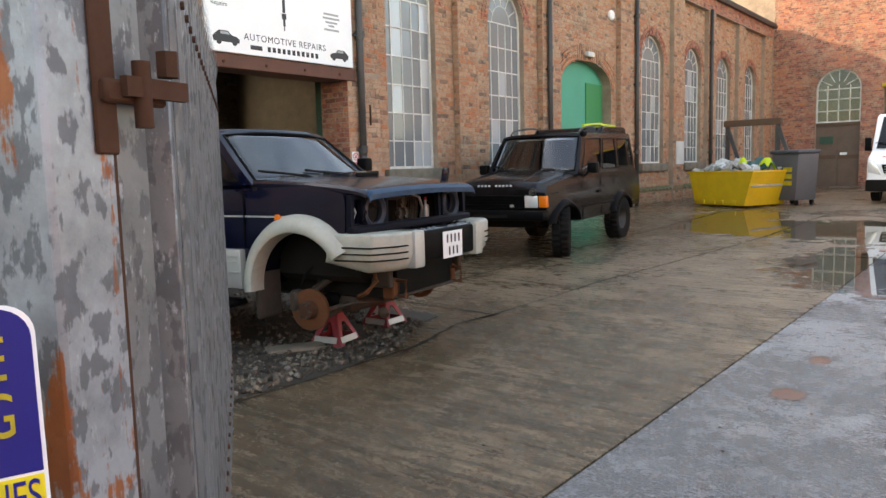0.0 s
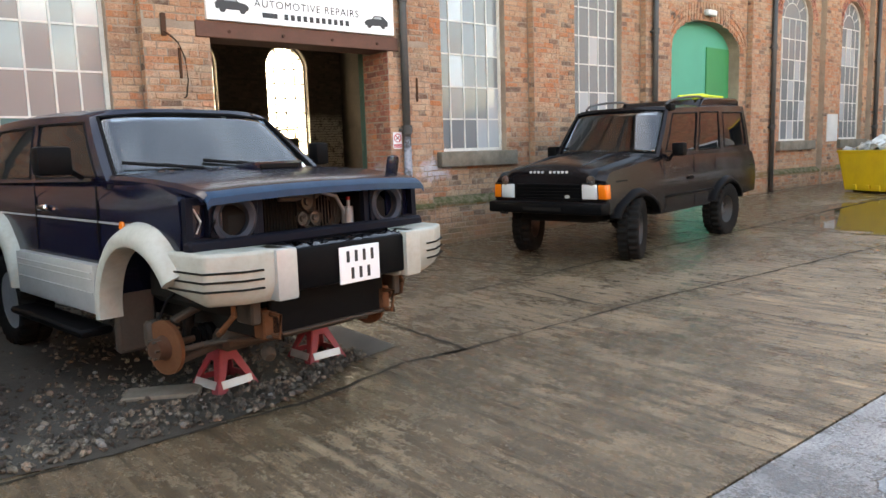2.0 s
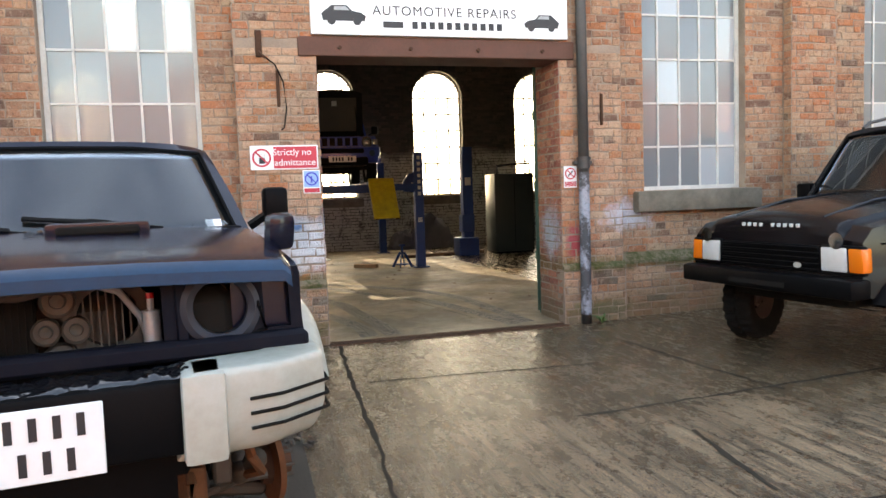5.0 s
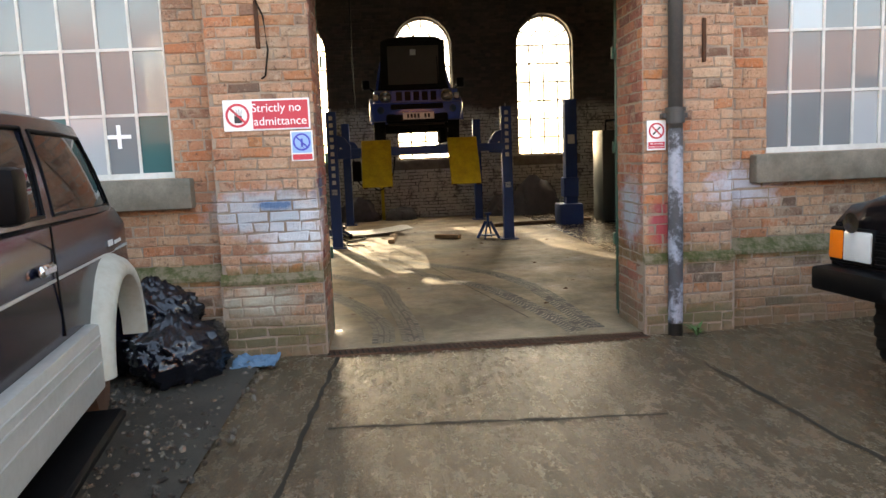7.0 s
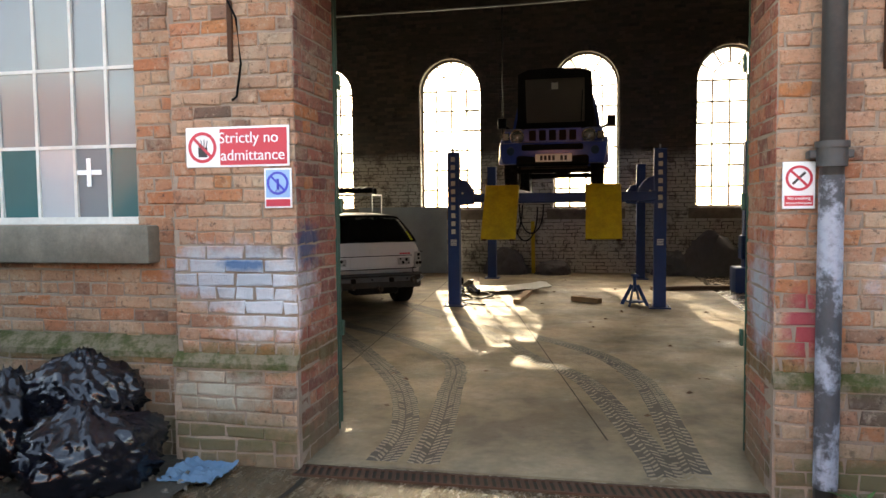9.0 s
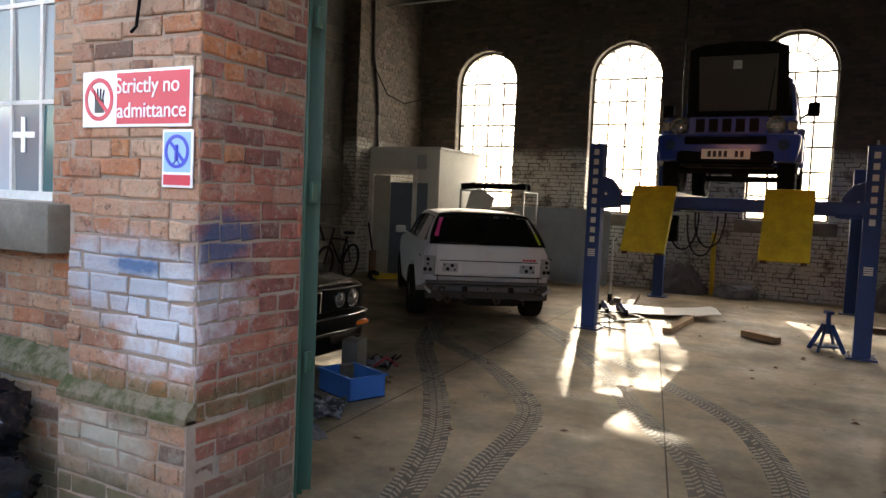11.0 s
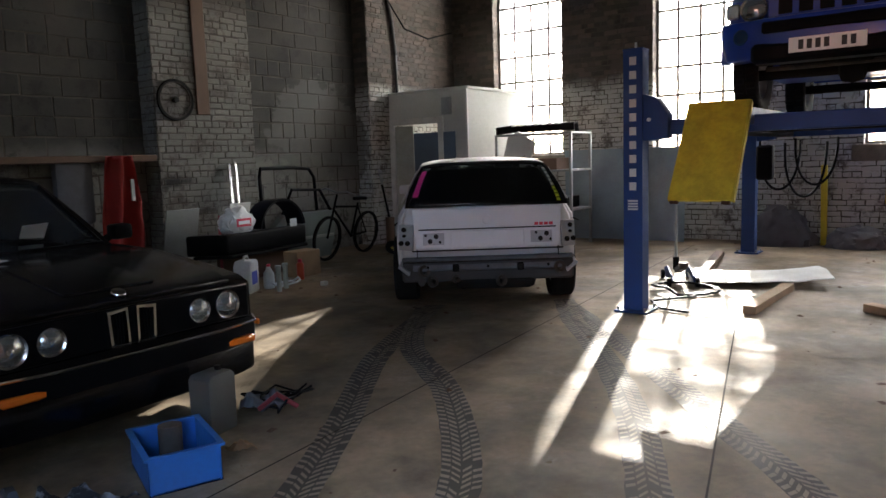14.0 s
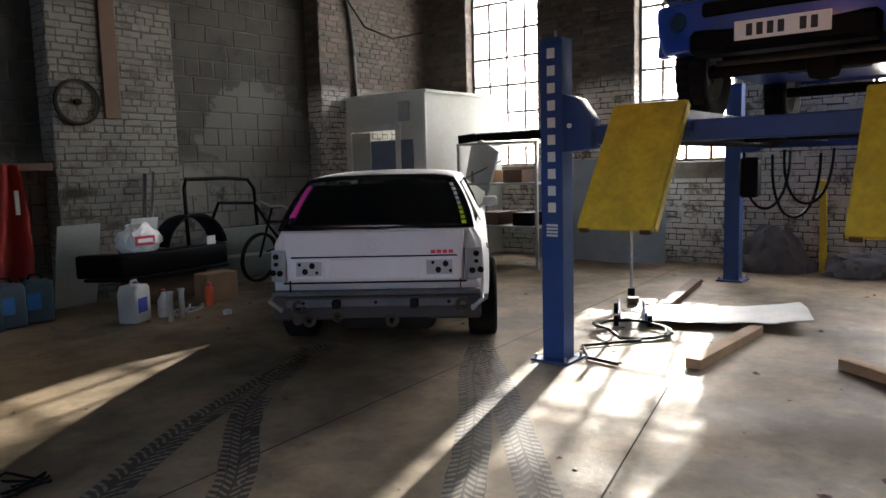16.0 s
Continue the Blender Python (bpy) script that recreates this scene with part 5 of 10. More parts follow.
        part("chassis_rail", box((-1.7, s * 0.42 - 0.05, 0.42), (1.62, s * 0.42 + 0.05, 0.55), 0.01), "engine_dark", car)
        # bumper ends
        end = [(1.42, s * 0.88), (1.80, s * 0.86), (1.90, s * 0.70), (1.93, s * 0.42), (1.70, s * 0.42), (1.66, s * 0.66), (1.40, s * 0.76)]
        tuck = slab(end if s > 0 else end[::-1], 0.665, 0.94, "z", bev=0.02)
        for v in shaped(tuck, lambda x, z: 1.0, None, 0.05).verts:
            k = max(0.0, 0.80 - v.co.z)
            v.co.x -= 3.2 * k * k
            v.co.y -= s * 2.6 * k * k
            v.co.z += max(0.0, 0.78 - v.co.z) * max(0.0, 1.72 - v.co.x) * 1.6
        part("bumper_end", tuck, "cream", car, "scratched cream bumper corner", True)
        for z in (0.755, 0.80, 0.845):
            part("bumper_groove", tube([(1.50, s * 0.886, z), (1.80, s * 0.868, z), (1.905, s * 0.705, z), (1.925, s * 0.60, z)], 0.006, 5), "engine_dark", car)
        part("bumper_cap", slab([(1.72, s * 0.40), (1.945, s * 0.40), (1.94, s * 0.53), (1.72, s * 0.54)] if s > 0 else [(1.72, s * 0.54), (1.94, s * 0.53), (1.945, s * 0.40), (1.72, s * 0.40)], 0.67, 0.94, "z", bev=0.02), "silver" if s < 0 else "cream", car)
    rng = random.Random(31)
    for s in (-1, 1):
        # bushes, links, pipes and caked dirt round the bare front axle
        for k in range(7):
            x, y, z = fx + rng.uniform(-0.15, 0.35), s * rng.uniform(0.28, 0.66), rng.uniform(0.28, 0.50)
            part("bush", moved(lathe([(0.001, -0.035), (0.03, -0.035), (0.042, -0.015), (0.042, 0.015), (0.03, 0.035), (0.001, 0.035)], "Y", 12), pose(x, y, z, rng.uniform(-40, 40), 0, rng.uniform(0, 180))), "grime", car)
        part("anti_roll_bar", tube([(fx + 0.30, 0.0, 0.36), (fx + 0.32, s * 0.30, 0.36), (fx + 0.26, s * 0.52, 0.39), (fx + 0.06, s * 0.64, 0.34)], 0.014, 7), "grime", car)
        part("brake_hose", tube([(fx - 0.05, s * 0.58, 0.70), (fx - 0.12, s * 0.66, 0.60), (fx - 0.14, s * 0.72, 0.48), (fx - 0.10, s * 0.74, 0.42)], 0.009, 6), "black", car)
        part("torsion_bar", rod((fx - 0.02, s * 0.34, 0.38), (-0.2, s * 0.34, 0.42), 0.018, 8), "grime", car)
        part("drive_shaft", rod((fx, s * 0.16, 0.40), (fx, s * 0.70, 0.37), 0.022, 10), "grime", car)
        part("drive_shaft_boot", moved(lathe([(0.03, -0.06), (0.06, -0.045), (0.045, -0.03), (0.065, -0.015), (0.05, 0.0), (0.07, 0.02), (0.07, 0.06), (0.03, 0.06)], "Y", 16), pose(fx, s * 0.52, 0.385)), "black", car)
        part("bumper_iron", box((1.56, s * 0.52 - 0.03, 0.52), (1.72, s * 0.52 + 0.03, 0.70), 0.01), "grime", car)
        part("bent_bracket", tube([(1.62, s * 0.60, 0.70), (1.66, s * 0.62, 0.58), (1.60, s * 0.66, 0.50), (1.50, s * 0.62, 0.46)], 0.018, 6), "rust_bright", car)
    for k in range(9):
        if k != 5:
            part("badge_bar", box((-1.62 + k * 0.035, 0.838, 1.085), (-1.594 + k * 0.035, 0.8425, 1.103 if k < 6 else 1.115)), "white_dirty", car)
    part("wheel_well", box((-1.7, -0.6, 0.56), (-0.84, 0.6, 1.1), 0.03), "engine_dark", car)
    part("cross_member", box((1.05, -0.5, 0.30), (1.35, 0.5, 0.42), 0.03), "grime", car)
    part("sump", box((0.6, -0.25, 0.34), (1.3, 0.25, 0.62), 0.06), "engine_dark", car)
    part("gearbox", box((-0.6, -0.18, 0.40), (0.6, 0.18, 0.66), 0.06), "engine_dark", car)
    part("rear_axle", rod((rx, -0.70, 0.36), (rx, 0.70, 0.36), 0.05, 10), "rust", car)
    part("differential", moved(lathe([(0.001, -0.12), (0.1, -0.1), (0.13, 0), (0.1, 0.1), (0.001, 0.12)], "Y", 16), pose(rx, 0.1, 0.36)), "grime", car)
    part("brake_drum", moved(lathe([(0.001, 0), (0.15, 0.0), (0.15, 0.07), (0.001, 0.08)], "Y", 24), pose(rx, 0.68, 0.36)), "rust", car)
    wheel(car, rx, -0.72, 0.355, 0.355, 0.24)
    # black middle bumper, plate and valance
    part("bumper_middle", box((1.72, -0.42, 0.70), (1.915, 0.42, 0.925), 0.02, seg=2), "black", car, "black plastic bumper middle")
    film = bmesh.new()
    bmesh.ops.create_grid(film, x_segments=14, y_segments=70, size=1.0)
    for v in film.verts:
        u, w = v.co.x, v.co.y
        n = noise.noise(Vector((u * 2.5, w * 9, 1.0))) + 0.6 * noise.noise(Vector((u * 6, w * 25, 4.0)))
        v.co = Vector((1.84 + 0.085 * u - 0.02 * max(0.0, u) ** 3, 0.43 * w, 0.937 - 0.035 * max(0.0, u) ** 3 + 0.016 * n))
    bmesh.ops.solidify(film, geom=list(film.faces), thickness=0.004)
    part("torn_film", film, "film", car, "torn shiny black film", True)
    part("valance", box((1.66, -0.42, 0.44), (1.70, 0.42, 0.72), 0.01), "black", car)
    part("valance_rim", box((1.64, -0.46, 0.425), (1.72, 0.46, 0.447), 0.008), "grime", car)
    number_plate(car, 1.925, 0.04, 0.795, 0.30, 0.205, 1, "plate_white", 2)
    # front panel with round lamp holes
    def circle(y, z, r):
        return [(y + r * math.cos(2 * math.pi * k / 20), z + r * math.sin(2 * math.pi * k / 20)) for k in range(20)]
    holes_ = [[(-0.37, 0.985), (0.37, 0.985), (0.37, 1.185), (-0.37, 1.185)], circle(-0.555, 1.085, 0.100), circle(0.555, 1.085, 0.100),
              [(-0.79, 1.00), (-0.70, 1.00), (-0.70, 1.17), (-0.79, 1.17)], [(0.70, 1.00), (0.79, 1.00), (0.79, 1.17), (0.70, 1.17)]]
    part("front_panel", slab([(-0.83, 0.93), (0.83, 0.93), (0.83, 1.205), (-0.83, 1.205)], 1.57, 1.61, "x", holes_), "navy_matt", car, "navy front panel with empty lamp holes")
    for s in (-1, 1):
        part("lamp_ring", moved(lathe([(0.090, -0.03), (0.132, -0.03), (0.132, 0.012), (0.112, 0.022), (0.090, 0.005), (0.090, -0.03)], "X", 28), pose(1.615, s * 0.555, 1.085)), "lamp_steel", car)
        part("lamp_bowl", moved(lathe([(0.001, -0.14), (0.07, -0.12), (0.098, -0.02), (0.102, -0.02), (0.08, -0.14), (0.001, -0.16)], "X", 20), pose(1.60, s * 0.555, 1.085)), "engine", car)
        part("wiring_loom", tube([(1.60, s * 0.66, 1.16), (1.63, s * 0.68, 1.08), (1.61, s * 0.70, 1.00), (1.63, s * 0.60, 0.965), (1.62, s * 0.40, 0.975)], 0.009, 6), "black", car)
        part("bulb_holder", rod((1.50, s * 0.555, 1.085), (1.56, s * 0.555, 1.085), 0.03, 12), "engine_dark", car)
        part("lamp_support", box((1.56, s * 0.43 - 0.02, 0.98), (1.625, s * 0.43 + 0.02, 1.19), 0.006), "navy_matt", car)
    part("lower_rail", box((1.58, -0.84, 0.925), (1.66, 0.84, 0.99), 0.015), "navy_matt", car)
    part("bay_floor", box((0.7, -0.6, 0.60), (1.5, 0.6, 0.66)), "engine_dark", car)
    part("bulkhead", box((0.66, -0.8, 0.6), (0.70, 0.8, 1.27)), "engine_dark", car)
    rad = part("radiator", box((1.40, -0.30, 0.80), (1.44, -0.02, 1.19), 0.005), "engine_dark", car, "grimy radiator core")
    for k in range(14):
        part("radiator_fin", box((1.44, -0.29 + k * 0.02, 0.82), (1.452, -0.286 + k * 0.02, 1.18)), "engine_dark", rad)
    part("engine_block", box((0.85, -0.22, 0.66), (1.34, 0.24, 1.12), 0.05), "engine", car)
    for y, z, r in ((0.10, 1.03, 0.045), (0.01, 1.03, 0.045), (0.05, 1.13, 0.055), (0.05, 0.93, 0.06)):
        part("pulley", moved(lathe([(0.001, 0.0), (r * 0.4, 0.01), (r * 0.5, -0.005), (r * 0.85, -0.005), (r, 0.012), (r, -0.03), (0.001, -0.03)], "X", 20), pose(1.46, y, z)), "engine", car)
    part("fan_cowl", moved(lathe([(0.10, 0), (0.14, 0), (0.14, 0.05), (0.10, 0.05), (0.10, 0)], "X", 24), pose(1.38, 0.20, 1.06)), "engine", car)
    for k in range(9):
        part("fan_grille_bar", beam((1.44, 0.10 + k * 0.024, 0.94), (1.44, 0.10 + k * 0.024, 1.17), 0.005, 0.005), "engine", car)
    part("hose", tube([(1.46, -0.16, 1.16), (1.49, -0.06, 1.155), (1.47, 0.02, 1.17), (1.44, 0.10, 1.16)], 0.018), "engine", car)
    part("hose", tube([(1.47, 0.15, 1.18), (1.50, 0.24, 1.15), (1.49, 0.30, 1.06), (1.46, 0.32, 0.98)], 0.012), "grey_metal", car)
    part("cable", tube([(1.56, -0.76, 1.15), (1.58, -0.73, 1.08), (1.57, -0.75, 1.02)], 0.006), "frame_white", car)
    part("washer_bottle", join(rod((1.50, 0.335, 0.96), (1.50, 0.335, 1.08), 0.03, 12), rod((1.50, 0.335, 1.08), (1.50, 0.335, 1.12), 0.012, 8)), "grey_metal", car)
    part("bottle_cap", rod((1.50, 0.335, 1.12), (1.50, 0.335, 1.14), 0.014, 8), "lamp_red", car)
    part("battery", box((1.2, 0.36, 0.9), (1.42, 0.56, 1.12), 0.01), "black", car)
    # bonnet, standing slightly open
    bon = [(0.62, 1.318), (0.9, 1.312), (1.20, 1.298), (1.45, 1.275), (1.60, 1.255), (1.68, 1.238), (1.715, 1.222)]
    part("bonnet", pressed(bon, 0.79, 0.022, 0.022), "navy", car, "navy bonnet standing slightly open")
    part("bonnet_lip", pressed([(1.69, 1.236), (1.722, 1.222), (1.738, 1.205), (1.740, 1.180)], 0.785, 0.022, 0.012), "faded_blue", car, "faded blue front edge of the bonnet")
    part("arch_liner", box((0.66, -0.83, 0.26), (0.72, -0.58, 0.80), 0.02), "engine", car, "muddy grey arch liner")
    scoop = slab([(0.74, 1.30), (1.02, 1.30), (1.03, 1.375), (0.80, 1.355)], -0.02, 0.36, "y", bev=0.02)
    part("bonnet_scoop", scoop, "navy", car)
    part("scoop_mouth", box((1.022, 0.02, 1.325), (1.04, 0.32, 1.36), 0.008), "engine_dark", car)
    glasshouse(car, (0.66, 1.29), (0.16, 1.70), (-1.66, 1.72), (-1.83, 1.26), 0.82, 0.68, [(0.045, 0.44, 0.06, 0.88), (0.49, 0.95, 0.06, 0.86)], "navy", "glass_screen", "glass_car", "glass_car", 0.035, 0.06, 0.012, (0.02, 0.05), 0.015)
    part("cowl_panel", box((0.58, -0.76, 1.30), (0.72, 0.76, 1.325), 0.008), "black", car)
    for k in range(12):
        part("leaf_litter", moved(box((-0.015, -0.02, 0), (0.015, 0.02, 0.006)), pose(0.66 + 0.03 * math.sin(k * 2.1), -0.45 + 0.055 * k, 1.326, 10 * k % 40, 20, 37 * k)), "wood_dark", car)
    wipers(car, 0.69, 1.31, 0.16, 1.70, (-0.12, 0.42), 0.56, -1)
    mirror(car, 0.42, -0.86, 1.33, -1, 0.20, 0.17)
    mirror(car, 0.42, 0.86, 1.33, 1, 0.12, 0.17)
    part("wing_mirror_shell", moved(box((-0.03, -0.06, 0), (0.03, 0.06, 0.14), 0.03, seg=2), pose(1.42, 0.80, 1.25, 0, 10, 20)), "navy", car, "loose blue mirror shell on the wing")
    seats(car, -0.25, 1.05, (-0.36, 0.36), tall=0.42)
    seats(car, -1.15, 1.05, (-0.30, 0.30), tall=0.36)
    part("dashboard", box((0.36, -0.72, 1.22), (0.60, 0.72, 1.34), 0.03), "black", car)
    part("steering_wheel", moved(lathe([(0.165, -0.012), (0.19, -0.012), (0.19, 0.012), (0.165, 0.012), (0.165, -0.012)], "X", 24), pose(0.22, -0.36, 1.36, 0, 25, 0)), "black", car)
    part("rear_view_mirror", box((0.22, -0.12, 1.58), (0.24, 0.12, 1.64), 0.01), "grey_metal", car)
    part("windscreen_sticker", moved(box((-0.001, -0.022, -0.018), (0.004, 0.022, 0.018)), pose(0.235, -0.60, 1.645, 0, -50, 0)), "white", car)
    part("paper_note", moved(box((-0.002, -0.06, -0.03), (0.003, 0.06, 0.03)), pose(0.615, 0.62, 1.335, 0, -50, 0)), "white", car)
    part("rear_lamp", box((-1.875, 0.66, 0.92), (-1.83, 0.80, 1.20), 0.015), "lamp_red", car)
    part("rear_bumper", box((-1.98, -0.80, 0.62), (-1.80, 0.80, 0.80), 0.03, seg=2), "cream", car)
    rounded(car, 0.8, 0.022, -1.4, 0.12, 0.95, 0.05)
    return car


pajero()


def axle_stand(x, y, turn, tall):
    st = thing("axle_stand", pose(x, y, 0.0, 0, 0, turn), "worn red steel axle stand under the raised car", "axle stand", "axle stands under the car")
    w, h = 0.15, tall * 0.80
    lean = math.degrees(math.atan2(w - 0.04, h))
    for k in range(4):
        face = slab([(-w, 0.0), (-w + 0.06, 0.0), (-w + 0.085, 0.045), (w - 0.085, 0.045), (w - 0.06, 0.0), (w, 0.0), (0.045, h), (-0.045, h)], -0.004, 0.004, "y", [[(-w * 0.50, 0.085), (w * 0.50, 0.085), (0.018, h * 0.74), (-0.018, h * 0.74)]])
        part("side_plate", moved(face, pose(0, 0, 0, 0, 0, 90 * k) @ pose(0, -w, 0, -lean, 0, 0)), "stand_red", st)
        part("brace", moved(box((-w * 0.72, -0.009, 0.035), (w * 0.72, -0.004, 0.085), 0.002), pose(0, 0, 0, 0, 0, 90 * k) @ pose(0, -w, 0, -lean, 0, 0)), "silver", st, "bare worn metal brace")
    part("pillar", rod((0, 0, h * 0.5), (0, 0, tall - 0.02), 0.024, 10), "stand_red", st)
    part("saddle", box((-0.05, -0.035, tall - 0.03), (0.05, 0.035, tall), 0.008), "stand_red", st)


axle_stand(-4.28, 3.90, 12, 0.34)
axle_stand(-4.42, 4.62, 5, 0.34)


# ---- black off-roader ----
def discovery():
    car = thing("off_road_estate", pose(-6.48, 11.12, 0.036, 0.0, 0.9, -83.0) @ Matrix.Diagonal((1.02, 1.0, 1.0, 1.0)), "dusty black off-road estate with muddy tyres parked by the wall", "car")
    fx, rx, az = 1.49, -1.08, 0.46
    body = [(-2.22, 0.62), (-2.25, 1.10), (-2.22, 1.22), (0.72, 1.24), (1.0, 1.235), (2.02, 1.17), (2.12, 1.12), (2.14, 0.78), (2.05, 0.66)] + arc(fx, az, 0.46, 24, 165) + [(0.98, 0.52), (-0.56, 0.52)] + arc(rx, az, 0.46, 15, 165) + [(-1.72, 0.60)]
    def flank(x, z):
        return 1.0 - 0.12 * max(0.0, 0.66 - z) - 2.2 * max(0.0, z - 1.10) ** 2 - 0.02 * abs(z - 1.0) - 0.035 * max(0.0, x - 1.5) ** 2
    def dome(x, y, z):
        return 0.03 * (1 - (y / 0.885) ** 2) if z > 1.0 and x > 0.75 else 0.0
    part("body", shaped(slab(body, -0.885, 0.885, "y"), flank, dome), "disco_black", car)
    part("bonnet", pressed([(0.90, 1.262), (1.2, 1.25), (1.6, 1.225), (1.95, 1.20), (2.06, 1.185), (2.105, 1.16), (2.12, 1.125)], 0.70, 0.035, 0.02), "disco_black", car, "dusty black bonnet with a raised panel")
    for s in (-1, 1):
        part("bonnet_swage", tube([(0.95, s * 0.40, 1.292), (1.5, s * 0.44, 1.262), (2.03, s * 0.46, 1.205)], 0.012, 6), "disco_black", car)
    glasshouse(car, (0.84, 1.24), (0.40, 1.79), (-2.14, 1.83), (-2.22, 1.22), 0.85, 0.75, [(0.05, 0.325, 0.07, 0.88), (0.36, 0.59, 0.07, 0.88), (0.645, 0.94, 0.10, 0.86)], "disco_black", "glass_screen", "glass_tint", "glass_tint", 0.025, 0.05, 0.01, (0.01, 0.04), 0.01)
    step_ = slab([(-2.06, 1.80), (-0.62, 1.80), (-0.78, 1.955), (-0.95, 1.975), (-1.95, 1.975), (-2.06, 1.93)], -0.68, 0.68, "y", bev=0.03)
    part("raised_roof", step_, "disco_black", car)
    part("gutter_cap", box((0.28, 0.70, 1.765), (0.42, 0.79, 1.85), 0.02, seg=2), "black", car)
    for s in (-1, 1):
        a, b = sorted((s * 0.87, s * 0.93))
        part("wheel_arch_flare", flare(fx, az, 0.45, 0.56, 15, 168, s, 0.84, 0.945), "black", car)
        part("wheel_arch_flare", flare(rx, az, 0.45, 0.56, 12, 168, s, 0.84, 0.945), "black", car)
        part("side_rubbing_strip", box((-0.62, min(s * 0.88, s * 0.90), 0.80), (0.82, max(s * 0.88, s * 0.90), 0.85), 0.008), "black", car)
        part("swage_line", box((-2.15, min(s * 0.88, s * 0.893), 1.10), (1.95, max(s * 0.88, s * 0.893), 1.112)), "black", car)
        part("door_seam", box((-0.05, min(s * 0.88, s * 0.889), 0.58), (-0.04, max(s * 0.88, s * 0.889), 1.22)), "engine_dark", car)
        part("door_seam", box((-0.72, min(s * 0.88, s * 0.889), 0.62), (-0.71, max(s * 0.88, s * 0.889), 1.22)), "engine_dark", car)
        part("door_seam", box((0.80, min(s * 0.88, s * 0.889), 0.58), (0.81, max(s * 0.88, s * 0.889), 1.22)), "engine_dark", car)
        part("door_handle", box((0.02, min(s * 0.88, s * 0.91), 1.03), (0.17, max(s * 0.88, s * 0.91), 1.07), 0.01), "black", car)
        part("roof_bar", tube([(0.30, s * 0.64, 1.84), (0.20, s * 0.65, 1.90), (0.0, s * 0.65, 1.94), (-0.35, s * 0.65, 1.975), (-0.70, s * 0.65, 1.985), (-0.85, s * 0.65, 1.96)], 0.018, 8), "pipe", car)
        wheel(car, fx, s * 0.80, 0.37, 0.385, 0.26, "pipe", 0.52, True, 20)
        wheel(car, rx, s * 0.80, 0.37, 0.385, 0.26, "pipe", 0.52)
        part("lamp_surround", box((2.09, min(s * 0.52, s * 0.885), 0.90), (2.145, max(s * 0.52, s * 0.885), 1.10), 0.01), "black", car)
        lamp = part("headlamp", box((2.12, min(s * 0.535, s * 0.755), 0.925), (2.158, max(s * 0.535, s * 0.755), 1.085), 0.012, seg=2), "lamp_glass", car, "square clear headlamp")
        part("reflector", moved(lathe([(0.001, 0.0), (0.05, 0.006), (0.06, 0.012), (0.001, 0.014)], "X", 16), pose(2.155, s * 0.645, 1.005)), "chrome", lamp)
        part("indicator", box((2.06, min(s * 0.765, s * 0.888), 0.925), (2.15, max(s * 0.765, s * 0.888), 1.085), 0.014, seg=2), "amber", car, "amber indicator lens")
        mirror(car, 0.62, s * 0.88, 1.24, s, 0.17, 0.14)
    part("inner_arch", box((1.03, -0.6, 0.5), (1.93, 0.6, 1.0), 0.03), "engine_dark", car)
    part("inner_arch", box((-1.62, -0.6, 0.5), (-0.74, 0.6, 1.0), 0.03), "engine_dark", car)
    part("grille", box((2.11, -0.51, 0.90), (2.14, 0.51, 1.09), 0.006), "black", car)
    for k in range(5):
        part("grille_slat", box((2.135, -0.505, 0.915 + k * 0.037), (2.155, 0.505, 0.932 + k * 0.037), 0.003), "black", car)
    part("grille_badge", moved(lathe([(0.001, 0), (0.04, 0.004), (0.001, 0.006)], "X", 16), Matrix.Translation((2.155, 0.32, 0.95)) @ Matrix.Diagonal((1, 1, 0.5, 1))), "silver", car)
    for k in range(10):
        if k == 4:
            continue
        part("badge_bar", box((2.098, -0.30 + k * 0.064, 1.168), (2.124, -0.268 + k * 0.064, 1.183), 0.002), "white_dirty", car)
    part("front_bumper", box((2.08, -0.90, 0.66), (2.27, 0.90, 0.87), 0.03, seg=2), "black", car)
    part("bumper_slot", box((2.268, -0.30, 0.72), (2.275, 0.30, 0.78)), "engine_dark", car)
    part("front_axle", rod((fx, -0.68, 0.37), (fx, 0.68, 0.37), 0.055, 10), "engine_dark", car)
    part("rear_axle", rod((rx, -0.68, 0.37), (rx, 0.68, 0.37), 0.055, 10), "rust", car)
    part("steering_bar", rod((fx + 0.2, -0.6, 0.42), (fx + 0.2, 0.6, 0.42), 0.018, 8), "engine_dark", car)
    part("underbody", box((-1.9, -0.5, 0.48), (1.9, 0.5, 0.62), 0.03), "engine_dark", car)
    part("spare_wheel", moved(lathe([(0.2, -0.11), (0.36, -0.11), (0.38, 0), (0.36, 0.11), (0.2, 0.11), (0.2, -0.11)], "X", 28), pose(-2.36, 0.1, 1.05)), "rubber", car)
    wipers(car, 0.82, 1.26, 0.28, 1.80, (-0.30, 0.28), 0.5, -1)
    seats(car, -0.15, 1.0, (-0.38, 0.38), "seat", 0.45)
    part("dashboard", box((0.45, -0.78, 1.14), (0.74, 0.78, 1.28), 0.03), "black", car)
    part("steering_wheel", moved(lathe([(0.165, -0.012), (0.19, -0.012), (0.19, 0.012), (0.165, 0.012), (0.165, -0.012)], "X", 24), pose(0.34, -0.38, 1.32, 0, 25, 0)), "black", car)
    part("tax_papers", box((0.62, 0.28, 1.285), (0.70, 0.48, 1.34)), "lime", car, "bright yellow folded vest on the dashboard")
    part("paper_strip", moved(box((-0.002, -0.30, -0.02), (0.003, 0.28, 0.025)), pose(0.755, 0, 1.305, 0, -43, 0)), "white", car)
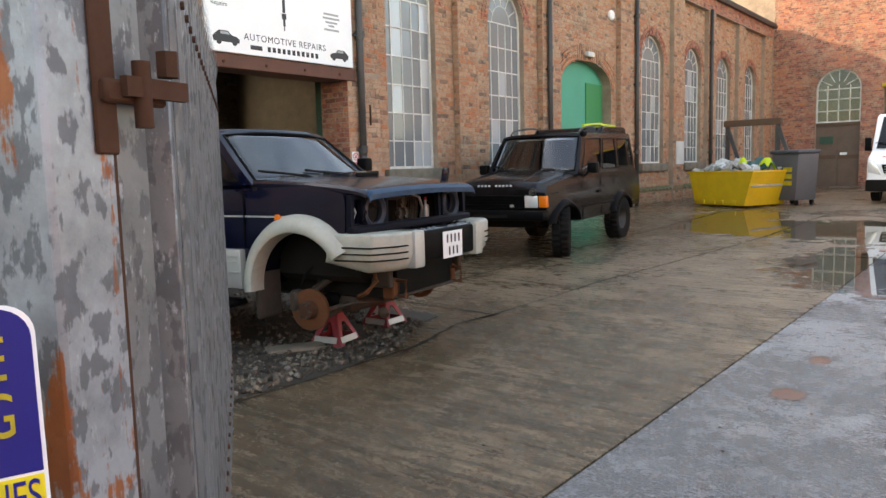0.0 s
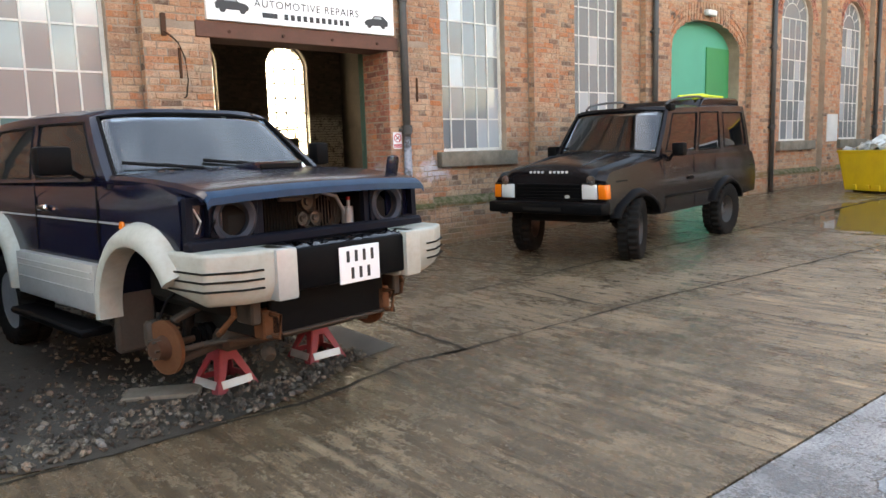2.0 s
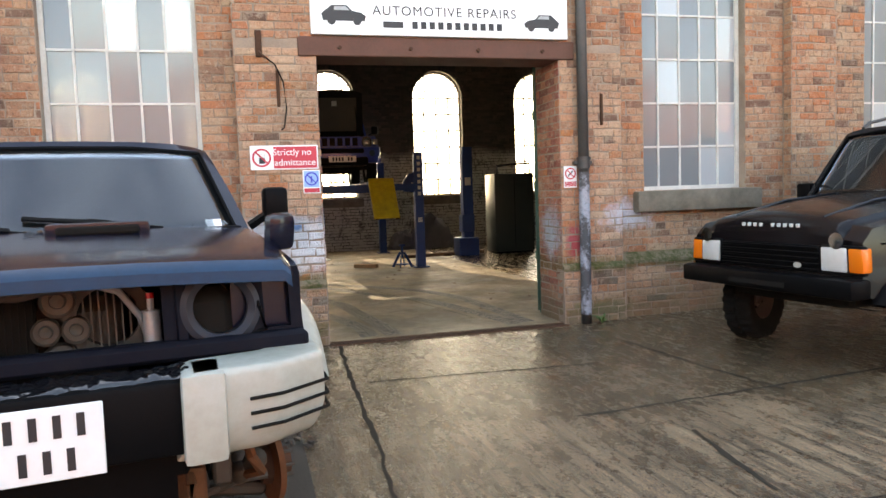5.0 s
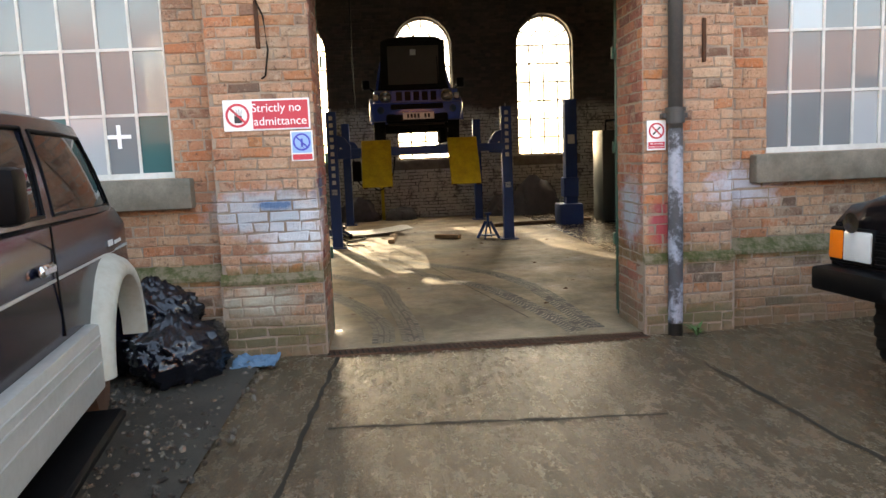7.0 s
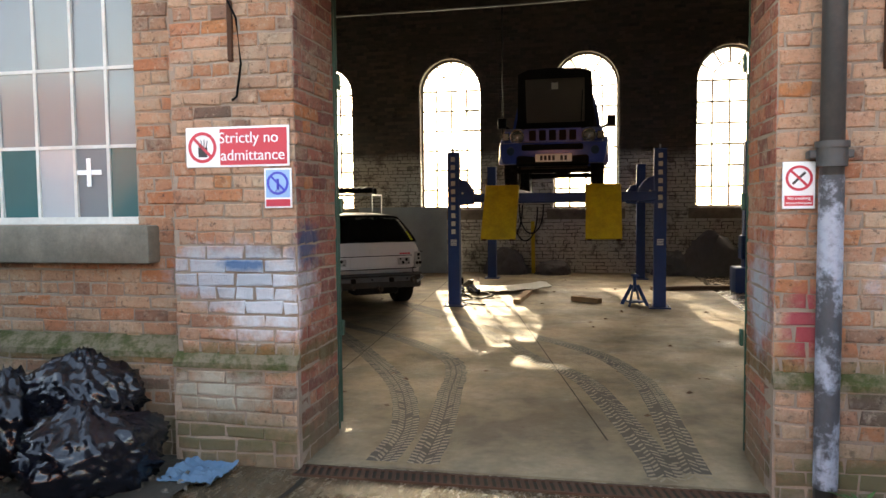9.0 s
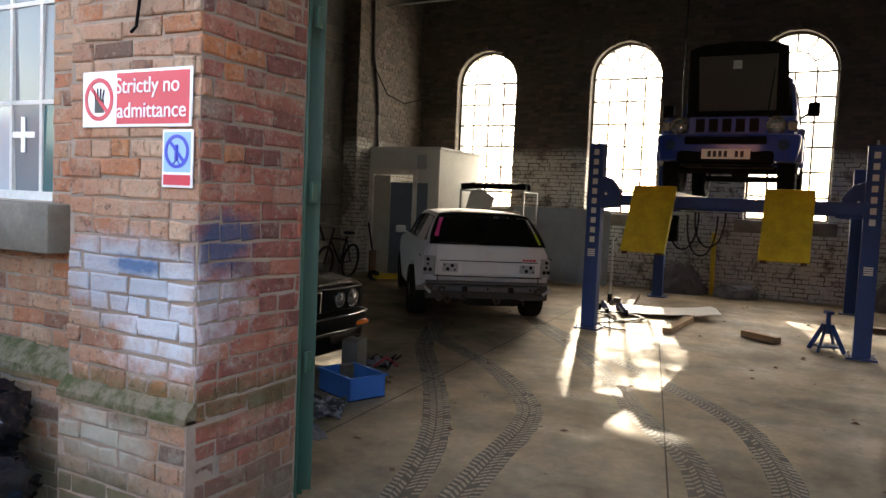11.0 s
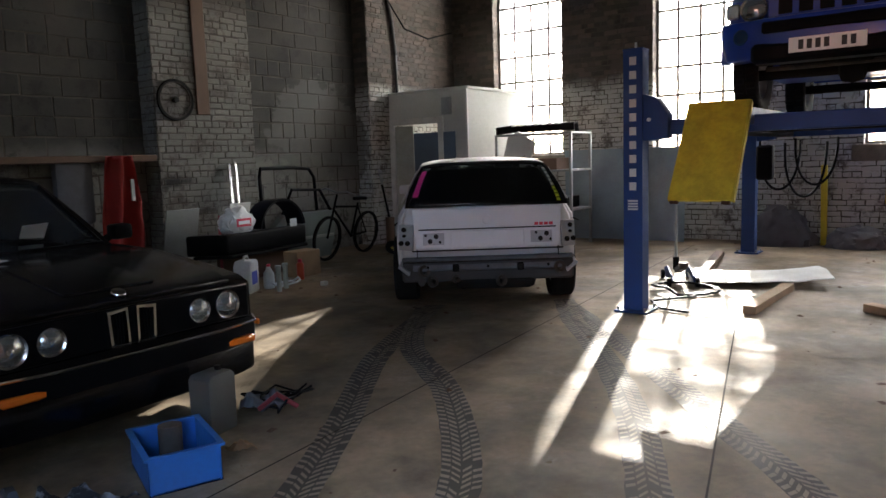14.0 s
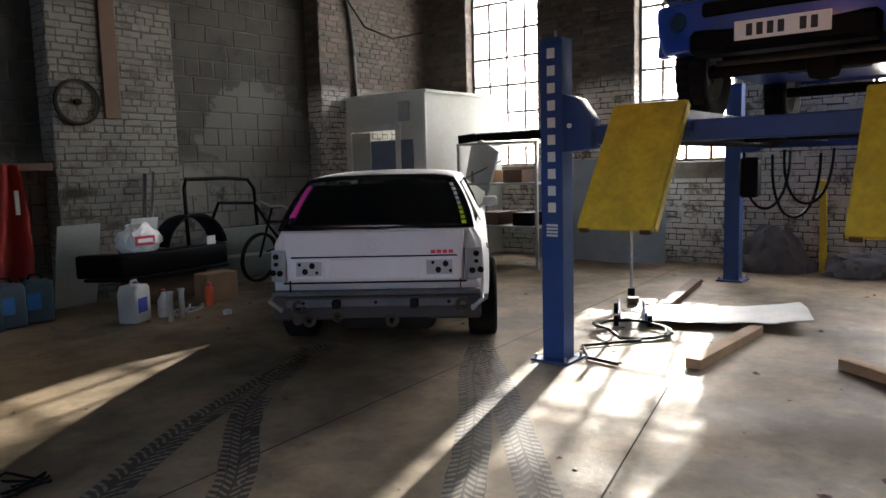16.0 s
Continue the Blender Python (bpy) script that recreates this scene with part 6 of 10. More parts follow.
    part("hanging_air_freshener", moved(box((-0.006, -0.03, -0.07), (0.006, 0.03, 0.05), 0.005), pose(0.40, 0.05, 1.52)), "yellow", car)
    part("window_sticker", moved(box((-0.001, -0.04, -0.045), (0.004, 0.04, 0.045)), pose(0.73, 0.66, 1.33, 0, -43, 0)), "white", car)
    part("roof_bundle", join(tube([(-0.75, 0.30, 2.0), (-1.3, 0.42, 2.03), (-1.8, 0.38, 2.0)], 0.03, 8), tube([(-0.72, 0.55, 1.96), (-1.0, 0.60, 2.0), (-1.6, 0.60, 1.99)], 0.02, 8)), "lime", car, "lime strap and bundle on the roof")
    # low flanks under a tall glasshouse
    for ob in car.children:
        if ob.type == "MESH" and ob.matrix_basis == Matrix.Identity(4):
            for v in ob.data.vertices:
                v.co.z = float(np.interp(v.co.z, [0.45, 0.66, 0.92, 1.12, 1.26, 1.82, 1.98, 2.1], [0.44, 0.60, 0.775, 0.995, 1.265, 1.88, 2.02, 2.14]))
    rounded(car, 0.9, 0.03, -1.5, 0.06, 0.85, 0.08)
    return car


discovery()


# ---- white estate stripped for paint ----
def estate():
    car = thing("estate_car", pose(-16.24, 2.98, 0.03, 0, 0, -145) @ Matrix.Diagonal((0.96, 0.96, 1.0, 1.0)), "matt grey-white estate car with rear lamps and bumper removed", "car")
    fx, rx, az = 1.42, -1.34, 0.33
    body = [(-2.20, 0.46), (-2.33, 0.57), (-2.33, 0.84), (-2.27, 0.96), (0.98, 0.94), (1.2, 0.92), (2.1, 0.80), (2.28, 0.72), (2.30, 0.40), (2.1, 0.28)] + arc(fx, az, 0.35, 0, 175) + [(1.0, 0.24), (-0.94, 0.24)] + arc(rx, az, 0.35, 0, 180)[1:] + [(-1.8, 0.40)]
    def flank(x, z):
        k = 1.0 - 0.35 * max(0.0, 0.50 - z) ** 2 - 3.2 * max(0.0, z - 0.80) ** 2 - 0.05 * max(0.0, 0.62 - z)
        return k - 0.085 * max(0.0, x - 1.35) ** 2 - 0.30 * max(0.0, -1.75 - x) ** 2
    def dome(x, y, z):
        return 0.03 * (1 - (y / 0.865) ** 2) if z > 0.7 and x > 0.9 else 0.0
    shell = shaped(slab(body, -0.865, 0.865, "y"), flank, dome, 0.09)
    for v in shell.verts:
        if v.co.x < -2.15:
            v.co.x += 0.09 * (abs(v.co.y) / 0.80) ** 3
    part("body", shell, "primer", car)
    side_at, front_at, rear_at, roof_at = glasshouse(car, (0.95, 0.94), (0.30, 1.31), (-1.80, 1.315), (-2.235, 0.955), 0.795, 0.635, [(0.07, 0.345, 0.07, 0.86), (0.375, 0.64, 0.07, 0.88), (0.675, 0.93, 0.10, 0.86)], "primer", "glass_car", "glass_car", "glass_rear", 0.022, 0.04, 0.025, (0.05, 0.03), 0.03, (0.92, 0.05, 0.92), (0.955, 0.03, 0.95), "black", 0.022)
    part("masking_sheet", sheet([(-1.24, -0.826, 0.985), (-1.95, -0.815, 0.985), (-1.70, -0.672, 1.27), (-1.22, -0.675, 1.28)], 0.006), "white_dirty", car, "white masking film over the side window")
    part("masking_sheet", sheet([(-1.24, 0.826, 0.985), (-1.95, 0.815, 0.985), (-1.70, 0.672, 1.27), (-1.22, 0.675, 1.28)], 0.006), "white_dirty", car, "white masking film over the side window")
    # tail
    part("tailgate_panel", slab([(-0.66, 0.60), (0.66, 0.60), (0.70, 0.95), (-0.70, 0.95)], -2.352, -2.31, "x", bev=0.008), "primer", car)
    part("tailgate_crease", box((-2.362, -0.64, 0.765), (-2.345, 0.64, 0.775), 0.002), "black", car)
    part("plate_recess", box((-2.358, -0.34, 0.61), (-2.345, 0.34, 0.755), 0.004), "primer", car)
    part("boot_seam", box((-2.356, -0.70, 0.578), (-2.33, 0.70, 0.588)), "engine_dark", car)
    part("badge_boss", moved(lathe([(0.001, -0.012), (0.038, -0.012), (0.045, 0.0), (0.001, 0.0)], "X", 20), pose(-2.348, 0.0, 0.845)), "primer", car)
    for s in (-1, 1):
        part("tailgate_seam", box((-2.350, s * 0.655 - 0.004, 0.50), (-2.325, s * 0.655 + 0.004, 0.93)), "engine_dark", car)
        pan = part("lamp_pan", box((-2.356, s * 0.50 - 0.11, 0.625), (-2.34, s * 0.50 + 0.11, 0.75), 0.006), "grey_metal", car, "empty rear lamp recess")
        part("lamp_pan_frame", slab([(s * 0.50 - 0.115, 0.62), (s * 0.50 + 0.115, 0.62), (s * 0.50 + 0.115, 0.755), (s * 0.50 - 0.115, 0.755)], -2.362, -2.35, "x", [[(s * 0.50 - 0.10, 0.635), (s * 0.50 + 0.10, 0.635), (s * 0.50 + 0.10, 0.74), (s * 0.50 - 0.10, 0.74)]]), "primer", car)
        for dy, dz, r in ((-0.035, 0.02, 0.022), (0.02, -0.022, 0.022), (0.06, 0.03, 0.012), (-0.07, -0.03, 0.012)):
            part("lamp_hole", rod((-2.358, s * 0.50 + dy, 0.69 + dz), (-2.364, s * 0.50 + dy, 0.69 + dz), r, 12), "engine_dark", pan)
        pan = part("corner_lamp_pan", moved(box((-0.012, -0.075, -0.115), (0.012, 0.075, 0.115), 0.006), pose(-2.262, s * 0.755, 0.70, 0, 0, s * -28)), "grey_metal", car, "empty corner lamp recess")
        for dy, dz, r in ((0.0, 0.07, 0.02), (-0.035, -0.05, 0.022), (0.035, -0.05, 0.022), (0.0, 0.015, 0.014)):
            part("lamp_hole", moved(rod((0.0, dy, dz), (-0.02, dy, dz), r, 12), pose(-2.267, s * 0.757, 0.70, 0, 0, s * -28)), "engine_dark", pan)
        wheel(car, fx, s * 0.76, 0.31, 0.312, 0.21, "grey_metal", 0.66, False)
        wheel(car, rx, s * 0.80, 0.305, 0.33, 0.25, "grey_metal", 0.62, False)
        part("bumper_bracket", box((-2.40, s * 0.30 - 0.03, 0.40), (-2.26, s * 0.30 + 0.03, 0.46), 0.008), "engine_dark", car)
        part("corner_bracket", tube([(-2.25, s * 0.80, 0.47), (-2.33, s * 0.82, 0.45), (-2.31, s * 0.74, 0.38), (-2.24, s * 0.74, 0.42)], 0.02, 6), "grey_metal", car)
        mirror(car, 0.70, s * 0.80, 0.96, s, 0.16, 0.11, "primer")
        part("belt_groove", box((-2.20, min(s * 0.86, s * 0.869), 0.80), (2.1, max(s * 0.86, s * 0.869), 0.81)), "engine_dark", car)
    part("bumper_shelf", box((-2.36, -0.80, 0.490), (-2.26, 0.80, 0.522), 0.012), "bare_tail", car, "bare bumper carrier")
    part("rear_valance", box((-2.30, -0.80, 0.30), (-2.22, 0.80, 0.49), 0.02), plain("dusty_underseal", (0.032, 0.028, 0.024), 0.8, 0, 0.5, 6, 40, 0.4), car, "bare dusty panel behind the missing bumper")
    part("crash_beam", box((-2.335, -0.70, 0.40), (-2.29, 0.70, 0.468), 0.012), "bare_tail", car)
    for k in range(5):
        part("bolt_hole", rod((-2.33, -0.56 + 0.28 * k, 0.435), (-2.340, -0.56 + 0.28 * k, 0.435), 0.014, 8), "engine_dark", car)
    for y, z, r in ((0.60, 0.40, 0.055), (0.52, 0.31, 0.05), (-0.66, 0.41, 0.05), (0.30, 0.33, 0.035), (-0.12, 0.30, 0.05)):
        part("torn_bracket", moved(lathe([(r * 0.5, -0.02), (r, -0.03), (r * 1.05, 0.01), (r * 0.5, 0.03), (r * 0.5, -0.02)], "X", 12), pose(-2.33, y, z, 0, 15, 25)), "grime", car)
    part("exhaust_silencer", box((-2.30, -0.45, 0.22), (-2.0, 0.30, 0.36), 0.06, seg=2), "engine_dark", car)
    part("exhaust_pipe", rod((-1.9, 0.62, 0.30), (-2.30, 0.62, 0.30), 0.035, 14), "grime", car)
    part("underbody", box((-2.1, -0.6, 0.28), (2.0, 0.6, 0.38), 0.02), "engine_dark", car)
    part("interior_floor", box((-2.1, -0.70, 0.93), (0.85, 0.70, 0.965)), "engine_dark", car)
    seats(car, 0.05, 0.80, (-0.34, 0.34), "cloth_dark", 0.32)
    part("dashboard", box((0.55, -0.70, 0.93), (0.80, 0.70, 1.05), 0.03), "black", car)
    part("steering_wheel", moved(lathe([(0.165, -0.012), (0.19, -0.012), (0.19, 0.012), (0.165, 0.012), (0.165, -0.012)], "X", 24), pose(0.46, -0.34, 1.08, 0, 25, 0)), "black", car)
    part("rear_view_mirror", box((0.36, -0.10, 1.27), (0.38, 0.10, 1.33), 0.01), "black", car)
    def outside(w, v):
        x, y, z = rear_at(w, v)
        return x - 0.008, y, z
    def within(w, v):
        x, y, z = rear_at(w, v)
        return x + 0.03, y, z
    for k in range(9):
        part("window_sticker", patch(outside, steps(-0.93, -0.885, 2), steps(0.08 + 0.09 * k, 0.145 + 0.09 * k, 2), (-0.002, 0, 0)), "lime" if k < 4 else "white_dirty", car, "lime and white sticker along the rear window")
    part("window_sticker", patch(outside, steps(0.86, 0.93, 2), steps(0.25, 0.85, 5), (-0.002, 0, 0)), "pink", car, "pink sticker on the rear window")
    part("window_film", patch(within, steps(0.62, 0.90, 4), steps(0.08, 0.80, 5), (0.003, 0, 0)), "purple", car, "purple film inside the rear window")
    part("paper_note", patch(within, steps(0.12, 0.38, 3), steps(0.58, 0.80, 3), (0.003, 0, 0)), "white_dirty", car, "pale paper behind the rear window")
    part("rear_seat_back", box((-0.95, -0.60, 0.90), (-0.85, 0.60, 1.10), 0.05, seg=2), "black", car)
    for k in range(4):
        part("badge_bar", box((-2.352, -0.61 + k * 0.045, 0.785), (-2.358, -0.575 + k * 0.045, 0.81)), "red_sign", car)
    rounded(car, 1.2, 0.10, -1.8, 0.06, 0.6, 0.05)


estate()


# ---- black saloon in the workshop ----
def saloon():
    car = thing("saloon_car", pose(-11.10, 2.05, 0.012, 0, 0, 90), "black saloon car with four round headlamps, parked inside by the entrance", "car")
    fx, rx, az = 1.33, -1.24, 0.31
    body = [(-2.08, 0.36), (-2.14, 0.60), (-2.10, 0.86), (-1.3, 0.90), (0.80, 0.88), (1.2, 0.86), (2.0, 0.74), (2.09, 0.70), (2.09, 0.36), (1.95, 0.26)] + arc(fx, az, 0.33, -5, 180) + [(0.95, 0.24), (-0.86, 0.24)] + arc(rx, az, 0.33, 0, 180)[1:] + [(-1.7, 0.30)]
    def flank(x, z):
        return 1.0 - 2.6 * max(0.0, z - 0.72) ** 2 - 0.25 * max(0.0, 0.50 - z) ** 2 - 0.06 * max(0.0, x - 1.4) ** 2 - 0.05 * max(0.0, -1.5 - x) ** 2
    part("body", shaped(slab(body, -0.81, 0.81, "y"), flank, lambda x, y, z: 0.012 * (1 - (y / 0.81) ** 2) if z > 0.6 else 0.0, 0.1), "black_gloss", car)
    glasshouse(car, (0.72, 0.88), (0.12, 1.32), (-0.95, 1.32), (-1.45, 0.90), 0.75, 0.57, [(0.08, 0.48, 0.07, 0.88), (0.53, 0.88, 0.08, 0.86)], "black_gloss", "glass_car", "glass_tint", "glass_tint", 0.03, 0.05, 0.015, (0.03, 0.04), 0.02)
    part("bonnet", slab([(0.78, 0.885), (1.3, 0.875), (1.95, 0.775), (2.07, 0.735), (2.07, 0.715), (0.78, 0.86)], -0.66, 0.66, "y", bev=0.006), "black_gloss", car)
    part("bonnet_bulge", slab([(0.85, 0.885), (1.3, 0.885), (1.95, 0.785), (1.95, 0.77), (0.85, 0.875)], -0.25, 0.25, "y", bev=0.004), "black_gloss", car)
    part("nose_panel", box((2.085, -0.76, 0.50), (2.11, 0.76, 0.70), 0.008), "black", car)
    for s in (-1, 1):
        for y, r in ((0.60, 0.078), (0.41, 0.066)):
            lamp = part("headlamp", moved(lathe([(0.001, 0.028), (r * 0.6, 0.022), (r * 0.95, 0.0), (r * 0.95, -0.03), (0.001, -0.03)], "X", 24), pose(2.112, s * y, 0.60)), "lamp_clear", car, "round clear headlamp")
            part("lamp_rim", moved(lathe([(r * 0.93, -0.01), (r * 1.08, -0.01), (r * 1.06, 0.012), (r * 0.93, 0.006), (r * 0.93, -0.01)], "X", 24), pose(2.112, s * y, 0.60)), "chrome", lamp)
            part("lamp_bulb", moved(lathe([(0.001, 0.006), (r * 0.22, 0.0), (0.001, -0.002)], "X", 12), pose(2.138, s * y, 0.60)), "chrome", lamp)
        k = part("kidney_grille", slab([(s * 0.02, 0.50), (s * 0.125, 0.50), (s * 0.135, 0.69), (s * 0.025, 0.70)], 2.10, 2.135, "x", [[(s * 0.032, 0.515), (s * 0.112, 0.515), (s * 0.12, 0.675), (s * 0.036, 0.685)]], 0.0), "chrome", car, "chrome rimmed grille")
        for q in range(5):
            part("grille_slat", box((2.105, min(s * (0.04 + 0.017 * q), s * (0.046 + 0.017 * q)), 0.515), (2.12, max(s * (0.04 + 0.017 * q), s * (0.046 + 0.017 * q)), 0.68)), "black", k)
        part("indicator", box((2.19, min(s * 0.50, s * 0.70), 0.375), (2.235, max(s * 0.50, s * 0.70), 0.415), 0.01), "amber", car, "amber bumper indicator")
        part("side_marker", box((1.98, min(s * 0.83, s * 0.85), 0.43), (2.10, max(s * 0.83, s * 0.85), 0.465), 0.006), "amber", car)
        wheel(car, fx, s * 0.71, 0.298, 0.30, 0.20, "grey_metal", 0.62, False)
        wheel(car, rx, s * 0.71, 0.298, 0.30, 0.20, "grey_metal", 0.62, False)
        mirror(car, 0.60, s * 0.74, 0.90, s, 0.15, 0.11)
        for y in (0.30, 0.18):
            part("spot_lamp", box((2.215, s * y - 0.03, 0.435), (2.235, s * y + 0.03, 0.465), 0.005), "white_dirty" if s * y in (-0.30, 0.18) else "black", car)
    bump_ = slab([(1.70, 0.83), (2.05, 0.83), (2.18, 0.74), (2.235, 0.50), (2.245, 0.0), (2.235, -0.50), (2.18, -0.74), (2.05, -0.83), (1.70, -0.83)], 0.36, 0.49, "z", bev=0.02)
    part("front_bumper", bump_, "black", car)
    part("bumper_strip", tube([(1.8, 0.835, 0.485), (2.05, 0.835, 0.485), (2.18, 0.745, 0.485), (2.24, 0.45, 0.485), (2.247, 0.0, 0.485), (2.24, -0.45, 0.485), (2.18, -0.745, 0.485), (2.05, -0.835, 0.485)], 0.008, 6), "chrome", car)
    lip = shaped(box((1.80, -0.80, 0.17), (2.20, 0.80, 0.37), 0.03, seg=2), lambda x, z: 1.0, None, 0.08)
    for v in lip.verts:
        v.co.x -= 0.10 * (abs(v.co.y) / 0.80) ** 4 + 0.06 * max(0.0, 0.30 - v.co.z)
    part("front_spoiler", lip, "black_gloss", car)
    part("inner_arch", box((0.95, -0.55, 0.25), (1.72, 0.55, 0.62)), "engine_dark", car)
    part("underbody", box((-1.9, -0.6, 0.2), (1.9, 0.6, 0.3)), "engine_dark", car)
    part("bonnet_badge", moved(lathe([(0.001, 0.004), (0.036, 0.002), (0.04, -0.004), (0.001, -0.004)], "Z", 20), pose(2.02, 0, 0.767, 0, 22, 0)), "chrome", car)
    seats(car, -0.2, 0.75, (-0.34, 0.34), "black", 0.40)
    part("dashboard", box((0.35, -0.66, 0.86), (0.62, 0.66, 0.98), 0.03), "black", car)
    wipers(car, 0.74, 0.90, 0.12, 1.34, (-0.12, 0.38), 0.46, -1)
    for x, y, t in ((1.05, -0.30, 20), (0.62, 0.20, -15)):
        p = tagged(part("paper", moved(box((-0.12, -0.075, 0), (0.12, 0.075, 0.004)), pose(-11.12 - y, 2.12 + x, 0.914 if x > 1 else 1.02, 4, 0 if x > 1 else -30, t + 90)), "white"), "white sheet of paper lying on the black car", "paper", "papers on the car")


saloon()


# ---- blue off-roader up on the lift ----
def jimny():
    car = thing("small_off_road_car", pose(-16.95, 6.74, 1.70), "bright blue small off-road car with open bonnet, up on the lift", "car")
    fx, rx, az = 1.05, -1.15, 0.36
    body = [(-1.66, 0.50), (-1.70, 0.95), (0.55, 0.98), (1.45, 0.93), (1.56, 0.88), (1.60, 0.55), (1.50, 0.42)] + arc(fx, az, 0.40, 10, 172) + [(0.55, 0.38), (-0.66, 0.38)] + arc(rx, az, 0.40, 10, 170) + [(-1.6, 0.44)]
    def flank(x, z):
        return 1.0 - 2.0 * max(0.0, z - 0.84) ** 2 - 0.16 * max(0.0, 0.55 - z) - 0.20 * max(0.0, x - 1.15) ** 2
    part("body", shaped(slab(body, -0.73, 0.73, "y"), flank, None, 0.1), "jimny_blue", car)
    glasshouse(car, (0.60, 0.98), (0.28, 1.55), (-1.55, 1.59), (-1.68, 0.97), 0.70, 0.60, [(0.06, 0.48, 0.07, 0.88), (0.54, 0.93, 0.08, 0.86)], "jimny_blue", "glass_car", "glass_tint", "glass_tint", 0.03, 0.05, 0.012, (0.02, 0.04), 0.01)
    for s in (-1, 1):
        lamp = part("headlamp", moved(lathe([(0.001, 0.03), (0.07, 0.018), (0.092, 0.0), (0.092, -0.02), (0.001, -0.02)], "X", 24), pose(1.605, s * 0.52, 0.80)), "lamp_clear", car, "round clear headlamp")
        part("lamp_rim", moved(lathe([(0.09, -0.01), (0.108, -0.01), (0.104, 0.016), (0.09, 0.008), (0.09, -0.01)], "X", 24), pose(1.605, s * 0.52, 0.80)), "chrome", lamp)
        part("front_indicator", box((1.50, min(s * 0.63, s * 0.735), 0.74), (1.60, max(s * 0.63, s * 0.735), 0.86), 0.015), "lamp_clear", car)
        part("fog_lamp", moved(lathe([(0.001, 0.02), (0.05, 0.014), (0.065, -0.01), (0.001, -0.012)], "X", 20), pose(1.665, s * 0.60, 0.585)), "faded_blue", car)
        a, b = sorted((s * 0.72, s * 0.80))
        part("wheel_arch_flare", slab(ring_sector(fx, az, 0.39, 0.47, 5, 175), a, b, "y", bev=0.02), "jimny_blue", car)
        wheel(car, fx, s * 0.64, 0.335, 0.335, 0.20, "grey_metal", 0.58)
        wheel(car, rx, s * 0.64, 0.335, 0.335, 0.20, "grey_metal", 0.58)
        mirror(car, 0.55, s * 0.74, 1.03, s, 0.14, 0.17)
        part("spring", rod((fx, s * 0.38, 0.40), (fx, s * 0.38, 0.66), 0.05, 10), "engine_dark", car)
        part("bonnet_hinge", rod((0.68, s * 0.5, 0.98), (0.72, s * 0.52, 1.06), 0.012, 6), "black", car)
    part("grille", box((1.585, -0.42, 0.70), (1.615, 0.42, 0.91), 0.01), "jimny_blue", car)
    for k in range(5):
        part("grille_slot", box((1.612, -0.34 + k * 0.145, 0.735), (1.622, -0.24 + k * 0.145, 0.885), 0.006), "engine_dark", car)
    nose = shaped(box((1.50, -0.78, 0.40), (1.72, 0.78, 0.71), 0.03, seg=2), lambda x, z: 1.0 - 0.35 * max(0.0, 0.58 - z), None, 0.07)
    for v in nose.verts:
        v.co.x -= 0.13 * (abs(v.co.y) / 0.78) ** 3 + 0.9 * max(0.0, 0.52 - v.co.z) ** 2
    part("front_bumper", nose, "jimny_blue", car)
    part("bumper_insert", box((1.66, -0.44, 0.585), (1.732, 0.44, 0.675), 0.015), "black", car)
    part("lower_bumper", box((1.50, -0.52, 0.36), (1.728, 0.52, 0.515), 0.03), "black", car)
    number_plate(car, 1.735, 0.02, 0.475, 0.52, 0.112)
    part("under_lamp", moved(lathe([(0.001, 0.02), (0.03, 0.0), (0.001, -0.01)], "X", 12), pose(1.70, -0.32, 0.40)), "lamp_clear", car)
    part("front_axle", rod((fx, -0.6, 0.33), (fx, 0.6, 0.33), 0.045, 10), "engine_dark", car)
    part("differential", moved(lathe([(0.001, -0.12), (0.1, -0.08), (0.12, 0), (0.1, 0.08), (0.001, 0.12)], "Y", 16), pose(fx, 0.12, 0.33)), "engine_dark", car)
    part("rear_axle", rod((rx, -0.6, 0.33), (rx, 0.6, 0.33), 0.045, 10), "engine_dark", car)
    part("steering_damper", rod((fx + 0.18, -0.5, 0.36), (fx + 0.18, 0.5, 0.36), 0.02, 8), "engine", car)
    part("sump_plate", box((0.2, -0.3, 0.36), (1.4, 0.3, 0.50), 0.03), "engine_dark", car)
    part("engine", box((0.75, -0.5, 0.55), (1.5, 0.5, 0.94), 0.04), "engine_dark", car)
    part("bonnet", moved(slab([(0, -0.60), (0.86, -0.56), (0.92, -0.4), (0.94, 0.0), (0.92, 0.4), (0.86, 0.56), (0, 0.60)], 0, 0.03, "z", bev=0.008), pose(0.70, 0, 1.0, 0, -70, 0)), "engine_dark", car, "open bonnet with black padded lining")
    part("bonnet_lining", moved(box((0.1, -0.45, -0.02), (0.78, 0.45, 0.0), 0.01), pose(0.70, 0, 1.0, 0, -70, 0)), plain("grey_brown_felt", (0.10, 0.085, 0.07), 0.95, 0, 0.3), car)
    part("bonnet_catch", moved(box((0.62, -0.05, -0.03), (0.72, 0.05, -0.018), 0.004), pose(0.70, 0, 1.0, 0, -70, 0)), "white_dirty", car)
    part("bonnet_stay", rod((1.35, 0.40, 0.92), (0.92, 0.42, 1.55), 0.008, 6), "black", car)
    seats(car, -0.15, 0.85, (-0.32, 0.32), "seat", 0.45)


jimny()


